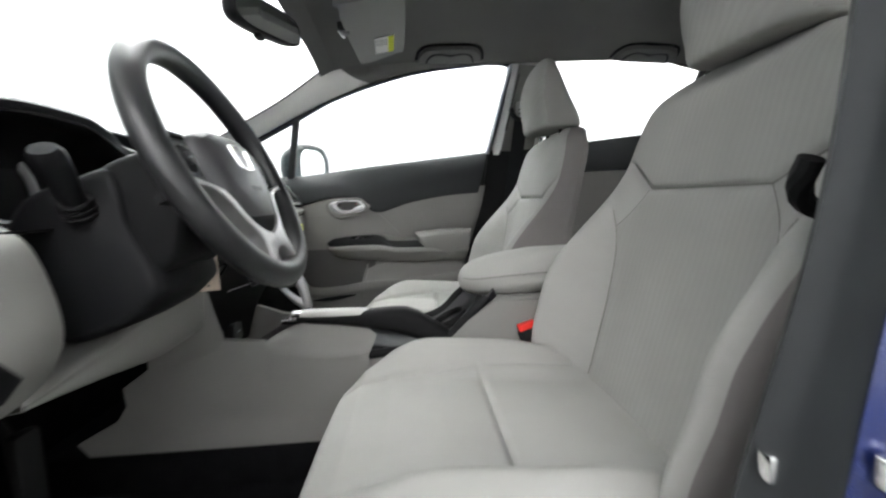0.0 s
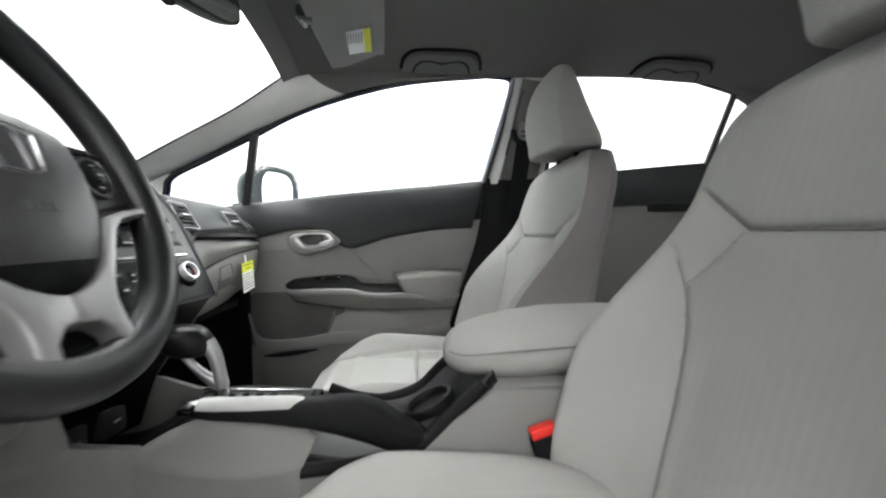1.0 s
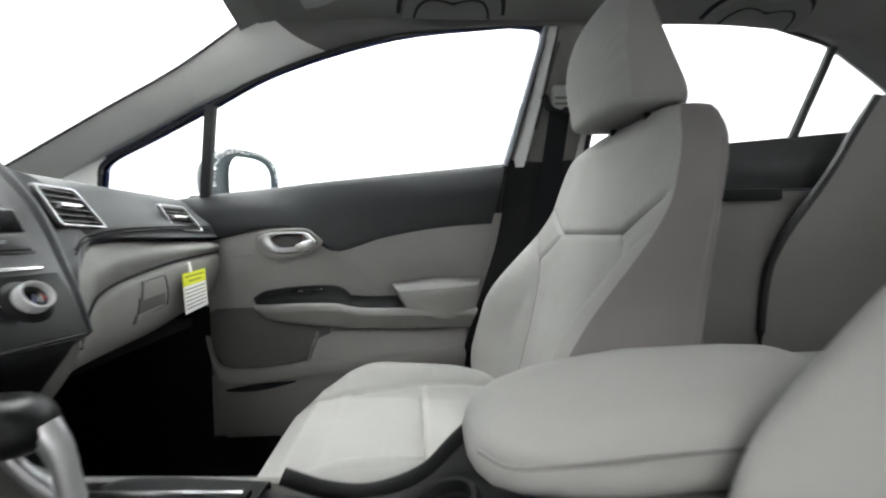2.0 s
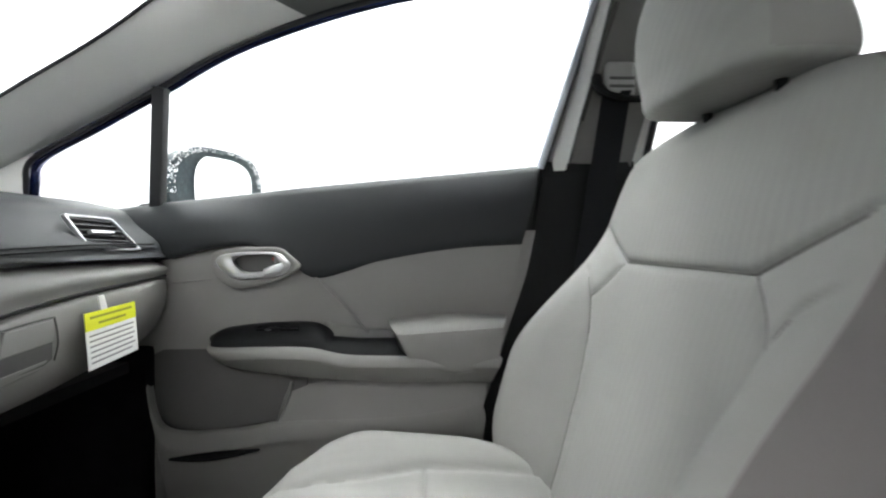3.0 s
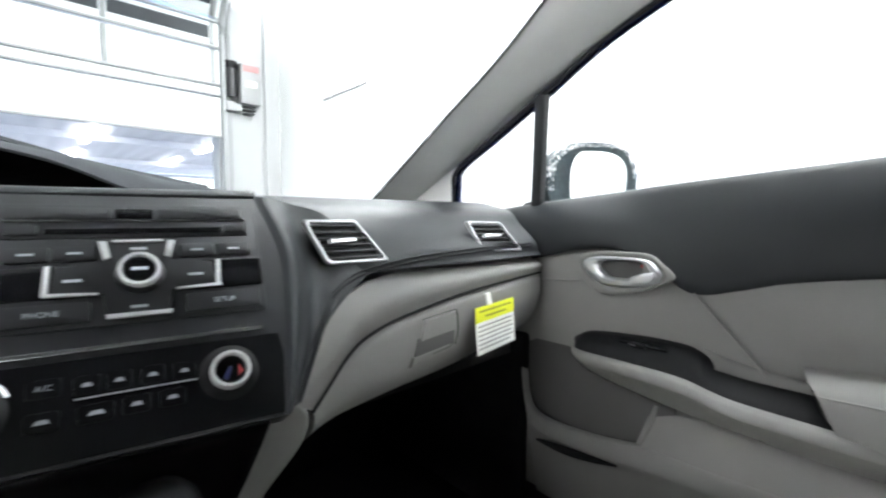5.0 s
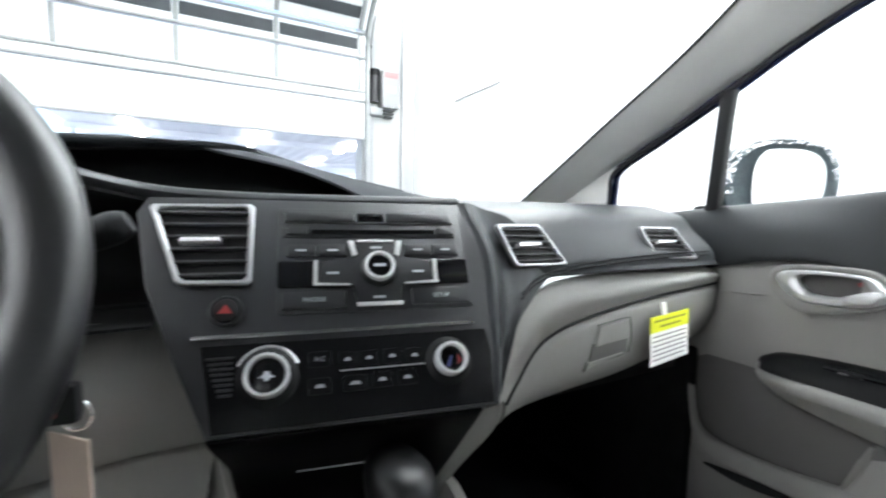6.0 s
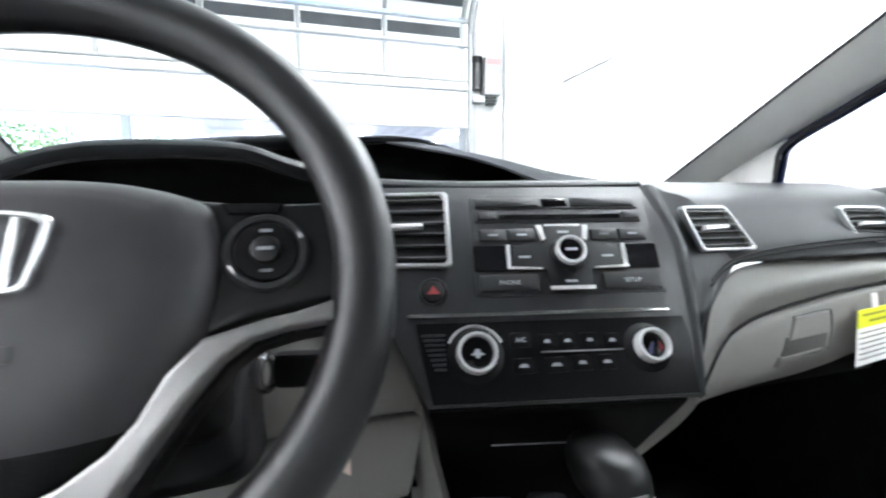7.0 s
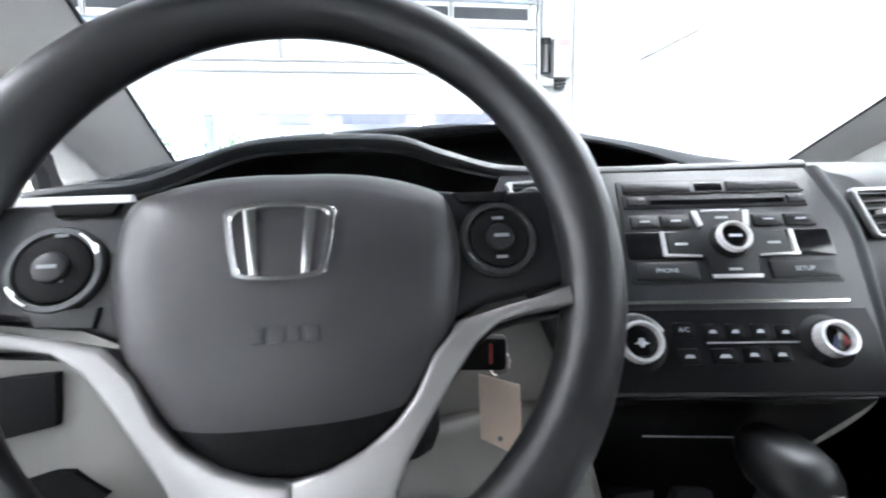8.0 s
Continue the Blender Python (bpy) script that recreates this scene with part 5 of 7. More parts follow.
for dz in (0.004, 0.010):
    part("stitch_line", tube(catmull([(-0.422, 0.190, 0.850 + dz), (-0.434, 0.225, 0.866 + dz), (-0.446, 0.28, 0.874 + dz), (-0.450 + 0.3 * back(0.35), 0.36, 0.880 + dz), (-0.450 + 0.3 * back(0.5), 0.5, 0.885 + dz), (-0.450 + 0.3 * back(0.62), 0.64, 0.886 + dz)], 40), 0.0012, 6), BLACK, dash)
# grey lower panel and glove box on the passenger's side
STRIP_TOP = [(-0.485, 0.665, 0.868), (-0.478, 0.45, 0.868), (-0.456, 0.29, 0.866), (-0.428, 0.213, 0.853), (-0.407, 0.172, 0.826), (-0.386, 0.138, 0.787), (-0.375, 0.121, 0.764)]
STRIP_MID = [(-0.452, 0.665, 0.854), (-0.445, 0.45, 0.850), (-0.436, 0.295, 0.838), (-0.417, 0.222, 0.824), (-0.403, 0.186, 0.803), (-0.390, 0.152, 0.774), (-0.380, 0.131, 0.755)]
STRIP_LOW = [(-0.456, 0.665, 0.840), (-0.446, 0.45, 0.829), (-0.440, 0.31, 0.812), (-0.430, 0.243, 0.799), (-0.420, 0.208, 0.784), (-0.404, 0.172, 0.760), (-0.390, 0.146, 0.745)]
part("lower_strip", skin([STRIP_TOP, STRIP_MID, STRIP_LOW], 60, 12, 0.006, (-1, 0.3, 0)), DOORGREY, dash, "pale grey strip under the pad", angle=60)
part("seam", tube([(p.x + 0.001, p.y, p.z - 0.002) for p in catmull(STRIP_LOW, 50)], 0.0022, 6), BLACK, dash, "dark gap over the glove box")
gb = part("glove_box", skin([[(-0.458, 0.665, 0.834), (-0.449, 0.45, 0.823), (-0.443, 0.31, 0.806), (-0.433, 0.243, 0.793), (-0.423, 0.206, 0.778), (-0.409, 0.172, 0.756), (-0.396, 0.148, 0.741)],
                            [(-0.454, 0.665, 0.824), (-0.440, 0.45, 0.812), (-0.434, 0.31, 0.795), (-0.426, 0.243, 0.782), (-0.417, 0.206, 0.768), (-0.406, 0.174, 0.748), (-0.396, 0.151, 0.734)],
                            [(-0.456, 0.665, 0.79), (-0.436, 0.45, 0.77), (-0.430, 0.31, 0.757), (-0.424, 0.243, 0.750), (-0.418, 0.206, 0.742), (-0.412, 0.176, 0.728), (-0.404, 0.154, 0.718)],
                            [(-0.474, 0.665, 0.748), (-0.449, 0.45, 0.730), (-0.441, 0.31, 0.722), (-0.435, 0.243, 0.719), (-0.431, 0.206, 0.715), (-0.426, 0.178, 0.708), (-0.420, 0.156, 0.702)],
                            [(-0.504, 0.665, 0.718), (-0.480, 0.45, 0.700), (-0.470, 0.31, 0.696), (-0.464, 0.243, 0.694), (-0.460, 0.206, 0.692), (-0.456, 0.178, 0.688), (-0.450, 0.156, 0.684)],
                            [(-0.54, 0.665, 0.705), (-0.53, 0.45, 0.690), (-0.53, 0.31, 0.686), (-0.53, 0.243, 0.684), (-0.53, 0.206, 0.682), (-0.53, 0.178, 0.680), (-0.53, 0.156, 0.678)]], 50, 30, 0.006, (-1, 0, 0)), DOORGREY, dash, "pale grey glove box lid", angle=60)
# Flat plate on the lid: no recess is cut, its shade is colour.
part("catch_recess", slab([(-0.4335, 0.326, 0.776), (-0.4345, 0.400, 0.781), (-0.4335, 0.398, 0.756), (-0.4330, 0.386, 0.751), (-0.4320, 0.318, 0.746)], (0.004, 0, 0), 0.0012), SHADEGREY, gb, "flat grip recess, shade put into its colour")
part("catch", slab([(-0.4370, 0.342, 0.800), (-0.4390, 0.405, 0.804), (-0.4340, 0.404, 0.777), (-0.4330, 0.330, 0.772)], (0.0055, 0, 0), 0.002, 3), DOORGREY, gb, "grey pull catch")
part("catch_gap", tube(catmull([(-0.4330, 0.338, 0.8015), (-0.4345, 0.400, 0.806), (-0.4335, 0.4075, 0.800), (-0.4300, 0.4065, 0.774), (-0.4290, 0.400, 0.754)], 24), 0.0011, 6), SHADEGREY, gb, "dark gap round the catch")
part("catch_lip", slab([(-0.4345, 0.316, 0.752), (-0.4360, 0.392, 0.758), (-0.4380, 0.386, 0.747), (-0.4360, 0.312, 0.738)], (0.0075, 0, 0), 0.003, 3), DOORGREY, gb, "grey rolled lip of the grip")
part("under_cover", box((-0.68, 0.4, 0.675), (0.34, 0.5, 0.02), 0.004), BLACK, dash)
# lower panel on the driver's side
KNEE = ((0.870, -0.485, -0.470), (0.846, -0.448, -0.442), (0.788, -0.436, -0.424), (0.740, -0.424, -0.424), (0.690, -0.440, -0.456), (0.660, -0.50, -0.51))
knee = []
for z, x1, x2 in KNEE:
    knee.append([(x1 + 0.034, -0.668, z), (x1 + 0.016, -0.653, z), (x1, -0.60, z - 0.004), ((x1 + x2) / 2 + 0.004, -0.545, z - 0.006), (x2, -0.506, z - 0.008), (x2 - 0.006, -0.497, z - 0.009), (x2 - 0.020, -0.492, z - 0.010), (-0.530, -0.488, z - 0.011)])
part("knee_panel", skin(knee, 90, 30, 0.004, (-1, 0, 0)), GREY, dash, "pale grey rounded knee panel")
part("column_backing", box((-0.535, -0.31, 0.75), (0.012, 0.37, 0.22), 0.003), BLACK, dash, "black panel behind the column")
part("inner_knee_panel", skin([[(-0.49, -0.31, 0.853), (-0.49, -0.22, 0.852), (-0.49, -0.14, 0.85)], [(-0.46, -0.31, 0.828), (-0.462, -0.22, 0.825), (-0.465, -0.14, 0.82)], [(-0.45, -0.31, 0.765), (-0.45, -0.22, 0.762), (-0.452, -0.135, 0.76)], [(-0.475, -0.31, 0.70), (-0.475, -0.22, 0.70), (-0.475, -0.13, 0.70)]], 24, 16, 0.006, (-1, 0, 0)), GREY, dash, "pale grey panel beside the column")
cover = [[(-0.515, y, z + 0.014) for y, z in ((-0.535, 0.690), (-0.46, 0.703), (-0.39, 0.714), (-0.285, 0.734), (-0.21, 0.742), (-0.14, 0.742))],
         [(-0.462, y, z + 0.004) for y, z in ((-0.532, 0.684), (-0.46, 0.696), (-0.39, 0.706), (-0.285, 0.727), (-0.21, 0.736), (-0.142, 0.736))],
         [(-0.448, y, z - 0.001) for y, z in ((-0.530, 0.681), (-0.46, 0.693), (-0.39, 0.703), (-0.285, 0.724), (-0.21, 0.733), (-0.145, 0.732))],
         [(-0.447, y, z) for y, z in ((-0.529, 0.677), (-0.46, 0.684), (-0.39, 0.690), (-0.285, 0.700), (-0.21, 0.704), (-0.15, 0.702))],
         [(-0.455, y, z) for y, z in ((-0.529, 0.672), (-0.46, 0.664), (-0.39, 0.656), (-0.285, 0.643), (-0.21, 0.643), (-0.16, 0.648))],
         [(-0.53, y, z) for y, z in ((-0.529, 0.664), (-0.46, 0.656), (-0.39, 0.648), (-0.285, 0.637), (-0.21, 0.637), (-0.16, 0.640))]]
part("column_cover", skin(cover, 40, 30, 0.004, (-1, 0, 0)), GREY, dash, "grey creased cover under the column")
part("end_cap", slab([(-0.96, -0.668, 0.66), (-0.52, -0.668, 0.655), (-0.42, -0.668, 0.69), (-0.396, -0.668, 0.77), (-0.410, -0.668, 0.845), (-0.45, -0.668, 0.90), (-0.48, -0.668, 0.955), (-0.64, -0.668, 0.97), (-0.96, -0.668, 0.945)], (0, 0.012, 0), 0.003), DARK, dash, "charcoal end cover")
part("side_trim", skin([[(-0.452, -0.655, 0.885), (-0.462, -0.56, 0.882)], [(-0.43, -0.655, 0.872), (-0.44, -0.56, 0.868)]], 8, 4, 0.004), SILVER, dash, "grey trim strip")
part("coin_pocket", slab([(-0.436, -0.634, 0.818), (-0.441, -0.589, 0.818), (-0.436, -0.591, 0.776), (-0.430, -0.636, 0.770)], (0.009, 0, 0.001), 0.002), BLACK, dash, "black square coin pocket")
part("release_slot", slab([(-0.424, -0.640, 0.733), (-0.426, -0.592, 0.742), (-0.427, -0.578, 0.741), (-0.428, -0.556, 0.717), (-0.432, -0.575, 0.700), (-0.430, -0.640, 0.700)], (0.009, 0, 0.001), 0.002), BLACK, dash, "black slot")
part("vent_strip", box((-0.452, -0.592, 0.953), (0.010, 0.135, 0.010), 0.003), SILVER, dash, "satin silver vent strip")
part("end_bezel", ring_plate([(-0.452, -0.655, 0.945), (-0.452, -0.545, 0.945), (-0.444, -0.555, 0.90), (-0.444, -0.645, 0.90)], [(-0.452, -0.645, 0.938), (-0.452, -0.555, 0.938), (-0.446, -0.562, 0.908), (-0.446, -0.638, 0.908)], (0.008, 0, 0)), SILVER, dash, "satin silver vent frame")

# ---- centre stack, turned a little to the driver ----
SN = V(1, -0.2, 0.62).normalized()
SU = V(0.2, 1, 0).normalized()
SV = SN.cross(SU)
SV = SV if SV.z > 0 else -SV
SO = V(-0.408, 0, 0.843)
SM = Matrix((SU, SV, SN)).transposed().to_4x4()
SM.translation = SO


def S(u, v, n=0.0):
    """A place on the stack: millimetres across, up and out."""
    return SM @ V(u / 1000, v / 1000, n / 1000)


def sslab(pts, n0, n1, bevel=0.0015):
    return slab([S(u, v, n0) for u, v in pts], SN * (n1 - n0) / 1000, bevel)


def rect(u0, v0, u1, v1):
    return [(u0, v0), (u1, v0), (u1, v1), (u0, v1)]


def roundrect(u0, v0, u1, v1, r=3, n=4):
    out = []
    for cx, cy, a0 in ((u1 - r, v1 - r, 0), (u0 + r, v1 - r, 90), (u0 + r, v0 + r, 180), (u1 - r, v0 + r, 270)):
        out += [(cx + r * math.cos(radians(a0 + 90 * k / n)), cy + r * math.sin(radians(a0 + 90 * k / n))) for k in range(n + 1)]
    return out


stack = thing("centre_stack", (-0.45, 0, 0.7), "charcoal centre stack turned towards the driver", "dashboard panel")
part("fascia", sslab([(-222, 128), (-214, 146), (112, 146), (126, 110), (131, 60), (123, -30), (112, -84), (-146, -84), (-176, -20), (-205, 50)], -60, 0, 0.004), DARK, stack, "charcoal fascia")
flank = [[S(104, 146, 0.3), S(123, 80, 0.3), S(119, 0, 0.3), S(113, -50, 0.3), S(106, -82, 0.3)],
         [S(120, 148, -1.5), S(138, 80, -2), S(131, 0, -2), S(122, -50, -1), S(113, -83, 0)],
         [(-0.480, 0.168, 0.962), (-0.448, 0.176, 0.895), (-0.420, 0.165, 0.845), (-0.394, 0.142, 0.800), (-0.373, 0.121, 0.768)],
         [(-0.474, 0.215, 0.945), (-0.448, 0.225, 0.888), (-0.424, 0.198, 0.856), (-0.403, 0.167, 0.826), (-0.372, 0.122, 0.766)],
         [(-0.460, 0.275, 0.878), (-0.444, 0.245, 0.868), (-0.426, 0.210, 0.852), (-0.405, 0.170, 0.825), (-0.373, 0.120, 0.763)]]
part("flank", skin([[tuple(p) for p in r] for r in flank], 40, 24, 0.004), DARKSOFT, stack, "charcoal curved flank", angle=80)
low_panel = [[tuple(S(u, -83, -3)) for u in (-146, -27, 96)], [tuple(S(u, -90, -9)) for u in (-144, -27, 94)], [(-0.417 + 0.27 * y, y, 0.70) for y in (-0.128, -0.02, 0.082)], [(-0.452 + 0.26 * y, y, 0.64) for y in (-0.122, -0.02, 0.076)], [(-0.475 + 0.26 * y, y, 0.56) for y in (-0.118, -0.02, 0.070)]]
part("lower_pocket", skin(low_panel, 20, 20, 0.01, (-1, 0, -0.3)), PANELBLACK, stack, "black lower panel")
part("pocket_line", tube([(-0.4345, -0.074, 0.700), (-0.4115, 0.011, 0.7025)], 0.0009, 6), SILVER, stack, "thin bright line")
part("trim_strip", sslab(roundrect(-163, -2, 98, 1.5, 1.5), 0, 3, 0.0008), CHROME, stack, "bright chrome strip")
# grey legs beside the lower panel
rings = []
for z, xf, yi, yo in ((0.768, -0.374, 0.082, 0.124), (0.764, -0.373, 0.078, 0.128), (0.74, -0.384, 0.078, 0.144), (0.70, -0.408, 0.076, 0.146), (0.64, -0.444, 0.072, 0.122), (0.58, -0.475, 0.066, 0.104)):
    rings.append([tuple(p) for p in catmull([(xf - 0.012, yi, z), (xf, yi + 0.016, z), (xf, yo - 0.016, z), (xf - 0.014, yo, z), (xf - 0.12, yo + 0.02, z), (xf - 0.12, yi, z)], 30, closed=True)])
part("leg", loft([list(r) for r in zip(*[catmull([r[i] for r in rings], 18) for i in range(30)])]), DOORGREY, stack, "pale grey console leg", angle=60)
legl = [[(-0.455, -0.15, 0.78), (-0.44, -0.135, 0.69), (-0.43, -0.115, 0.60)], [(-0.48, -0.17, 0.78), (-0.48, -0.155, 0.69), (-0.48, -0.125, 0.58)], [(-0.54, -0.17, 0.78), (-0.56, -0.15, 0.69), (-0.58, -0.12, 0.56)]]
part("leg", skin(legl, 16, 8, 0.008), GREY, stack, "pale grey console leg")


def vent(outer, inner, m, slats, name_label):
    """outer, inner: outlines in a plane whose pose is m (x across, y up, z out), in mm."""
    P = lambda p, n: m @ V(p[0] / 1000, p[1] / 1000, n / 1000)
    nrm = (m.to_3x3() @ V(0, 0, 1))
    base = P((sum(p[0] for p in outer) / len(outer), sum(p[1] for p in outer) / len(outer)), 0)
    v = thing("air_vent", base, name_label, "air vent", "dashboard vents")
    def rounded(pts):
        out = []
        k = len(pts)
        for i in range(k):
            a, b, c = (V(*pts[(i + d) % k], 0) for d in (-1, 0, 1))
            p, q = b + (a - b).normalized() * 9, b + (c - b).normalized() * 9
            out += [p, p.lerp(b, 0.6), q.lerp(b, 0.6), q]
        return [(x.x, x.y) for x in out]
    inner = [(a + 0.75 * (c - a), b + 0.75 * (d - b)) for (a, b), (c, d) in zip(outer, inner)]
    ro, ri = rounded(outer), rounded(inner)
    part("frame", ring_plate([P(p, 0) for p in ro], [P(p, 0) for p in ri], nrm * 0.006), SILVER, v, "satin silver frame")
    part("duct", slab([P(p, -2) for p in ri], nrm * 0.0025, 0), BLACK, v, "black duct")
    ys = [p[1] for p in inner]
    lo, hi = min(ys), max(ys)
    def span(y):
        xs = []
        for i in range(len(inner)):
            (x0, y0), (x1, y1) = inner[i], inner[(i + 1) % len(inner)]
            if (y0 - y) * (y1 - y) <= 0 and abs(y0 - y1) > 1e-6:
                xs.append(x0 + (x1 - x0) * (y - y0) / (y1 - y0))
        return min(xs), max(xs)
    for k in range(slats):
        y = lo + (hi - lo) * (k + 0.5) / slats
        a, b = span(y)
        part("slat", slab([P((a, y - 1.0), 0), P((b, y - 1.0), 0), P((b, y + 1.0), 0), P((a, y + 1.0), 0)], nrm * 0.005 + (m.to_3x3() @ V(0, 0.0006, 0)), 0.0004), SLAT, v)
    y = (lo + hi) / 2
    a, b = span(y)
    c = a + (b - a) * 0.42
    part("tab", slab([P((c - 0.26 * (b - a), y - 2.8), 4), P((c + 0.24 * (b - a), y - 1.6), 4), P((c + 0.24 * (b - a), y + 2.4), 4), P((c - 0.26 * (b - a), y + 2.2), 4)], nrm * 0.008, 0.0012), BRIGHT, v, "bright thumb tab")


vent([(-211, 134), (-117, 136), (-117, 49), (-180, 50)], [(-202, 129), (-124, 131), (-123, 54), (-175, 55)], SM, 6, "large centre vent with silver frame, stack edge")


def face(p, right, up):
    """The pose of a small plane at p from its right and rough up directions."""
    r = Vector(right).normalized()
    n = r.cross(Vector(up)).normalized()
    u = n.cross(r)
    m = Matrix((r, u, n)).transposed().to_4x4()
    m.translation = p
    return m


vm1 = face((-0.461, 0.235, 0.912), (-0.10, 1, -0.02), (-0.33, 0, 1))
vent([(-66, 29), (12, 30), (56, -27), (-42, -26)], [(-57, 24), (8, 25), (45, -22), (-37, -21)], vm1 @ Matrix.Translation((0, 0, 0.004)), 6, "angular vent with silver frame, passenger pad")
vm2 = face((-0.478, 0.535, 0.908), (0.06, 1, -0.02), (-0.36, 0, 1))
vent([(-58, 29), (28, 29), (72, -26), (-32, -26)], [(-48, 24), (24, 24), (61, -21), (-27, -21)], vm2 @ Matrix.Translation((0, 0, 0.004)), 6, "angular vent with silver frame beside the door")

# hazard switch
hz = thing("hazard_switch", S(-137, 24), "round black hazard switch with red mark", "switch")
part("bezel", annulus(S(-137, 24), SN, 0.0115, 0.0145, 0.003), DARK, hz)
part("button", disc(S(-137, 24), SN, 0.0115, 0.0055), BLACK, hz)
part("mark", sslab([(-143, 20.5), (-131, 20.5), (-137, 29)], 5, 6, 0), DULLRED, hz, "red triangle mark")


def lettering(words, u, v, size, n):
    """Printed words on the stack, as a mesh."""
    cu = bpy.data.curves.new("words", "FONT")
    cu.body, cu.size, cu.align_x, cu.align_y, cu.extrude = words, size / 1000, "CENTER", "CENTER", 0.0001
    ob = bpy.data.objects.new("words", cu)
    me = ob.to_mesh()
    bm = bmesh.new()
    bm.from_mesh(me)
    ob.to_mesh_clear()
    bpy.data.objects.remove(ob)
    bpy.data.curves.remove(cu)
    bmesh.ops.transform(bm, matrix=SM @ Matrix.Translation((u / 1000, v / 1000, n / 1000)), verts=bm.verts)
    return bm


def radio():
    r = thing("car_radio", S(0, 60), "black car radio with chrome centre knob", "radio")
    part("faceplate", sslab(roundrect(-94, 18, 104, 134, 4), -2, 1.2, 0.001), DARK, r, "charcoal face")
    part("top_buttons", sslab(roundrect(-88, 118, -18, 130, 2), 1, 3), KEY, r)
    part("top_buttons", sslab(roundrect(18, 118, 90, 130, 2), 1, 3), KEY, r)
    part("display_window", sslab(roundrect(-14, 119, 14, 129, 1.5), 1, 2.2), GLOSS, r)
    part("slot_frame", sslab(roundrect(-90, 99, 94, 116, 2), 1, 2.4), KEY, r)
    part("slot_edge", sslab(rect(-88, 115, 92, 116.6), 2.2, 3.6, 0), CHROME, r, "bright upper edge of the slot")
    part("disc_slot", sslab(rect(-62, 103, 70, 108), 2.2, 3, 0), GLOSS, r)
    for u0, u1 in ((-86, -66), (74, 92)):
        part("key", sslab(roundrect(u0, 102, u1, 112, 2), 2, 4), DARK, r)
    for u0, u1, v0, v1 in ((-86, -58, 77, 91), (-56, -27, 77, 91), (34, 63, 77, 91), (65, 95, 77, 91), (-90, -30, 22, 40), (37, 99, 22, 40)):
        k = part("key", sslab(roundrect(u0, v0, u1, v1, 2), 1, 3.2), KEY, r)
        if v0 < 30:
            part("legend", lettering("PHONE" if u0 < 0 else "SETUP", (u0 + u1) / 2, (v0 + v1) / 2, 6.5, 3.3), LEGEND, k)
            continue
        part("legend", sslab(rect((u0 + u1) / 2 - 5, (v0 + v1) / 2 - 1, (u0 + u1) / 2 + 5, (v0 + v1) / 2 + 1), 3.2, 3.5, 0), LEGEND, k)
    part("gloss_bar", sslab(roundrect(-94, 44, 103, 73, 3), 1, 2.2), GLOSS, r, "piano black band")
    part("cross", sslab([(-24, 93), (29, 93), (26, 74), (60, 71), (62, 47), (28, 44), (24, 24), (-19, 24), (-22, 44), (-56, 47), (-54, 71), (-20, 74)], 1.5, 4.5, 0.0015), KEY, r, "black cross-shaped key pad")
    for pts in ([(-26, 94), (-20, 94), (-17, 78), (-22, 76)], [(31, 94), (25, 94), (22, 78), (27, 76)], [(-60, 72), (-56, 72), (-57, 46), (-61, 46)], [(67, 72), (63, 72), (62, 46), (66, 46)], [(-20, 26), (27, 26), (26, 22), (-19, 22)], [(-60, 48), (-25, 46), (-25, 44), (-60, 45)], [(67, 48), (30, 46), (30, 44), (67, 45)], [(-16, 95), (22, 95), (22, 92.5), (-16, 92.5)]):
        part("chrome_edge", sslab(pts, 3.5, 5.6, 0.0006), BRIGHT, r, "chrome corner")
    for u, v in ((-42, 58), (46, 58), (3, 86), (3, 31)):
        part("legend", sslab(rect(u - 6, v - 1.2, u + 6, v + 1.2), 4.5, 4.9, 0), LEGEND, r)
    part("knob_skirt", disc(S(4, 61, 4), SN, 0.0185, 0.008, r2=0.017), KEY, r)
    part("knob_ring", annulus(S(4, 61, 12), SN, 0.0118, 0.0160, 0.006, 120, 0.008), BRIGHT, r, "chrome knob ring")
    part("knob_cap", disc(S(4, 61, 12), SN, 0.012, 0.004), GLOSS, r)
    part("legend", sslab(rect(-2, 59.5, 10, 62.5), 16, 16.4, 0), LEGEND, r)


radio()


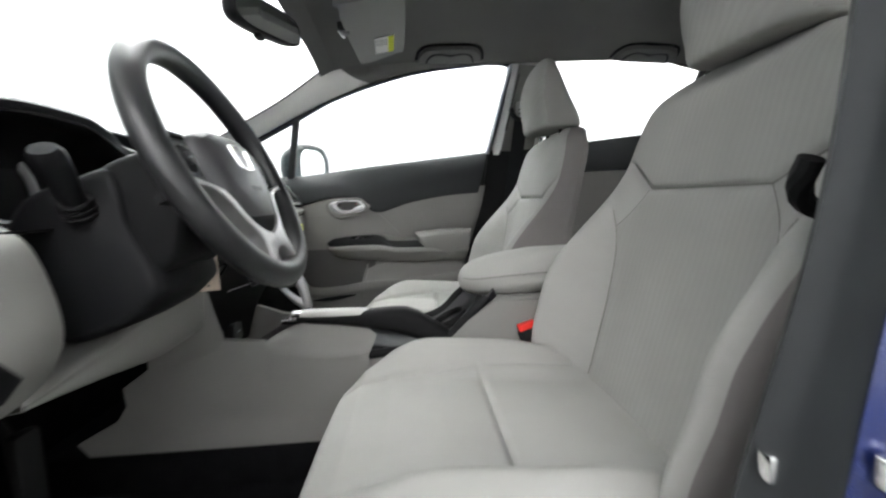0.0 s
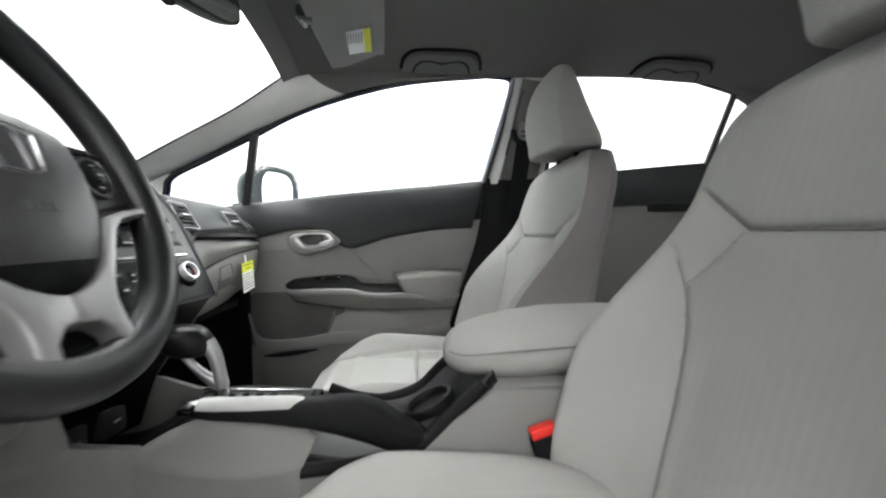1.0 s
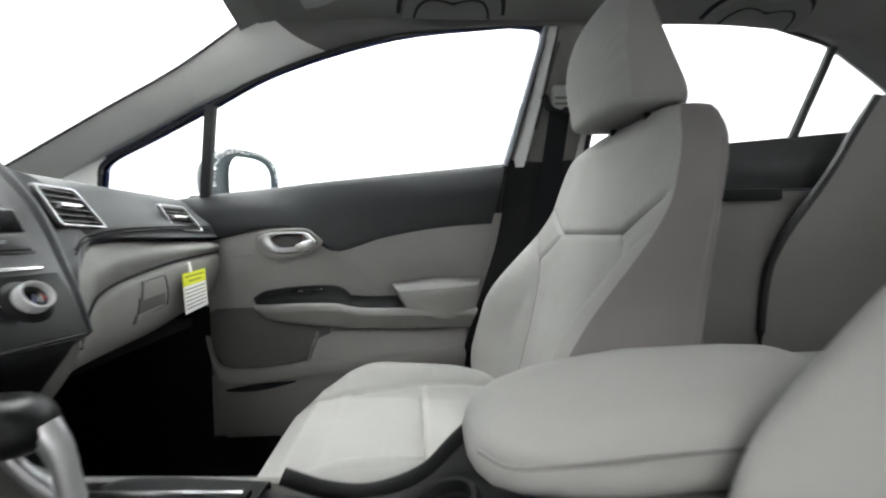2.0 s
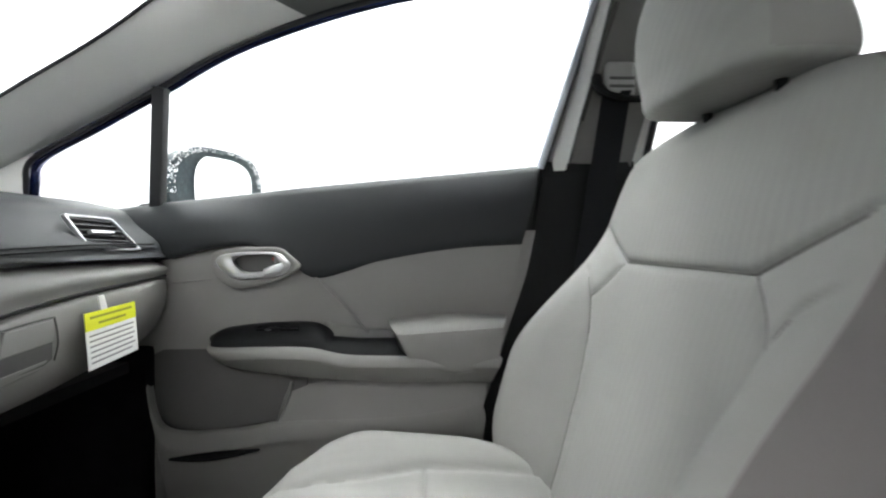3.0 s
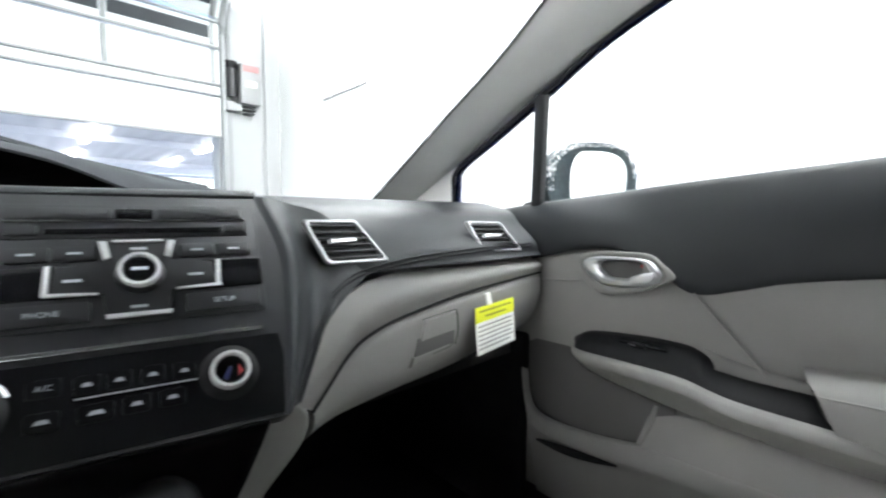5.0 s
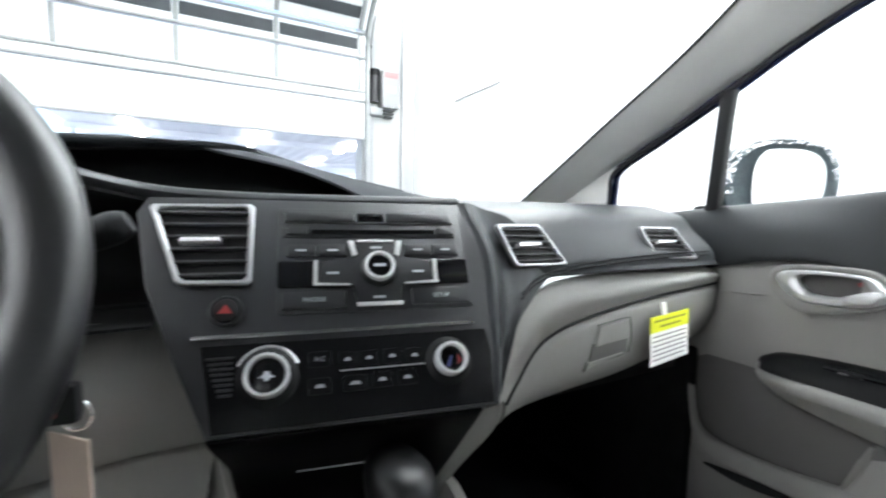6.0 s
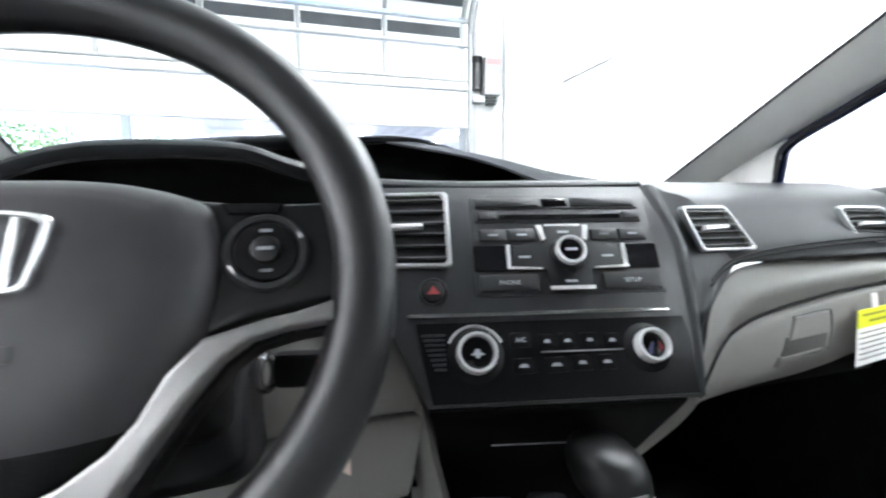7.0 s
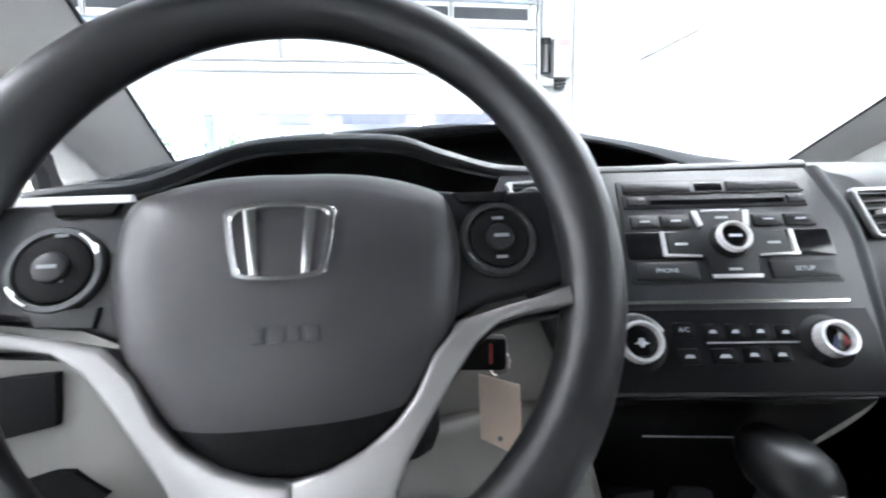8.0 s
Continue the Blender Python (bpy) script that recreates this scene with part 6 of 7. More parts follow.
def climate():
    c = thing("climate_panel", S(-20, -40), "black heater panel with two chrome ringed knobs", "control panel")
    part("panel", sslab([(-156, -7), (111, -7), (114, -30), (108, -81), (-142, -81)], -2, 1.0, 0.001), PANELBLACK, c, "black panel")
    for k in range(8):
        part("grille_bar", sslab(rect(-150 + 1.6 * k, -20 - 4.5 * k, -128, -18 - 4.5 * k), 1, 2.4, 0.0004), DARK, c)
    for u, v, r0 in ((-100, -38, 0.0190), (67, -37, 0.0162)):
        part("collar", disc(S(u, v, 0), SN, r0 + 0.009, 0.006, r2=r0 + 0.003), BLACK, c)
        part("knob_ring", annulus(S(u, v, 4), SN, r0 - 0.0042, r0, 0.013, 120, 0.007), BRIGHT, c, "chrome knob ring")
        part("knob_face", disc(S(u, v, 3), SN, r0 - 0.0038, 0.009), GLOSS, c)
    part("mark", sslab([(-107, -40), (-103, -38), (-102, -35), (-98, -35), (-97, -38), (-93, -40), (-97.5, -40.6), (-98.5, -43), (-101.5, -43), (-102.5, -40.6)], 12, 12.5, 0), LEGEND, c, "white symbol")
    part("mark", sslab([(60, -44), (66, -34), (68, -35), (64, -46)], 12, 12.5, 0), material("blue_mark", (0.012, 0.018, 0.08), bump=0), c, "blue cold mark")
    part("mark", sslab([(72, -44), (77, -40), (73, -33)], 12, 12.5, 0), DULLRED, c, "red hot mark")
    arc = [S(-100 + 27 * math.cos(a), -38 + 27 * math.sin(a), 1.5) for a in np.linspace(0.4, 2.7, 16)]
    part("scale_arc", tube(arc, 0.0013, 6), SILVER, c, "pale scale round the knob")
    for u, v, w in ((-56, -26, 14), (-31, -28, 10), (-11, -28, 10), (11, -28, 10), (33, -29, 10), (-56, -50, 14), (-25, -50, 16), (0, -49, 12), (24, -49, 12)):
        k = part("key", sslab(roundrect(u - w / 2 - 3, v - 7, u + w / 2 + 3, v + 7, 2), 0.8, 1.6, 0.0006), PANELBLACK, c)
        if u < -50 and v > -40:
            part("legend", lettering("A/C", u, v, 6, 1.7), LEGEND, k)
            continue
        part("legend", sslab([(u - w / 3, v - 1.4), (u + w / 3, v - 1.4), (u + w / 4.4, v + 1.6), (u - w / 5.5, v + 1.6)], 1.6, 2.0, 0), LEGEND, k)
    part("line", sslab(rect(-38, -38.5, 42, -37.5), 1, 2.4, 0), SILVER, c)


climate()

# ---- steering wheel, column, stalks and key ----
WC = V(-0.289, -0.372, 0.9235)
WM = Matrix((V(0, 1, 0), V(-0.418, 0, 0.9085), V(0.9085, 0, 0.418))).transposed().to_4x4()
WM.translation = WC


def K(a, b, n=0.0):
    """A place on the wheel: millimetres to the right, up and towards the driver."""
    return WM @ V(a / 1000, b / 1000, n / 1000)


WNV = V(0.9085, 0, 0.418)


def wheel():
    w = thing("steering_wheel", WC, "black steering wheel with silver lower spokes", "steering wheel")
    rows = []
    for i in range(96):
        t = 2 * math.pi * i / 96
        fat = 1 + 0.05 * math.exp(-((abs(((t + math.pi / 2) % (2 * math.pi)) - math.pi / 2 - 0.35)) / 0.22) ** 2)
        row = []
        for j in range(18):
            s = 2 * math.pi * j / 18
            rad = 158.5 + 17.5 * fat * math.cos(s)
            row.append(K(rad * math.cos(t), rad * math.sin(t), 16 * fat * math.sin(s)))
        rows.append(row)
    bm = grid(rows, closed_u=True, closed_v=True)
    bmesh.ops.recalc_face_normals(bm, faces=bm.faces)
    part("rim", bm, RIM, w, "black grained rim", angle=80)
    half = [(0, 47), (20, 47), (42, 45), (66, 39), (80, 31), (85, 10), (84, -12), (77, -42), (64, -63), (48, -82), (33, -94), (18, -100), (0, -101)]
    outline = half + [(-a, b) for a, b in half[-2:0:-1]]
    out = [(p.x, p.y) for p in catmull([(a, b, 0) for a, b in outline], 240, closed=True)]
    rings = []
    for k, n in ((1.0, -16), (1.0, -5), (0.985, 1), (0.95, 6), (0.90, 10), (0.84, 13), (0.78, 15), (0.70, 17), (0.56, 19), (0.36, 20.8), (0.14, 21.5)):
        rings.append([K(a * k, -8 + (b + 8) * k, n) for a, b in out])
    pad_bm = loft([list(r) for r in zip(*[catmull([r[i] for r in rings], 64) for i in range(240)])])
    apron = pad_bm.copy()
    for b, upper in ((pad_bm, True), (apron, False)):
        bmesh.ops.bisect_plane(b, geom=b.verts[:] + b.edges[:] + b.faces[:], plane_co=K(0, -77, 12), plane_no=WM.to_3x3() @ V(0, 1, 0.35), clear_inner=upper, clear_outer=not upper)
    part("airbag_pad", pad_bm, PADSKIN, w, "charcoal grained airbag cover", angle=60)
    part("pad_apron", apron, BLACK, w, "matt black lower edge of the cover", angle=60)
    for sd in (-1, 1):
        spoke = [(sd * a, b) for a, b in ((140, -24), (120, -29), (104, -32), (80, -38), (65, -53), (55, -71), (45, -82), (30, -92), (15, -98), (0, -101), (0, -122), (16, -124), (26, -132), (31, -152), (46, -150), (43, -128), (44, -110), (50, -98), (60, -84), (73, -66), (87, -49), (100, -40), (118, -36), (140, -34))]
        part("lower_spoke", slab([K(a, b, -8) for a, b in spoke], WNV * 0.018, 0.003, 3), SPOKE, w, "satin silver spoke", angle=60)
        part("spoke_back", slab([K(a * 1.02, b * 1.01 - 2, -34) for a, b in spoke], WNV * 0.024, 0.003, 2), SHROUD, w, "charcoal underside of the spoke")
        part("side_spoke", slab([K(sd * a, b, -18) for a, b in ((70, 38), (100, 35), (146, 36), (148, 8), (146, -20), (100, -27), (72, -40))], WNV * 0.016, 0.005, 3), DARK, w, "charcoal switch spoke")
        sa, sb = (109, 1) if sd < 0 else (107, 6)
        part("switch_ring", annulus(K(sd * sa, sb, -3), WNV, 0.0165, 0.0215, 0.005), SMOKE, w, "smoked chrome switch ring")
        part("switch_pad", disc(K(sd * sa, sb, -3), WNV, 0.0165, 0.0055), BLACK, w)
        part("switch_hub", disc(K(sd * sa, sb, 1), WNV, 0.0075, 0.005), DARK, w)
        # Two short chrome arcs imitate highlights on the smoked ring.
        for ang in (0.7, 3.9):
            arc = [K(sd * sa + 19.2 * math.cos(ang + q), sb + 19.2 * math.sin(ang + q), 1.8) for q in np.linspace(-0.35, 0.35, 8)]
            part("switch_glint", tube(arc, 0.0011, 6), CHROME, w, "chrome arc for a glint on the ring")
        part("legend", slab([K(sd * sa + a, sb + b, 6.2) for a, b in ((-4, -0.9), (4, -0.9), (4, 0.9), (-4, 0.9))], WNV * 0.0003, 0), LEGEND, w)
        for a, b in ((107, 17), (107, -5)):
            part("legend", slab([K(sd * a - 3, b - 0.8, 2.6), K(sd * a + 3, b - 0.8, 2.6), K(sd * a + 3, b + 0.8, 2.6), K(sd * a - 3, b + 0.8, 2.6)], WNV * 0.0003, 0), LEGEND, w)
        part("key", slab([K(sd * a, b, -3) for a, b in ((84, 34), (116, 34), (113, 28), (88, 28))], WNV * 0.004, 0.0015), BLACK, w)
    part("key", slab([K(a, b, -3) for a, b in ((-118, -18), (-88, -18), (-90, -28), (-114, -26))], WNV * 0.004, 0.0015), DARK, w)
    em = [(p.x, p.y) for p in catmull([(-24, 38, 0), (-10, 41, 0), (10, 41, 0), (24, 38, 0), (25, 30, 0), (22, 12, 0), (19, 5, 0), (8, 3, 0), (-8, 3, 0), (-19, 5, 0), (-22, 12, 0), (-25, 30, 0)], 60, closed=True)]
    em = [(a - 3, b - 19) for a, b in em]
    emi = [(-3 + (a + 3) * 0.84, 3 + (b - 3) * 0.84) for a, b in em]
    part("emblem", ring_plate([K(a, b, 19) for a, b in em], [K(a, b, 19) for a, b in emi], WNV * 0.005), CHROME, w, "plain chrome emblem frame")
    for sd in (-1, 1):
        part("emblem_bar", slab([K(-3 + sd * a, b - 19, 19) for a, b in ((9, 4), (13, 4), (17, 38), (11, 39))], WNV * 0.004, 0.001), CHROME, w, "chrome emblem bar")
    for a0, a1 in ((-15, -9), (-7, -1), (1, 6), (8, 14)):
        part("emboss", slab([K(a, b, 20.0) for a, b in ((a0, -36), (a1, -36), (a1, -43), (a0, -43))], WNV * 0.0014, 0.0004), PADSKIN, w, "faint raised mark")


wheel()

col = thing("steering_column", (-0.42, -0.372, 0.73), "charcoal steering column cover behind the wheel", "steering column")
rings = []
for y, k in ((-0.454, 0.86), (-0.451, 0.94), (-0.442, 1.0), (-0.372, 1.03), (-0.308, 1.0), (-0.296, 0.94), (-0.292, 0.86)):
    prof = catmull([(-0.388, 0, 0.918), (-0.374, 0, 0.855), (-0.347, 0, 0.787), (-0.358, 0, 0.762), (-0.40, 0, 0.733), (-0.475, 0, 0.720), (-0.52, 0, 0.80), (-0.50, 0, 0.88), (-0.437, 0, 0.910)], 64, closed=True)
    rings.append([(-0.43 + (p.x + 0.43) * k, y, 0.82 + (p.z - 0.82) * k) for p in prof])
part("shroud", loft(rings), SHROUD, col, "charcoal shroud", angle=50)
rings = []
for y, k in ((-0.445, 0.84), (-0.441, 0.94), (-0.432, 1.0), (-0.312, 1.0), (-0.303, 0.94), (-0.299, 0.84)):
    prof = catmull([(-0.302, 0, 0.915), (-0.318, 0, 0.855), (-0.340, 0, 0.802), (-0.40, 0, 0.80), (-0.43, 0, 0.90), (-0.36, 0, 0.940)], 48, closed=True)
    rings.append([(-0.37 + (p.x + 0.37) * k, y, 0.87 + (p.z - 0.87) * k) for p in prof])
part("wheel_collar", loft(rings), BLACK, col, "matt black collar behind the wheel", angle=50)
for q in (0.0, 0.22, 0.44):
    part("stalk_ring", annulus(V(-0.424, -0.452, 0.872).lerp(V(-0.419, -0.474, 0.895), q), (0.1, -0.62, 0.78), 0.010, 0.0195 - 0.006 * q, 0.004), BLACK, col, "black ribbed stalk collar")
part("turn_stalk", tube(catmull([(-0.425, -0.440, 0.862), (-0.422, -0.462, 0.882), (-0.415, -0.49, 0.912), (-0.410, -0.512, 0.936)], 16), [0.014] * 4 + [0.013, 0.012, 0.012, 0.013, 0.014, 0.015, 0.016, 0.0165, 0.0165, 0.0165, 0.016, 0.013], 20, flat=0.8), SHROUD, col, "charcoal turn signal stalk")
part("wiper_stalk", tube(catmull([(-0.405, -0.31, 0.895), (-0.405, -0.26, 0.915), (-0.404, -0.22, 0.935), (-0.403, -0.195, 0.947)], 16), [0.012] * 4 + [0.011] * 4 + [0.012, 0.013, 0.014, 0.015, 0.0155, 0.0155, 0.014, 0.010], 18, flat=0.8), SHROUD, col, "charcoal wiper stalk")
part("ignition_ring", annulus((-0.404, -0.284, 0.818), (0.30, 0.95, 0.1), 0.011, 0.0165, 0.005), SMOKE, col, "smoked chrome ignition ring")

key = thing("car_key", (-0.41, -0.26, 0.815), "black key with red mark in the ignition, cream tag", "key")
part("bow", box((0, 0, 0), (0.014, 0.05, 0.030), 0.006, Matrix.Translation((-0.404, -0.252, 0.818)) @ Matrix.Rotation(radians(-12), 4, "Z")), BLACK, key, "black key head")
part("mark", box((-0.396, -0.238, 0.819), (0.003, 0.012, 0.018), 0.001), DULLRED, key, "red mark")
part("key_ring", tube([V(-0.405 + 0.002 * math.sin(t), -0.232 + 0.009 * math.cos(t), 0.806 + 0.012 * math.sin(t)) for t in (2 * math.pi * k / 24 for k in range(24))], 0.001, 6, closed=True), CHROME, key, "thin wire ring")
tagp = [(-0.411, -0.249, 0.795), (-0.384, -0.221, 0.795), (-0.383, -0.220, 0.731), (-0.410, -0.248, 0.735)]
part("tag", slab(tagp, (0.0009, -0.0009, 0), 0.0003), CARD, key, "cream paper key tag")
part("tag_mark", disc((-0.3955, -0.2345, 0.742), (1, -1, 0), 0.0022, 0.0030), INK, key)

# ---- console, hand brake, gear lever ----
con = thing("centre_console", (-0.1, 0, 0.3), "pale grey centre console with black tray and padded lid", "centre console")
for side in (-1, 1):
    if side < 0:
        side_outline = [(-0.712, 0.385), (0.36, 0.385), (0.36, 0.655), (0.112, 0.663), (0.055, 0.625), (0.013, 0.586), (-0.046, 0.566), (-0.10, 0.560), (-0.15, 0.556), (-0.29, 0.560), (-0.335, 0.586), (-0.355, 0.604), (-0.44, 0.612), (-0.48, 0.614), (-0.536, 0.592), (-0.57, 0.577), (-0.582, 0.56), (-0.634, 0.524), (-0.631, 0.488), (-0.653, 0.455), (-0.733, 0.413)]
    else:
        side_outline = [(-0.70, 0.385), (0.36, 0.385), (0.36, 0.655), (0.112, 0.663), (0.055, 0.625), (0.013, 0.588), (-0.046, 0.570), (-0.10, 0.572), (-0.145, 0.590), (-0.30, 0.600), (-0.38, 0.604), (-0.44, 0.626), (-0.50, 0.628), (-0.60, 0.600), (-0.72, 0.56)]
    part("side_wall", slab([(x, side * 0.105, z) for x, z in side_outline], (0, side * 0.014, 0), 0.004), GREY, con, "pale grey side wall")
    edge = catmull([(-0.15, side * 0.112, 0.562 if side < 0 else 0.594), (-0.10, side * 0.111, 0.565 if side < 0 else 0.576), (-0.046, side * 0.110, 0.571), (0.013, side * 0.109, 0.590), (0.055, side * 0.108, 0.629), (0.098, side * 0.106, 0.668)], 30)
    part("tray_rim", tube(edge, 0.010, 10), BLACK, con, "black tray rim")
part("tunnel", box((-0.2, 0, 0.34), (1.2, 0.232, 0.09), 0.02), CARPET, con, "black carpeted tunnel")
part("tray", skin([[(-0.17, -0.10, 0.585), (-0.08, -0.10, 0.57), (0.0, -0.10, 0.58), (0.06, -0.10, 0.63), (0.11, -0.10, 0.685)], [(-0.17, -0.07, 0.555), (-0.08, -0.07, 0.535), (0.0, -0.07, 0.54), (0.07, -0.07, 0.58), (0.12, -0.07, 0.66)], [(-0.17, 0.07, 0.555), (-0.08, 0.07, 0.535), (0.0, 0.07, 0.54), (0.07, 0.07, 0.58), (0.12, 0.07, 0.66)], [(-0.17, 0.10, 0.585), (-0.08, 0.10, 0.57), (0.0, 0.10, 0.58), (0.06, 0.10, 0.63), (0.11, 0.10, 0.685)]], 24, 16, 0.004), DARK, con, "charcoal tray")
part("cup_ring", annulus((0.03, 0.035, 0.585), (-0.45, 0, 1), 0.036, 0.046, 0.012), BLACK, con, "black cup holder ring")
part("cup_well", disc((0.03, 0.035, 0.578), (-0.45, 0, 1), 0.037, 0.004), BLACK, con)
deck = [[(x, y, z - (0.012 if abs(y) > 0.1 else 0)) for x, z in ((-0.62, 0.525), (-0.47, 0.538), (-0.375, 0.585), (-0.31, 0.612), (-0.16, 0.600))] for y in (-0.105, -0.08, 0.08, 0.105)]
part("deck", skin(deck, 20, 14, 0.004), BLACK, con, "black upper deck")
shelf = [[(-0.350, -0.108, 0.604), (-0.318, -0.102, 0.620), (-0.28, -0.097, 0.631), (-0.22, -0.095, 0.628), (-0.16, -0.095, 0.616), (-0.134, -0.097, 0.598)],
         [(-0.350, -0.118, 0.602), (-0.314, -0.113, 0.611), (-0.278, -0.109, 0.615), (-0.22, -0.109, 0.608), (-0.165, -0.108, 0.600), (-0.137, -0.104, 0.591)],
         [(-0.350, -0.1225, 0.597), (-0.310, -0.121, 0.595), (-0.275, -0.1215, 0.592), (-0.22, -0.123, 0.585), (-0.17, -0.121, 0.582), (-0.141, -0.113, 0.582)],
         [(-0.350, -0.1245, 0.588), (-0.305, -0.127, 0.579), (-0.27, -0.130, 0.573), (-0.22, -0.131, 0.569), (-0.17, -0.128, 0.570), (-0.146, -0.120, 0.572)],
         [(-0.350, -0.1248, 0.566), (-0.305, -0.1270, 0.560), (-0.27, -0.129, 0.555), (-0.22, -0.130, 0.552), (-0.17, -0.127, 0.554), (-0.150, -0.121, 0.558)],
         [(-0.352, -0.1225, 0.46), (-0.305, -0.1235, 0.46), (-0.27, -0.125, 0.46), (-0.22, -0.125, 0.46), (-0.17, -0.1235, 0.46), (-0.152, -0.121, 0.46)],
         [(-0.354, -0.1205, 0.39), (-0.305, -0.1205, 0.39), (-0.27, -0.1205, 0.39), (-0.22, -0.1205, 0.39), (-0.17, -0.1205, 0.39), (-0.155, -0.120, 0.39)]]
part("side_shelf", skin(shelf, 40, 30, 0.006, (0, 1, 0)), GREY, con, "pale grey flared side shelf", angle=60)
part("bin", box((0.235, 0, 0.52), (0.25, 0.205, 0.29), 0.012), GREY, con, "pale grey storage bin")
arm = []
for x, k, dz in ((0.050, 0.14, -0.016), (0.055, 0.30, -0.014), (0.066, 0.50, -0.012), (0.086, 0.68, -0.009), (0.116, 0.82, -0.006), (0.155, 0.93, -0.003), (0.22, 1.0, 0.002), (0.32, 1.0, 0.003), (0.36, 0.95, 0.003), (0.37, 0.8, 0.003)):
    arm.append([(x, -0.012 + 0.088 * k ** 0.6 * sp(math.cos(t), 0.75), 0.704 + dz + 0.050 * k ** 0.8 * sp(math.sin(t), 0.95)) for t in (2 * math.pi * i / 48 for i in range(48))])
part("armrest_lid", loft(arm), CLOTH, con, "grey cloth padded lid", angle=60)
part("seam", tube(catmull([(0.054, -0.062, 0.702), (0.075, -0.092, 0.704), (0.12, -0.1005, 0.708), (0.2, -0.1005, 0.712), (0.33, -0.1005, 0.716)], 24), 0.0015, 6), SEAM, con)
part("latch", box((0.085, 0, 0.664), (0.02, 0.04, 0.016), 0.005), DARK, con)
for y, z in ((-0.056, 0.586), (0.010, 0.592)):
    sock = part("socket", box((-0.472 + 0.2 * y, y, z), (0.03, 0.050, 0.044), 0.006), DARK, con, "charcoal socket cover")
    part("socket_mark", box((-0.4562 + 0.2 * y, y, z), (0.002, 0.014, 0.003), 0), LEGEND, sock)

hb = thing("hand_brake", (-0.03, -0.095, 0.57), "black hand brake lever with pale grey grip, lowered", "hand brake")
part("boot", loft([[(x, -0.095 + w * sp(math.cos(t), 0.7), z + h * sp(math.sin(t), 0.7)) for t in (2 * math.pi * i / 28 for i in range(28))] for x, z, w, h in ((0.030, 0.580, 0.012, 0.008), (0.012, 0.588, 0.022, 0.018), (-0.02, 0.600, 0.025, 0.026), (-0.045, 0.614, 0.026, 0.030), (-0.07, 0.624, 0.026, 0.030), (-0.10, 0.630, 0.024, 0.026), (-0.14, 0.634, 0.019, 0.020), (-0.20, 0.638, 0.016, 0.014), (-0.27, 0.642, 0.014, 0.011), (-0.292, 0.644, 0.011, 0.009))]), BLACK, hb, "black lever and fairing", angle=60)
part("grip", loft([[(x, -0.095 + w * math.cos(t), z + h * math.sin(t)) for t in (math.pi * i / 16 for i in range(17))] for x, z, w, h in ((-0.148, 0.646, 0.012, 0.008), (-0.165, 0.646, 0.0165, 0.011), (-0.22, 0.646, 0.0172, 0.012), (-0.265, 0.647, 0.0165, 0.012), (-0.284, 0.648, 0.014, 0.010))]), GRIPGREY, hb, "pale grey grip shell", angle=60)
part("button", disc((-0.284, -0.095, 0.648), (-1, 0, 0.02), 0.009, 0.020, bevel=0.003), CHROME, hb, "chrome button")

gl = thing("gear_lever", (-0.27, 0.0, 0.61), "automatic gear lever with black knob, silver gate", "gear lever")
part("gate", slab([(-0.345, -0.035, 0.613), (-0.17, -0.03, 0.606), (-0.165, 0.06, 0.606), (-0.345, 0.065, 0.613)], (0, 0, 0.006), 0.002), BLACK, gl, "black gate surround")
part("gate_plate", slab([(-0.335, -0.018, 0.6195), (-0.185, -0.014, 0.6125), (-0.18, 0.034, 0.6125), (-0.335, 0.040, 0.6195)], (0, 0, 0.002), 0.0008), CHROME, gl, "bright gate plate")
part("gate_slot", slab([(-0.325, -0.004, 0.6212), (-0.20, -0.001, 0.6154), (-0.20, 0.012, 0.6154), (-0.325, 0.014, 0.6212)], (0, 0, 0.0012), 0), BLACK, gl, "black lever slot")
for k in range(6):
    part("gate_mark", box((-0.312 + 0.022 * k, 0.026, 0.6222 - 0.0010 * k), (0.010, 0.010, 0.0016), 0.0004), BLACK, gl)
for y in (-0.030, 0.055):
    part("gate_edge", tube([(-0.345, y, 0.6205), (-0.17, y * 0.9, 0.6135)], 0.0022, 6), CHROME, gl, "chrome gate edge")
part("shaft", tube([(-0.292, 0.0, 0.612), (-0.296, 0.0, 0.650)], 0.009, 14), CHROME, gl, "chrome shaft")
part("handle_arm", tube(catmull([(-0.356, 0.0, 0.706), (-0.343, 0.0, 0.684), (-0.324, 0.0, 0.664), (-0.300, 0.0, 0.646)], 14), [0.009, 0.008, 0.0075, 0.007, 0.0065, 0.0065, 0.0065, 0.0065, 0.007, 0.0075, 0.008, 0.0085, 0.009, 0.0095], 12), SILVER, gl, "satin silver front arm of the lever")
part("handle_arm", tube(catmull([(-0.316, 0.0, 0.712), (-0.304, 0.0, 0.692), (-0.298, 0.0, 0.668), (-0.294, 0.0, 0.640)], 14), [0.013, 0.013, 0.0125, 0.012, 0.0115, 0.011, 0.0105, 0.0105, 0.010, 0.010, 0.010, 0.0105, 0.011, 0.010], 14), SILVER, gl, "satin silver rear arm of the lever")
rings = []
for z, k in ((0.690, 0.35), (0.693, 0.65), (0.700, 0.88), (0.710, 0.99), (0.720, 1.0), (0.729, 0.92), (0.736, 0.72), (0.739, 0.35)):
    rings.append([(-0.348 + 0.040 * k * sp(math.cos(t), 0.9) + (z - 0.715) * -0.3, 0.0 + 0.031 * k * sp(math.sin(t), 0.85), z) for t in (2 * math.pi * i / 36 for i in range(36))])
part("knob", loft(rings), KNOBSKIN, gl, "smooth black knob", angle=70)

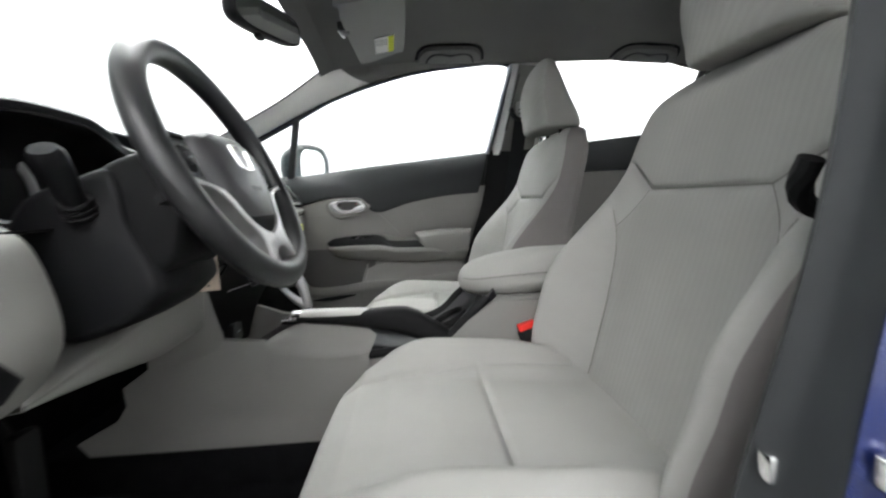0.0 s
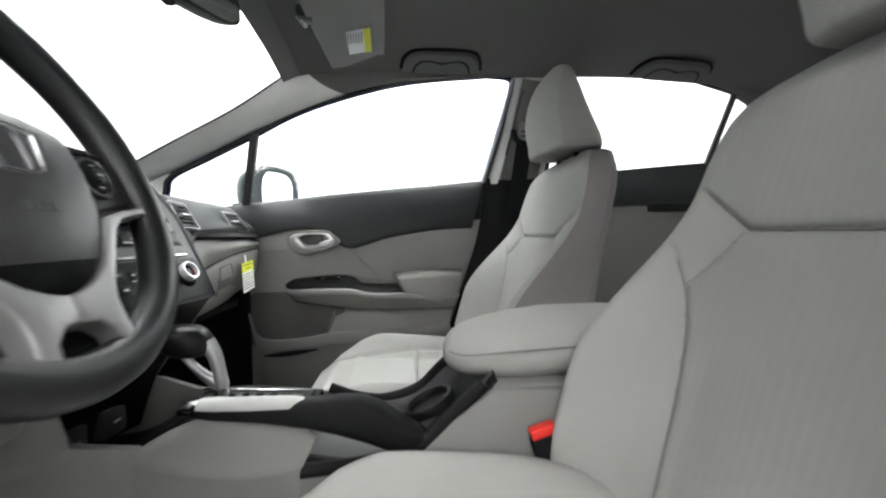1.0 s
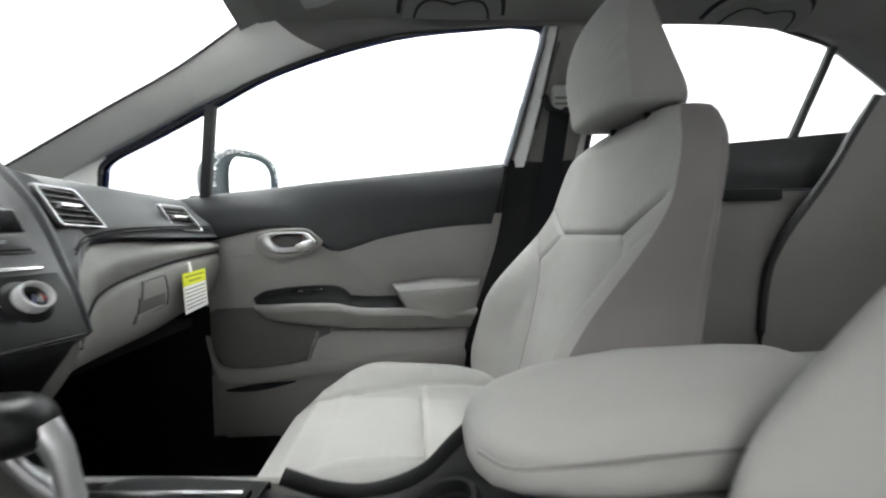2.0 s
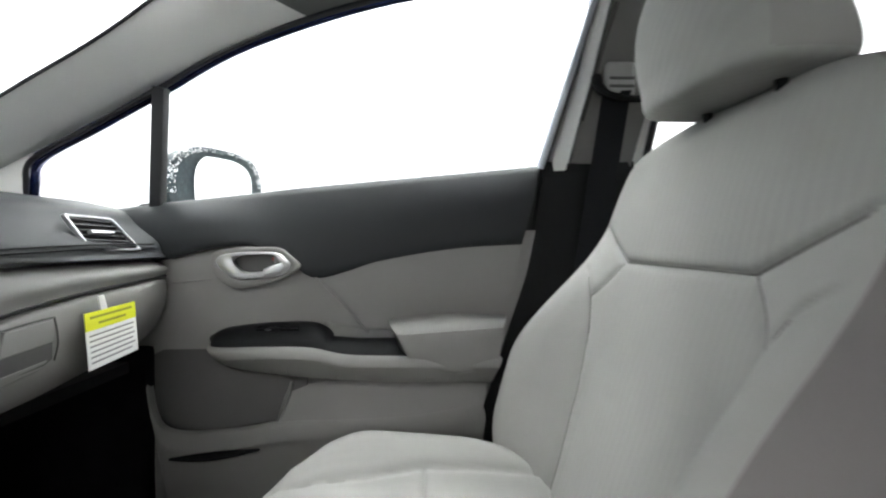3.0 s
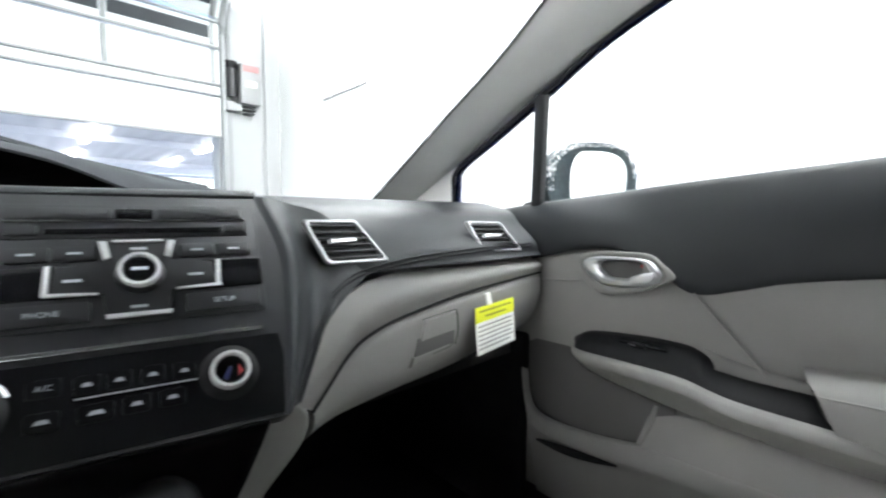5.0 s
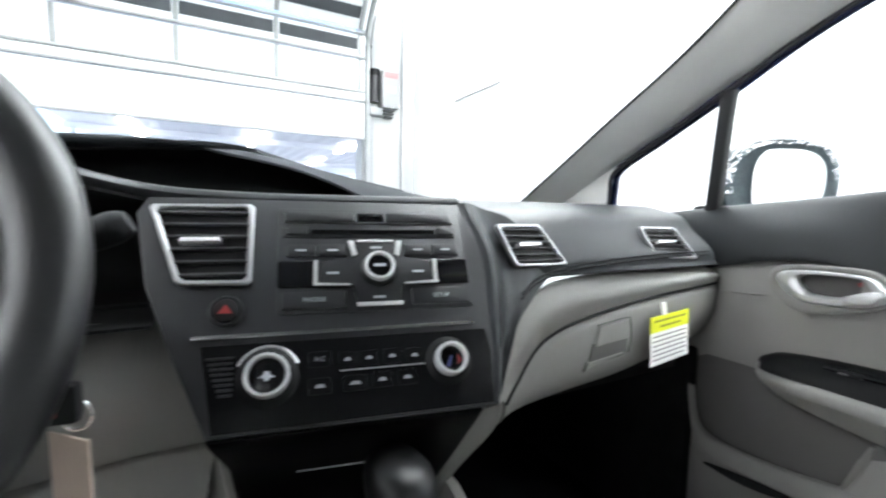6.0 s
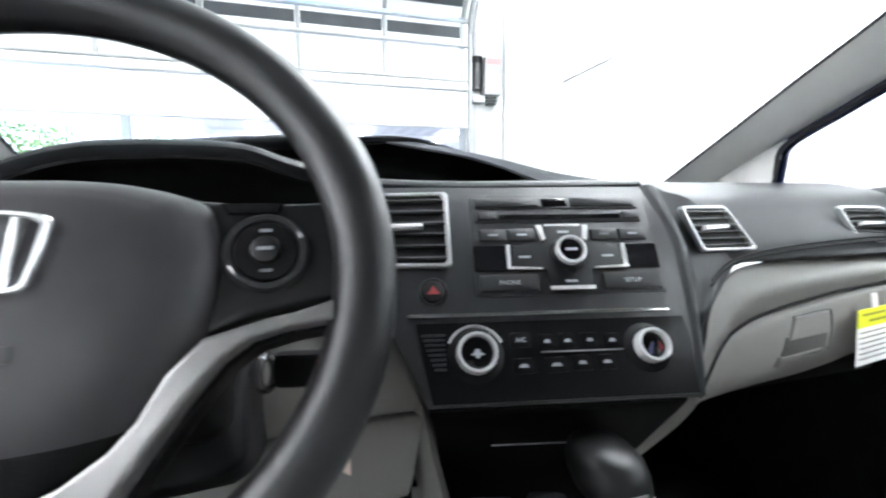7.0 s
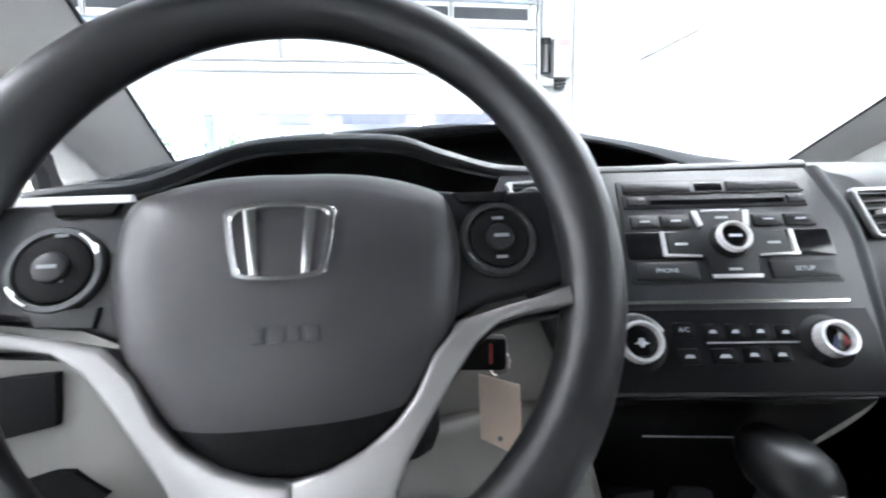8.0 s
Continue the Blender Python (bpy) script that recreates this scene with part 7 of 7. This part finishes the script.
bk = thing("belt_buckle", (0.18, -0.128, 0.5), "black belt buckle with red release button", "buckle")
BM = Matrix.Translation((0.183, -0.130, 0.575)) @ Matrix.Rotation(radians(-18), 4, "Y")
part("case", box((0, 0, -0.012), (0.040, 0.022, 0.088), 0.006, BM), BLACK, bk, "black case")
part("release_button", box((0, 0, 0.036), (0.036, 0.018, 0.016), 0.004, BM), RED, bk, "bright red release button")
part("stalk", box((0, 0, -0.09), (0.028, 0.008, 0.10), 0.003, BM), BLACK, bk)

# ---- roof fittings ----
vis = thing("sun_visor", (-0.13, 0.30, 1.33), "folded pale grey sun visor with a warning label", "sun visor")
VO = [(-0.20, 0.10), (-0.204, 0.17), (-0.195, 0.455), (-0.184, 0.478), (-0.155, 0.474), (-0.075, 0.425), (-0.055, 0.40), (-0.045, 0.10), (-0.06, 0.07), (-0.20, 0.075)]
vz = lambda x, y: 1.318 + 0.12 * (x + 0.22) - 0.01 * (y / 0.5)
part("panel", slab([(x, y, vz(x, y)) for x, y in [(p.x, p.y) for p in catmull([(a, b, 0) for a, b in VO], 50, closed=True)]], (0, 0, 0.018), 0.005, 3), GREY, vis, "pale grey visor panel")
part("label", slab([(x, y, vz(x, y) - 0.002) for x, y in ((-0.135, 0.295), (-0.08, 0.28), (-0.085, 0.395), (-0.14, 0.405))], (0, 0, 0.0015), 0), PAPER, vis, "white printed label")
part("label_band", slab([(x, y, vz(x, y) - 0.003) for x, y in ((-0.096, 0.284), (-0.08, 0.28), (-0.085, 0.395), (-0.101, 0.398))], (0, 0, 0.001), 0), YELLOW, vis, "yellow label band")
for k in range(6):
    part("text_bar", slab([(x, y, vz(x, y) - 0.003) for x, y in ((-0.132 + 0.006 * k, 0.30), (-0.130 + 0.006 * k, 0.30), (-0.134 + 0.006 * k, 0.345), (-0.136 + 0.006 * k, 0.345))], (0, 0, 0.0008), 0), INK, vis)
part("clip", box((-0.208, 0.235, 1.328), (0.034, 0.040, 0.026), 0.008), DARK, vis, "dark visor clip")
part("hinge_pin", tube([(-0.222, 0.215, 1.318), (-0.214, 0.262, 1.316)], 0.004, 8), CHROME, vis, "bright hinge pin")

mir = thing("rear_view_mirror", (-0.37, 0, 1.27), "black rear view mirror hung from the windscreen", "mirror")
MM = Matrix.Translation((-0.335, 0.0, 1.255)) @ Matrix.Rotation(radians(-14), 4, "Z") @ Matrix.Rotation(radians(6), 4, "X")
shell = []
for x, k in ((-0.03, 0.55), (-0.024, 0.8), (-0.012, 0.95), (0.0, 1.0), (0.010, 1.0)):
    shell.append([MM @ V(x, 0.125 * k ** 0.5 * sp(math.cos(t), 0.55), 0.034 * k * sp(math.sin(t), 0.65)) for t in (2 * math.pi * i / 48 for i in range(48))])
part("housing", loft(shell), BLACK, mir, "black housing", angle=60)
part("mirror_glass", slab([MM @ V(0.0102, 0.119 * sp(math.cos(t), 0.55), 0.029 * sp(math.sin(t), 0.65)) for t in (2 * math.pi * i / 48 for i in range(48))], (MM.to_3x3() @ V(0.001, 0, 0)), 0), MIRROR, mir, "mirror glass")
part("stem", tube([(-0.36, 0.0, 1.265), (-0.40, 0.0, 1.30), (-0.42, 0.0, 1.315)], 0.010, 10), BLACK, mir)
part("lever", box((-0.345, -0.03, 1.215), (0.015, 0.03, 0.012), 0.004), BLACK, mir)

def arch(x0, inset, drop):
    """The outline of a folded handle in the roof edge, from its lower ends over the top."""
    pts = [(-0.020, 0.560), (-0.014, 0.520), (0.006, 0.487), (0.04, 0.474), (0.10, 0.471), (0.16, 0.474), (0.192, 0.487), (0.210, 0.520), (0.216, 0.560)]
    mid = V(0.098, 0.53, 0)
    out = []
    for p in catmull([(a, b, 0) for a, b in pts], 40):
        d = (p - mid)
        q = mid + d * (1 - inset / max(d.length, 0.02))
        q.y = min(q.y, 0.560)
        out.append((x0 + q.x, q.y, roof_z(x0 + q.x, q.y) - 0.006 - drop))
    return out


for x0 in (0.0, 0.68):
    g = thing("grab_handle", (x0 + 0.1, 0.52, 1.35), "folded dark grey grab handle above the door", "grab handle", "grab handles")
    # Black sheets on the surface imitate shade in the gap and finger pocket.
    part("recess", slab(arch(x0, 0.0, 0.001), (0, 0, -0.003), 0), BLACK, g, "black sheet for the shade in the gap round the handle")
    part("grip", slab(arch(x0, 0.010, 0.002), (0, -0.004, -0.016), 0.006, 3), HANDLEGREY, g)
    part("finger_slot", slab(arch(x0, 0.036, 0.018), (0, 0, -0.0025), 0), BLACK, g, "black sheet for the shade in the finger pocket")
    part("inner_shell", slab(arch(x0, 0.042, 0.0195), (0, 0, -0.003), 0.001), HANDLEGREY, g)

# ---- paper tag on the glove box ----
tg = thing("hanging_tag", (-0.42, 0.49, 0.73), "white and yellow printed tag hung on the glove box", "paper tag")
TO = V(-0.424, 0.49, 0.768)
TR, TU = V(-0.10, 0.99, 0.02).normalized(), V(-0.03, -0.06, 1).normalized()
TNV = V(1, 0.1, 0).normalized()
T = lambda a, b: TO + TR * a / 1000 + TU * b / 1000
part("card", slab([T(-56, -38), T(56, -38), T(56, 38), T(-56, 38)], TNV * 0.0012, 0.0003), PAPER, tg, "white card")
part("header_band", slab([T(-56, 14), T(56, 14), T(56, 38.2), T(-56, 38.2)], TNV * 0.0016, 0), YELLOW, tg, "yellow-green header band")
for b, w in ((31, 46), (22, 30)):
    part("text_bar", slab([T(-w, b - 1.6), T(w, b - 1.6), T(w, b + 1.6), T(-w, b + 1.6)], TNV * 0.0020, 0), INKDARK, tg)
for k, w in enumerate((48, 46, 49, 44, 48, 40)):
    b = 7 - 7.2 * k
    part("text_bar", slab([T(-50, b - 1.0), T(w, b - 1.0), T(w, b + 1.0), T(-50, b + 1.0)], TNV * 0.0018, 0), INK, tg)
part("strap", slab([T(-22, 36), T(-8, 36), T(-14, 58), T(-26, 58)], TNV * 0.0015, 0.0003), PAPER, tg, "white paper strap")

# ---- outside mirror ----
om = thing("door_mirror", (-0.50, 0.80, 0.98), "dark door mirror beaded with water drops", "door mirror")
OD = V(0.42, 0.91, 0).normalized()
ON = V(0.91, -0.42, 0).normalized()
OC = V(-0.475, 0.895, 1.030)
shell = []
for n, k in ((-0.09, 0.35), (-0.08, 0.6), (-0.055, 0.85), (-0.02, 0.98), (0.0, 1.0), (0.012, 0.97), (0.012, 0.84), (0.004, 0.66)):
    shell.append([OC + ON * n + OD * 0.128 * k * sp(math.cos(t), 0.7) + V(0, 0, 0.090 * k * sp(math.sin(t), 0.75) + 0.006 * k * math.cos(t)) for t in (2 * math.pi * i / 56 for i in range(56))])
part("housing", loft(shell), WETGLASS, om, "dark wet housing", angle=60)
part("mirror_glass", slab([OC + ON * 0.006 + OD * (0.028 + 0.090 * sp(math.cos(t), 0.6)) + V(0, 0, 0.076 * sp(math.sin(t), 0.66) + 0.006 * math.cos(t)) for t in (2 * math.pi * i / 56 for i in range(56))], ON * 0.002, 0), MIRROR, om, "mirror glass")
part("foot", box((-0.53, 0.79, 0.965), (0.07, 0.08, 0.03), 0.012), BLACK, om)
rng = random.Random(4)
drops = bmesh.new()
for k in range(420):
    t = rng.uniform(0.0, math.pi * 1.05)
    q = rng.uniform(0.85, 1.0)
    p = OC + ON * 0.013 + OD * 0.128 * q * sp(math.cos(t), 0.7) + V(0, 0, 0.090 * q * sp(math.sin(t), 0.75) + 0.006 * math.cos(t))
    bmesh.ops.create_icosphere(drops, subdivisions=1, radius=rng.uniform(0.0008, 0.0022), matrix=Matrix.Translation(p))
part("water_drops", drops, CHROME, om, "bright water drops")
om.children[-1]["kind"] = "stuff"

# ---- footwells ----
for y, lab in ((-0.38, "black carpet mat in the driver's footwell"), (0.38, "black carpet mat in the passenger's footwell")):
    solo("floor_mat", box((-0.48, y, 0.306), (0.56, 0.44, 0.010), 0.004), CARPET, lab, "floor mat", "floor mats")
pd = thing("pedals", (-0.75, -0.33, 0.33), "black brake and accelerator pedals under the column", "pedals")
part("brake_pedal", box((-0.72, -0.36, 0.47), (0.03, 0.10, 0.06), 0.01), RUBBER, pd)
part("brake_arm", tube([(-0.73, -0.36, 0.47), (-0.78, -0.36, 0.56), (-0.82, -0.36, 0.66)], 0.012, 8), BLACK, pd)
part("accelerator", box((-0.72, -0.24, 0.43), (0.025, 0.05, 0.16), 0.01), RUBBER, pd)
part("accelerator_arm", tube([(-0.73, -0.24, 0.48), (-0.80, -0.24, 0.60)], 0.010, 8), BLACK, pd)
part("mat_clip", box((-0.22, -0.46, 0.314), (0.02, 0.03, 0.008), 0.003), CHROME, bpy.data.objects["floor_mat"], "bright mat clip")
